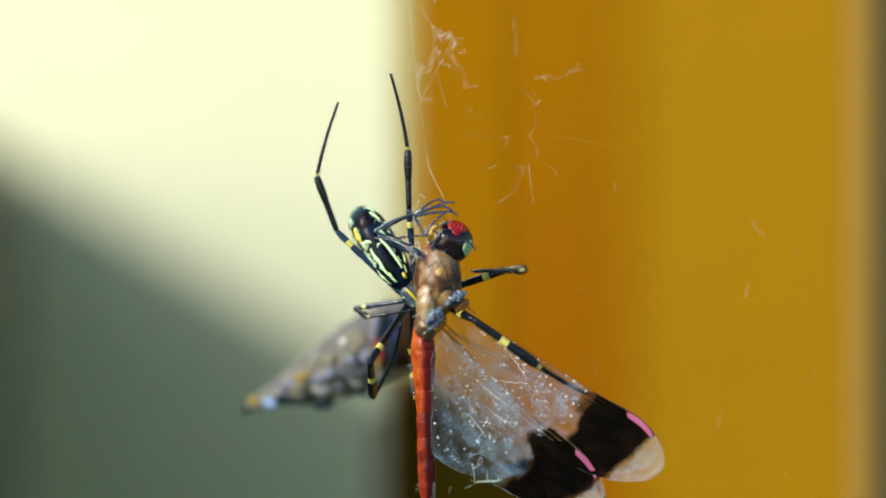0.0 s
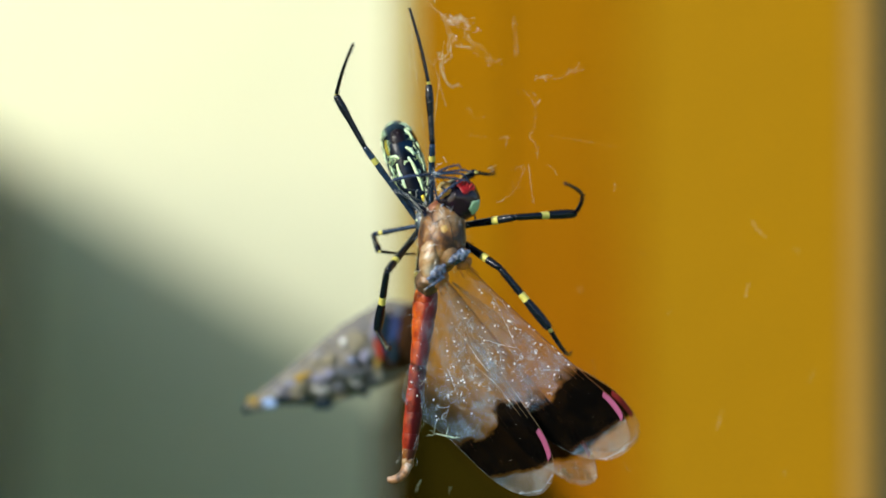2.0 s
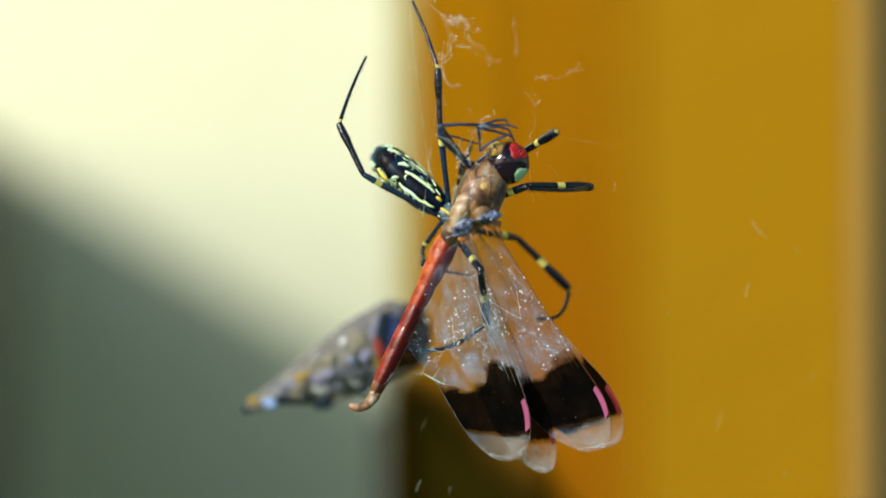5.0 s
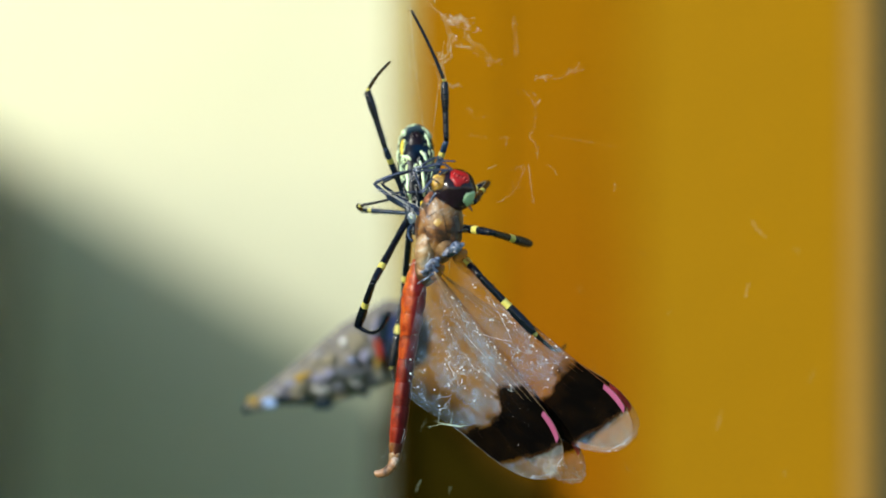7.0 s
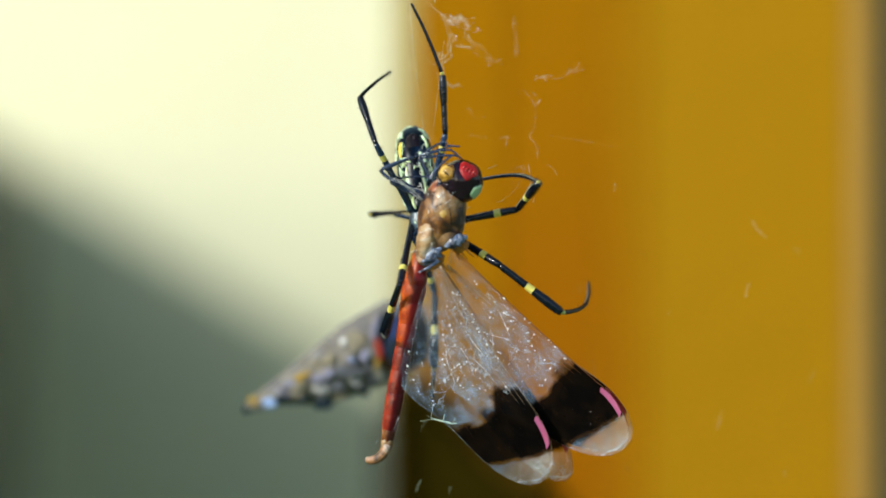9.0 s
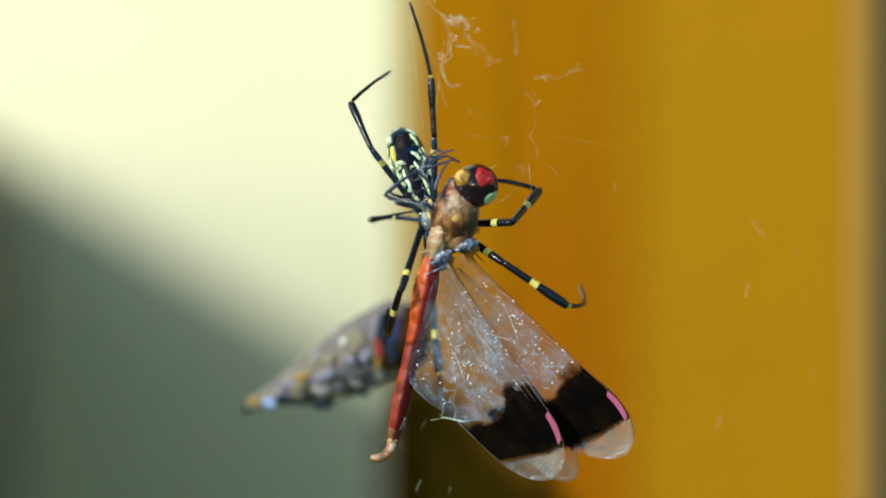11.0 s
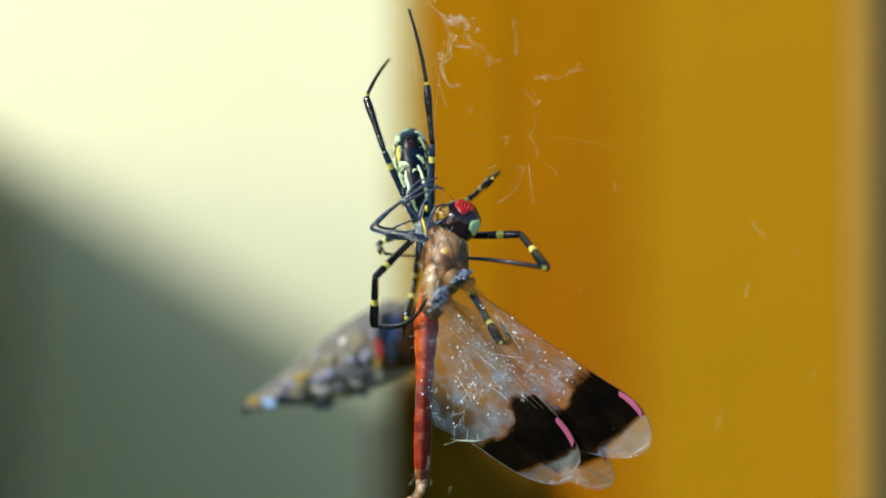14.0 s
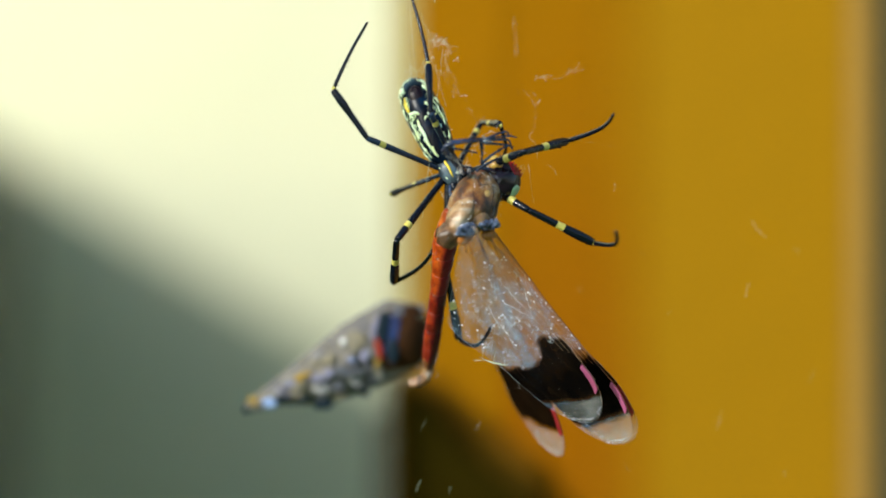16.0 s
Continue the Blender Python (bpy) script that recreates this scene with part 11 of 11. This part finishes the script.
    walk(legs["first_left"]["femur"], [
        (0, at(-0.75, 0.20, -0.80, 137.3, 25.2, -122.4)), (0.2, at(-0.75, 0.20, -0.80, 136.7, 33.4, -123.1)), (0.4, at(-0.75, 0.20, -0.80, 132.6, 18.9, -123.0)), (0.4667, at(-0.75, 0.20, -0.80, 89.7, 3.8, -138.1)),
        (0.5, at(-0.75, 0.20, -0.80, 49.9, -17.3, -139.4)), (0.6, at(-0.75, 0.20, -0.80, 74.5, 38.6, -165.9)), (0.7, at(-0.75, 0.20, -0.80, 56.5, 9.6, -149.4)), (0.8, at(-0.75, 0.20, -0.80, 31.1, -11.8, -124.8)),
        (0.9, at(-0.75, 0.20, -0.80, 60.7, 12.9, -138.1)), (1, at(-0.75, 0.20, -0.80, 90.9, 40.9, -137.4)), (1.1, at(-0.75, 0.20, -0.80, 83.7, 35.2, -133.8)), (1.2, at(-0.75, 0.20, -0.80, 42.7, 14.3, -115.4)),
        (1.2667, at(-0.75, 0.20, -0.80, 9.3, 7.2, -94.8)), (1.3, at(-0.75, 0.20, -0.80, -24.3, 12.7, -73.8)), (1.3333, at(-0.75, 0.20, -0.80, 27.7, -1.5, -103.6)), (1.4, at(-0.75, 0.20, -0.80, 79.4, 13.8, -133.0)),
        (1.5, at(-0.75, 0.20, -0.80, 85.3, 33.2, -148.6)), (1.7, at(-0.75, 0.20, -0.80, 88.0, 22.2, -130.0)), (2, at(-0.75, 0.20, -0.80, 135.8, 51.7, -125.8)), (2.5, at(-0.75, 0.20, -0.80, -155.1, 49.4, -74.1)),
        (3, at(-0.75, 0.20, -0.80, -164.7, 51.9, -79.0)), (3.5, at(-0.75, 0.20, -0.80, -160.8, 42.3, -75.7)), (4, at(-0.75, 0.20, -0.80, -139.1, 46.2, -64.0)), (6.3, at(-0.75, 0.20, -0.80, -139.2, 38.0, -65.4)),
        (6.5, at(-0.75, 0.20, -0.80, -139.6, 37.6, -66.9)), (7, at(-0.75, 0.20, -0.80, 166.1, 56.7, -98.8)), (7.5, at(-0.75, 0.20, -0.80, 117.7, 38.6, -132.2)), (8, at(-0.75, 0.20, -0.80, 129.0, 74.7, -136.3)),
        (8.5, at(-0.75, 0.20, -0.80, -165.3, 58.5, -80.0)), (9, at(-0.75, 0.20, -0.80, -160.9, 57.5, -77.4)), (11.5, at(-0.75, 0.20, -0.80, 157.5, 51.3, -103.9)), (12, at(-0.75, 0.20, -0.80, 158.5, 51.2, -103.3)),
        (12.5, at(-0.75, 0.20, -0.80, 157.7, 52.2, -103.9)), (13, at(-0.75, 0.20, -0.80, 162.9, 51.2, -100.2)), (13.5, at(-0.75, 0.20, -0.80, 149.6, 28.4, -105.3)), (13.8, at(-0.75, 0.20, -0.80, 133.3, 28.3, -110.3)),
        (14, at(-0.75, 0.20, -0.80, 138.3, 62.9, -125.9)), (14.5, at(-0.75, 0.20, -0.80, 141.7, 42.7, -108.2)), (15, at(-0.75, 0.20, -0.80, 151.5, 47.1, -103.7)), (15.5, at(-0.75, 0.20, -0.80, 134.7, 39.5, -121.2)),
        (15.7, at(-0.75, 0.20, -0.80, 164.4, 43.4, -100.1)), (16, at(-0.75, 0.20, -0.80, 152.9, 9.1, -90.0)),
    ])
    walk(legs["first_left"]["tibia"], [
        (0, at(-4.51, 6.03, -6.99, 98.4, 36.8, -7.3)), (0.2, at(-4.06, 6.80, -6.45, 105.8, 32.5, -2.2)), (0.3333, at(-4.56, 6.25, -6.75, 95.4, 49.1, -16.8)), (0.4, at(-5.38, 5.64, -6.75, 89.8, 59.6, -20.1)),
        (0.4667, at(-6.96, 7.12, -0.75, -0.5, 113.9, -96.0)), (0.5, at(-4.04, 6.76, 4.92, 22.0, 129.9, -69.3)), (0.5333, at(-4.60, 7.15, 4.04, 35.6, 137.7, -56.7)), (0.6, at(-4.43, 8.52, 1.14, 55.8, 142.5, -39.4)),
        (0.7, at(-5.43, 6.44, 4.26, 60.0, 142.6, -35.0)), (0.8, at(-3.76, 4.28, 7.00, 60.8, 139.5, -32.9)), (0.9, at(-6.92, 5.56, 3.64, 133.1, 73.0, 7.0)), (1, at(-6.97, 7.11, -0.91, 115.5, 17.5, -47.4)),
        (1.1, at(-7.83, 6.17, 0.03, 134.1, -0.8, -50.8)), (1.1667, at(-8.17, 2.95, 4.08, 118.2, 15.5, -37.3)), (1.2, at(-7.17, 1.39, 5.83, 112.4, 32.1, -25.6)), (1.2333, at(-6.11, 0.40, 6.80, 116.3, 48.5, -7.0)),
        (1.2667, at(-2.34, -0.82, 8.31, 148.2, 66.2, 46.5)), (1.3, at(3.45, -0.52, 7.47, 30.1, 137.0, -37.2)), (1.3333, at(-4.90, 1.43, 7.43, 22.1, 157.1, 6.1)), (1.3667, at(-8.24, 4.60, 2.52, 2.7, 167.6, 47.8)),
        (1.4, at(-7.72, 6.13, 0.86, 161.3, 17.2, -90.0)), (1.5, at(-5.93, 7.89, -0.16, 151.8, 23.1, -90.0)), (1.7, at(-7.95, 6.08, -0.50, 156.3, 18.6, -90.0)), (1.8667, at(-6.17, 7.35, -3.24, 137.6, 11.4, -44.2)),
        (2, at(-2.94, 8.24, -4.93, 119.2, 19.4, 1.6)), (2.2667, at(0.46, 7.85, -5.95, 134.1, -17.1, -32.9)), (2.5, at(1.26, 7.43, -6.29, -6.0, -146.3, 94.4)), (3, at(0.32, 7.60, -6.33, 155.7, -12.8, -81.1)),
        (3.5, at(0.75, 6.69, -7.29, 168.6, -4.5, -90.0)), (4, at(2.50, 7.43, -5.66, -8.2, 168.3, 90.0)), (6.3, at(2.97, 6.68, -6.34, 3.6, 174.4, 90.0)), (6.5, at(3.10, 6.53, -6.42, 7.9, -173.6, 88.1)),
        (7, at(-1.80, 8.00, -5.75, -12.0, 159.4, 90.0)), (7.2667, at(-4.28, 7.90, -4.64, 143.3, 16.9, -44.3)), (7.5, at(-5.04, 7.73, -4.18, 122.6, 31.2, 0.9)), (7.7333, at(-3.35, 8.53, -3.26, 146.2, 13.7, -43.9)),
        (8, at(-1.67, 9.33, -2.34, -5.1, 162.7, 90.0)), (8.5, at(0.23, 8.17, -5.50, -11.3, 161.5, 90.0)), (9, at(0.60, 8.09, -5.53, -6.9, 160.4, 90.0)), (11.5, at(-2.59, 7.56, -6.18, -14.3, 164.3, 90.0)),
        (12, at(-2.51, 7.54, -6.23, 164.3, 15.5, -90.0)), (12.5, at(-2.55, 7.65, -6.07, -15.9, 163.3, 90.0)), (13, at(-2.23, 7.50, -6.37, -14.6, 162.7, 90.0)), (13.5, at(-4.28, 5.12, -7.86, 147.4, 0.6, -90.0)),
        (13.8, at(-6.05, 5.38, -6.41, 131.0, -11.2, -69.0)), (13.9, at(-4.22, 7.53, -5.35, 135.9, -30.7, -60.3)), (14, at(-2.15, 8.83, -3.96, 141.9, -48.1, -56.1)), (14.5, at(-4.69, 6.70, -6.16, 0.7, -179.0, 89.8)),
        (15, at(-3.64, 7.06, -6.37, 178.9, -0.4, -89.5)), (15.5, at(-4.24, 7.19, -5.85, 135.7, -42.8, -55.1)), (15.7, at(-2.12, 6.70, -7.31, 142.3, -35.1, -64.1)), (15.8667, at(-2.88, 4.39, -8.83, 156.9, -1.8, -84.3)),
        (16, at(-4.99, 1.51, -8.97, -19.4, 146.0, 81.5)),
    ])
    walk(legs["first_left"]["metatarsus"], [
        (0, at(-6.19, -1.63, -7.91, -48.2, 135.3, 43.6)), (0.2, at(-5.50, -0.75, -8.27, -49.3, 127.9, 43.7)), (0.3333, at(-7.38, -1.12, -7.24, -68.1, 148.7, 25.1)), (0.4, at(-8.08, -1.78, -6.74, -75.8, 158.6, 21.5)),
        (0.4667, at(-7.64, -0.07, -3.95, -88.0, 156.9, 20.6)), (0.5, at(-4.83, 0.46, 0.22, 81.7, 24.3, -159.8)), (0.5333, at(-6.07, 1.01, -0.71, 66.6, 11.9, -163.4)), (0.6, at(-6.49, 1.75, -2.39, 44.9, -27.2, -160.5)),
        (0.7, at(-7.40, -0.54, 1.12, 47.1, -20.5, -150.0)), (0.8, at(-5.39, -2.87, 4.07, 52.1, -11.1, -144.7)), (0.9, at(-11.34, -0.80, 2.06, 47.9, -8.6, -145.0)), (1, at(-12.91, 3.04, -4.15, 44.4, -4.5, -149.7)),
        (1.0667, at(-12.17, 3.11, -5.78, 56.5, 15.9, -161.4)), (1.1, at(-12.18, 2.53, -5.47, 60.0, 22.8, -163.9)), (1.1667, at(-13.19, -1.98, 0.48, 44.8, -23.0, -163.6)), (1.2, at(-11.77, -4.51, 3.28, 37.9, -38.2, -160.0)),
        (1.2333, at(-9.58, -6.31, 4.48, 46.6, -28.9, -170.1)), (1.2667, at(-3.55, -8.14, 5.60, 53.8, 7.8, 175.1)), (1.3, at(4.77, -6.49, 2.47, 49.1, 56.0, 152.2)), (1.3333, at(-1.75, -1.23, 0.69, 82.7, 46.7, 134.7)),
        (1.3667, at(-6.83, 5.60, -5.19, -64.6, 135.0, -65.6)), (1.4, at(-10.25, 8.35, -6.29, -31.7, 128.7, -84.8)), (1.5, at(-9.66, 10.62, -6.57, 1.2, 119.8, -64.5)), (1.6333, at(-10.81, 9.03, -7.03, -8.5, 108.5, -59.7)),
        (1.7, at(-11.12, 8.39, -7.36, -16.5, 105.4, -54.9)), (1.8, at(-11.53, 6.75, -8.60, -23.5, 108.6, -29.2)), (1.8667, at(-10.71, 4.34, -8.96, -31.7, 110.4, -4.8)), (1.9333, at(-7.46, 1.95, -8.47, -42.5, 111.1, 25.0)),
        (2, at(-4.03, 1.31, -8.56, -51.3, 110.2, 41.2)), (2.2667, at(-1.27, 2.21, -11.20, -56.6, 107.7, 37.9)), (2.5, at(0.78, 3.02, -12.82, -63.3, 105.4, 33.3)), (2.6667, at(-0.10, 3.64, -13.13, -129.7, 105.5, 18.0)),
        (2.8333, at(-1.77, 4.84, -13.35, -7.3, 70.8, -168.0)), (3, at(-2.65, 5.52, -13.35, 125.6, 112.8, 17.0)), (3.5, at(-0.81, 6.09, -15.01, 57.1, 106.3, -55.8)), (4, at(1.38, 9.02, -13.32, 60.8, 113.6, -59.9)),
        (4.8, at(1.93, 9.22, -13.39, 79.1, 112.4, -40.1)), (6.3, at(3.46, 7.45, -14.19, -14.5, 67.5, -122.7)), (6.5, at(4.16, 5.63, -14.19, 7.9, 67.8, -101.6)), (6.8333, at(-0.15, 9.07, -13.95, -32.6, 104.7, -120.1)),
        (7, at(-3.44, 10.72, -12.99, -18.3, 123.5, -108.1)), (7.1667, at(-7.32, 8.82, -11.90, 166.4, 71.4, 18.4)), (7.3333, at(-8.94, 3.58, -9.58, -66.5, 103.8, 89.5)), (7.5, at(-7.15, 1.04, -7.82, -79.0, 118.2, 19.9)),
        (7.6667, at(-8.05, 3.99, -8.88, -102.6, 99.7, 53.9)), (7.8333, at(-5.46, 9.61, -10.11, 36.4, 101.3, -111.0)), (8, at(-2.37, 11.67, -9.85, 11.8, 119.5, -77.8)), (8.5, at(-1.31, 10.62, -12.85, 13.5, 123.6, -74.7)),
        (9, at(-0.35, 10.72, -12.92, 12.7, 122.3, -77.6)), (11.5, at(-4.55, 9.63, -13.55, 24.0, 127.6, -61.8)), (12, at(-4.65, 9.58, -13.56, 23.2, 127.4, -61.8)), (12.5, at(-4.72, 9.82, -13.35, 22.5, 128.5, -62.3)),
        (13, at(-4.22, 9.77, -13.67, 22.8, 128.7, -63.9)), (13.5, at(-8.54, 5.19, -14.51, 84.5, 124.6, -17.7)), (13.6, at(-9.93, 4.33, -13.85, -27.3, 58.6, 178.5)), (13.7, at(-10.96, 3.28, -12.75, 36.7, 51.8, -170.2)),
        (13.8, at(-11.26, 2.31, -11.50, -91.1, 137.2, 6.4)), (13.9, at(-7.56, 2.29, -10.23, -79.5, 119.6, 14.0)), (14, at(-3.61, 2.28, -8.12, -67.4, 108.5, 29.1)), (14.2667, at(-4.47, 4.20, -12.13, -30.8, 122.6, 8.6)),
        (14.5, at(-4.60, 6.57, -14.06, 3.2, 129.0, -17.6)), (15, at(-3.80, 7.01, -14.27, -36.0, 114.5, -1.6)), (15.2333, at(-5.49, 3.93, -13.17, -49.1, 122.8, 19.7)), (15.5, at(-6.56, 0.88, -10.00, -65.2, 135.5, 32.8)),
        (15.7, at(-4.89, 1.36, -12.42, -75.4, 136.7, 25.1)), (15.8, at(-5.50, 2.61, -15.02, -39.6, 133.8, 1.5)), (15.9, at(-6.20, 4.46, -16.22, -2.5, 121.4, -17.7)), (16, at(-6.97, 6.02, -15.15, 50.9, 104.5, -16.7)),
    ])


motions()
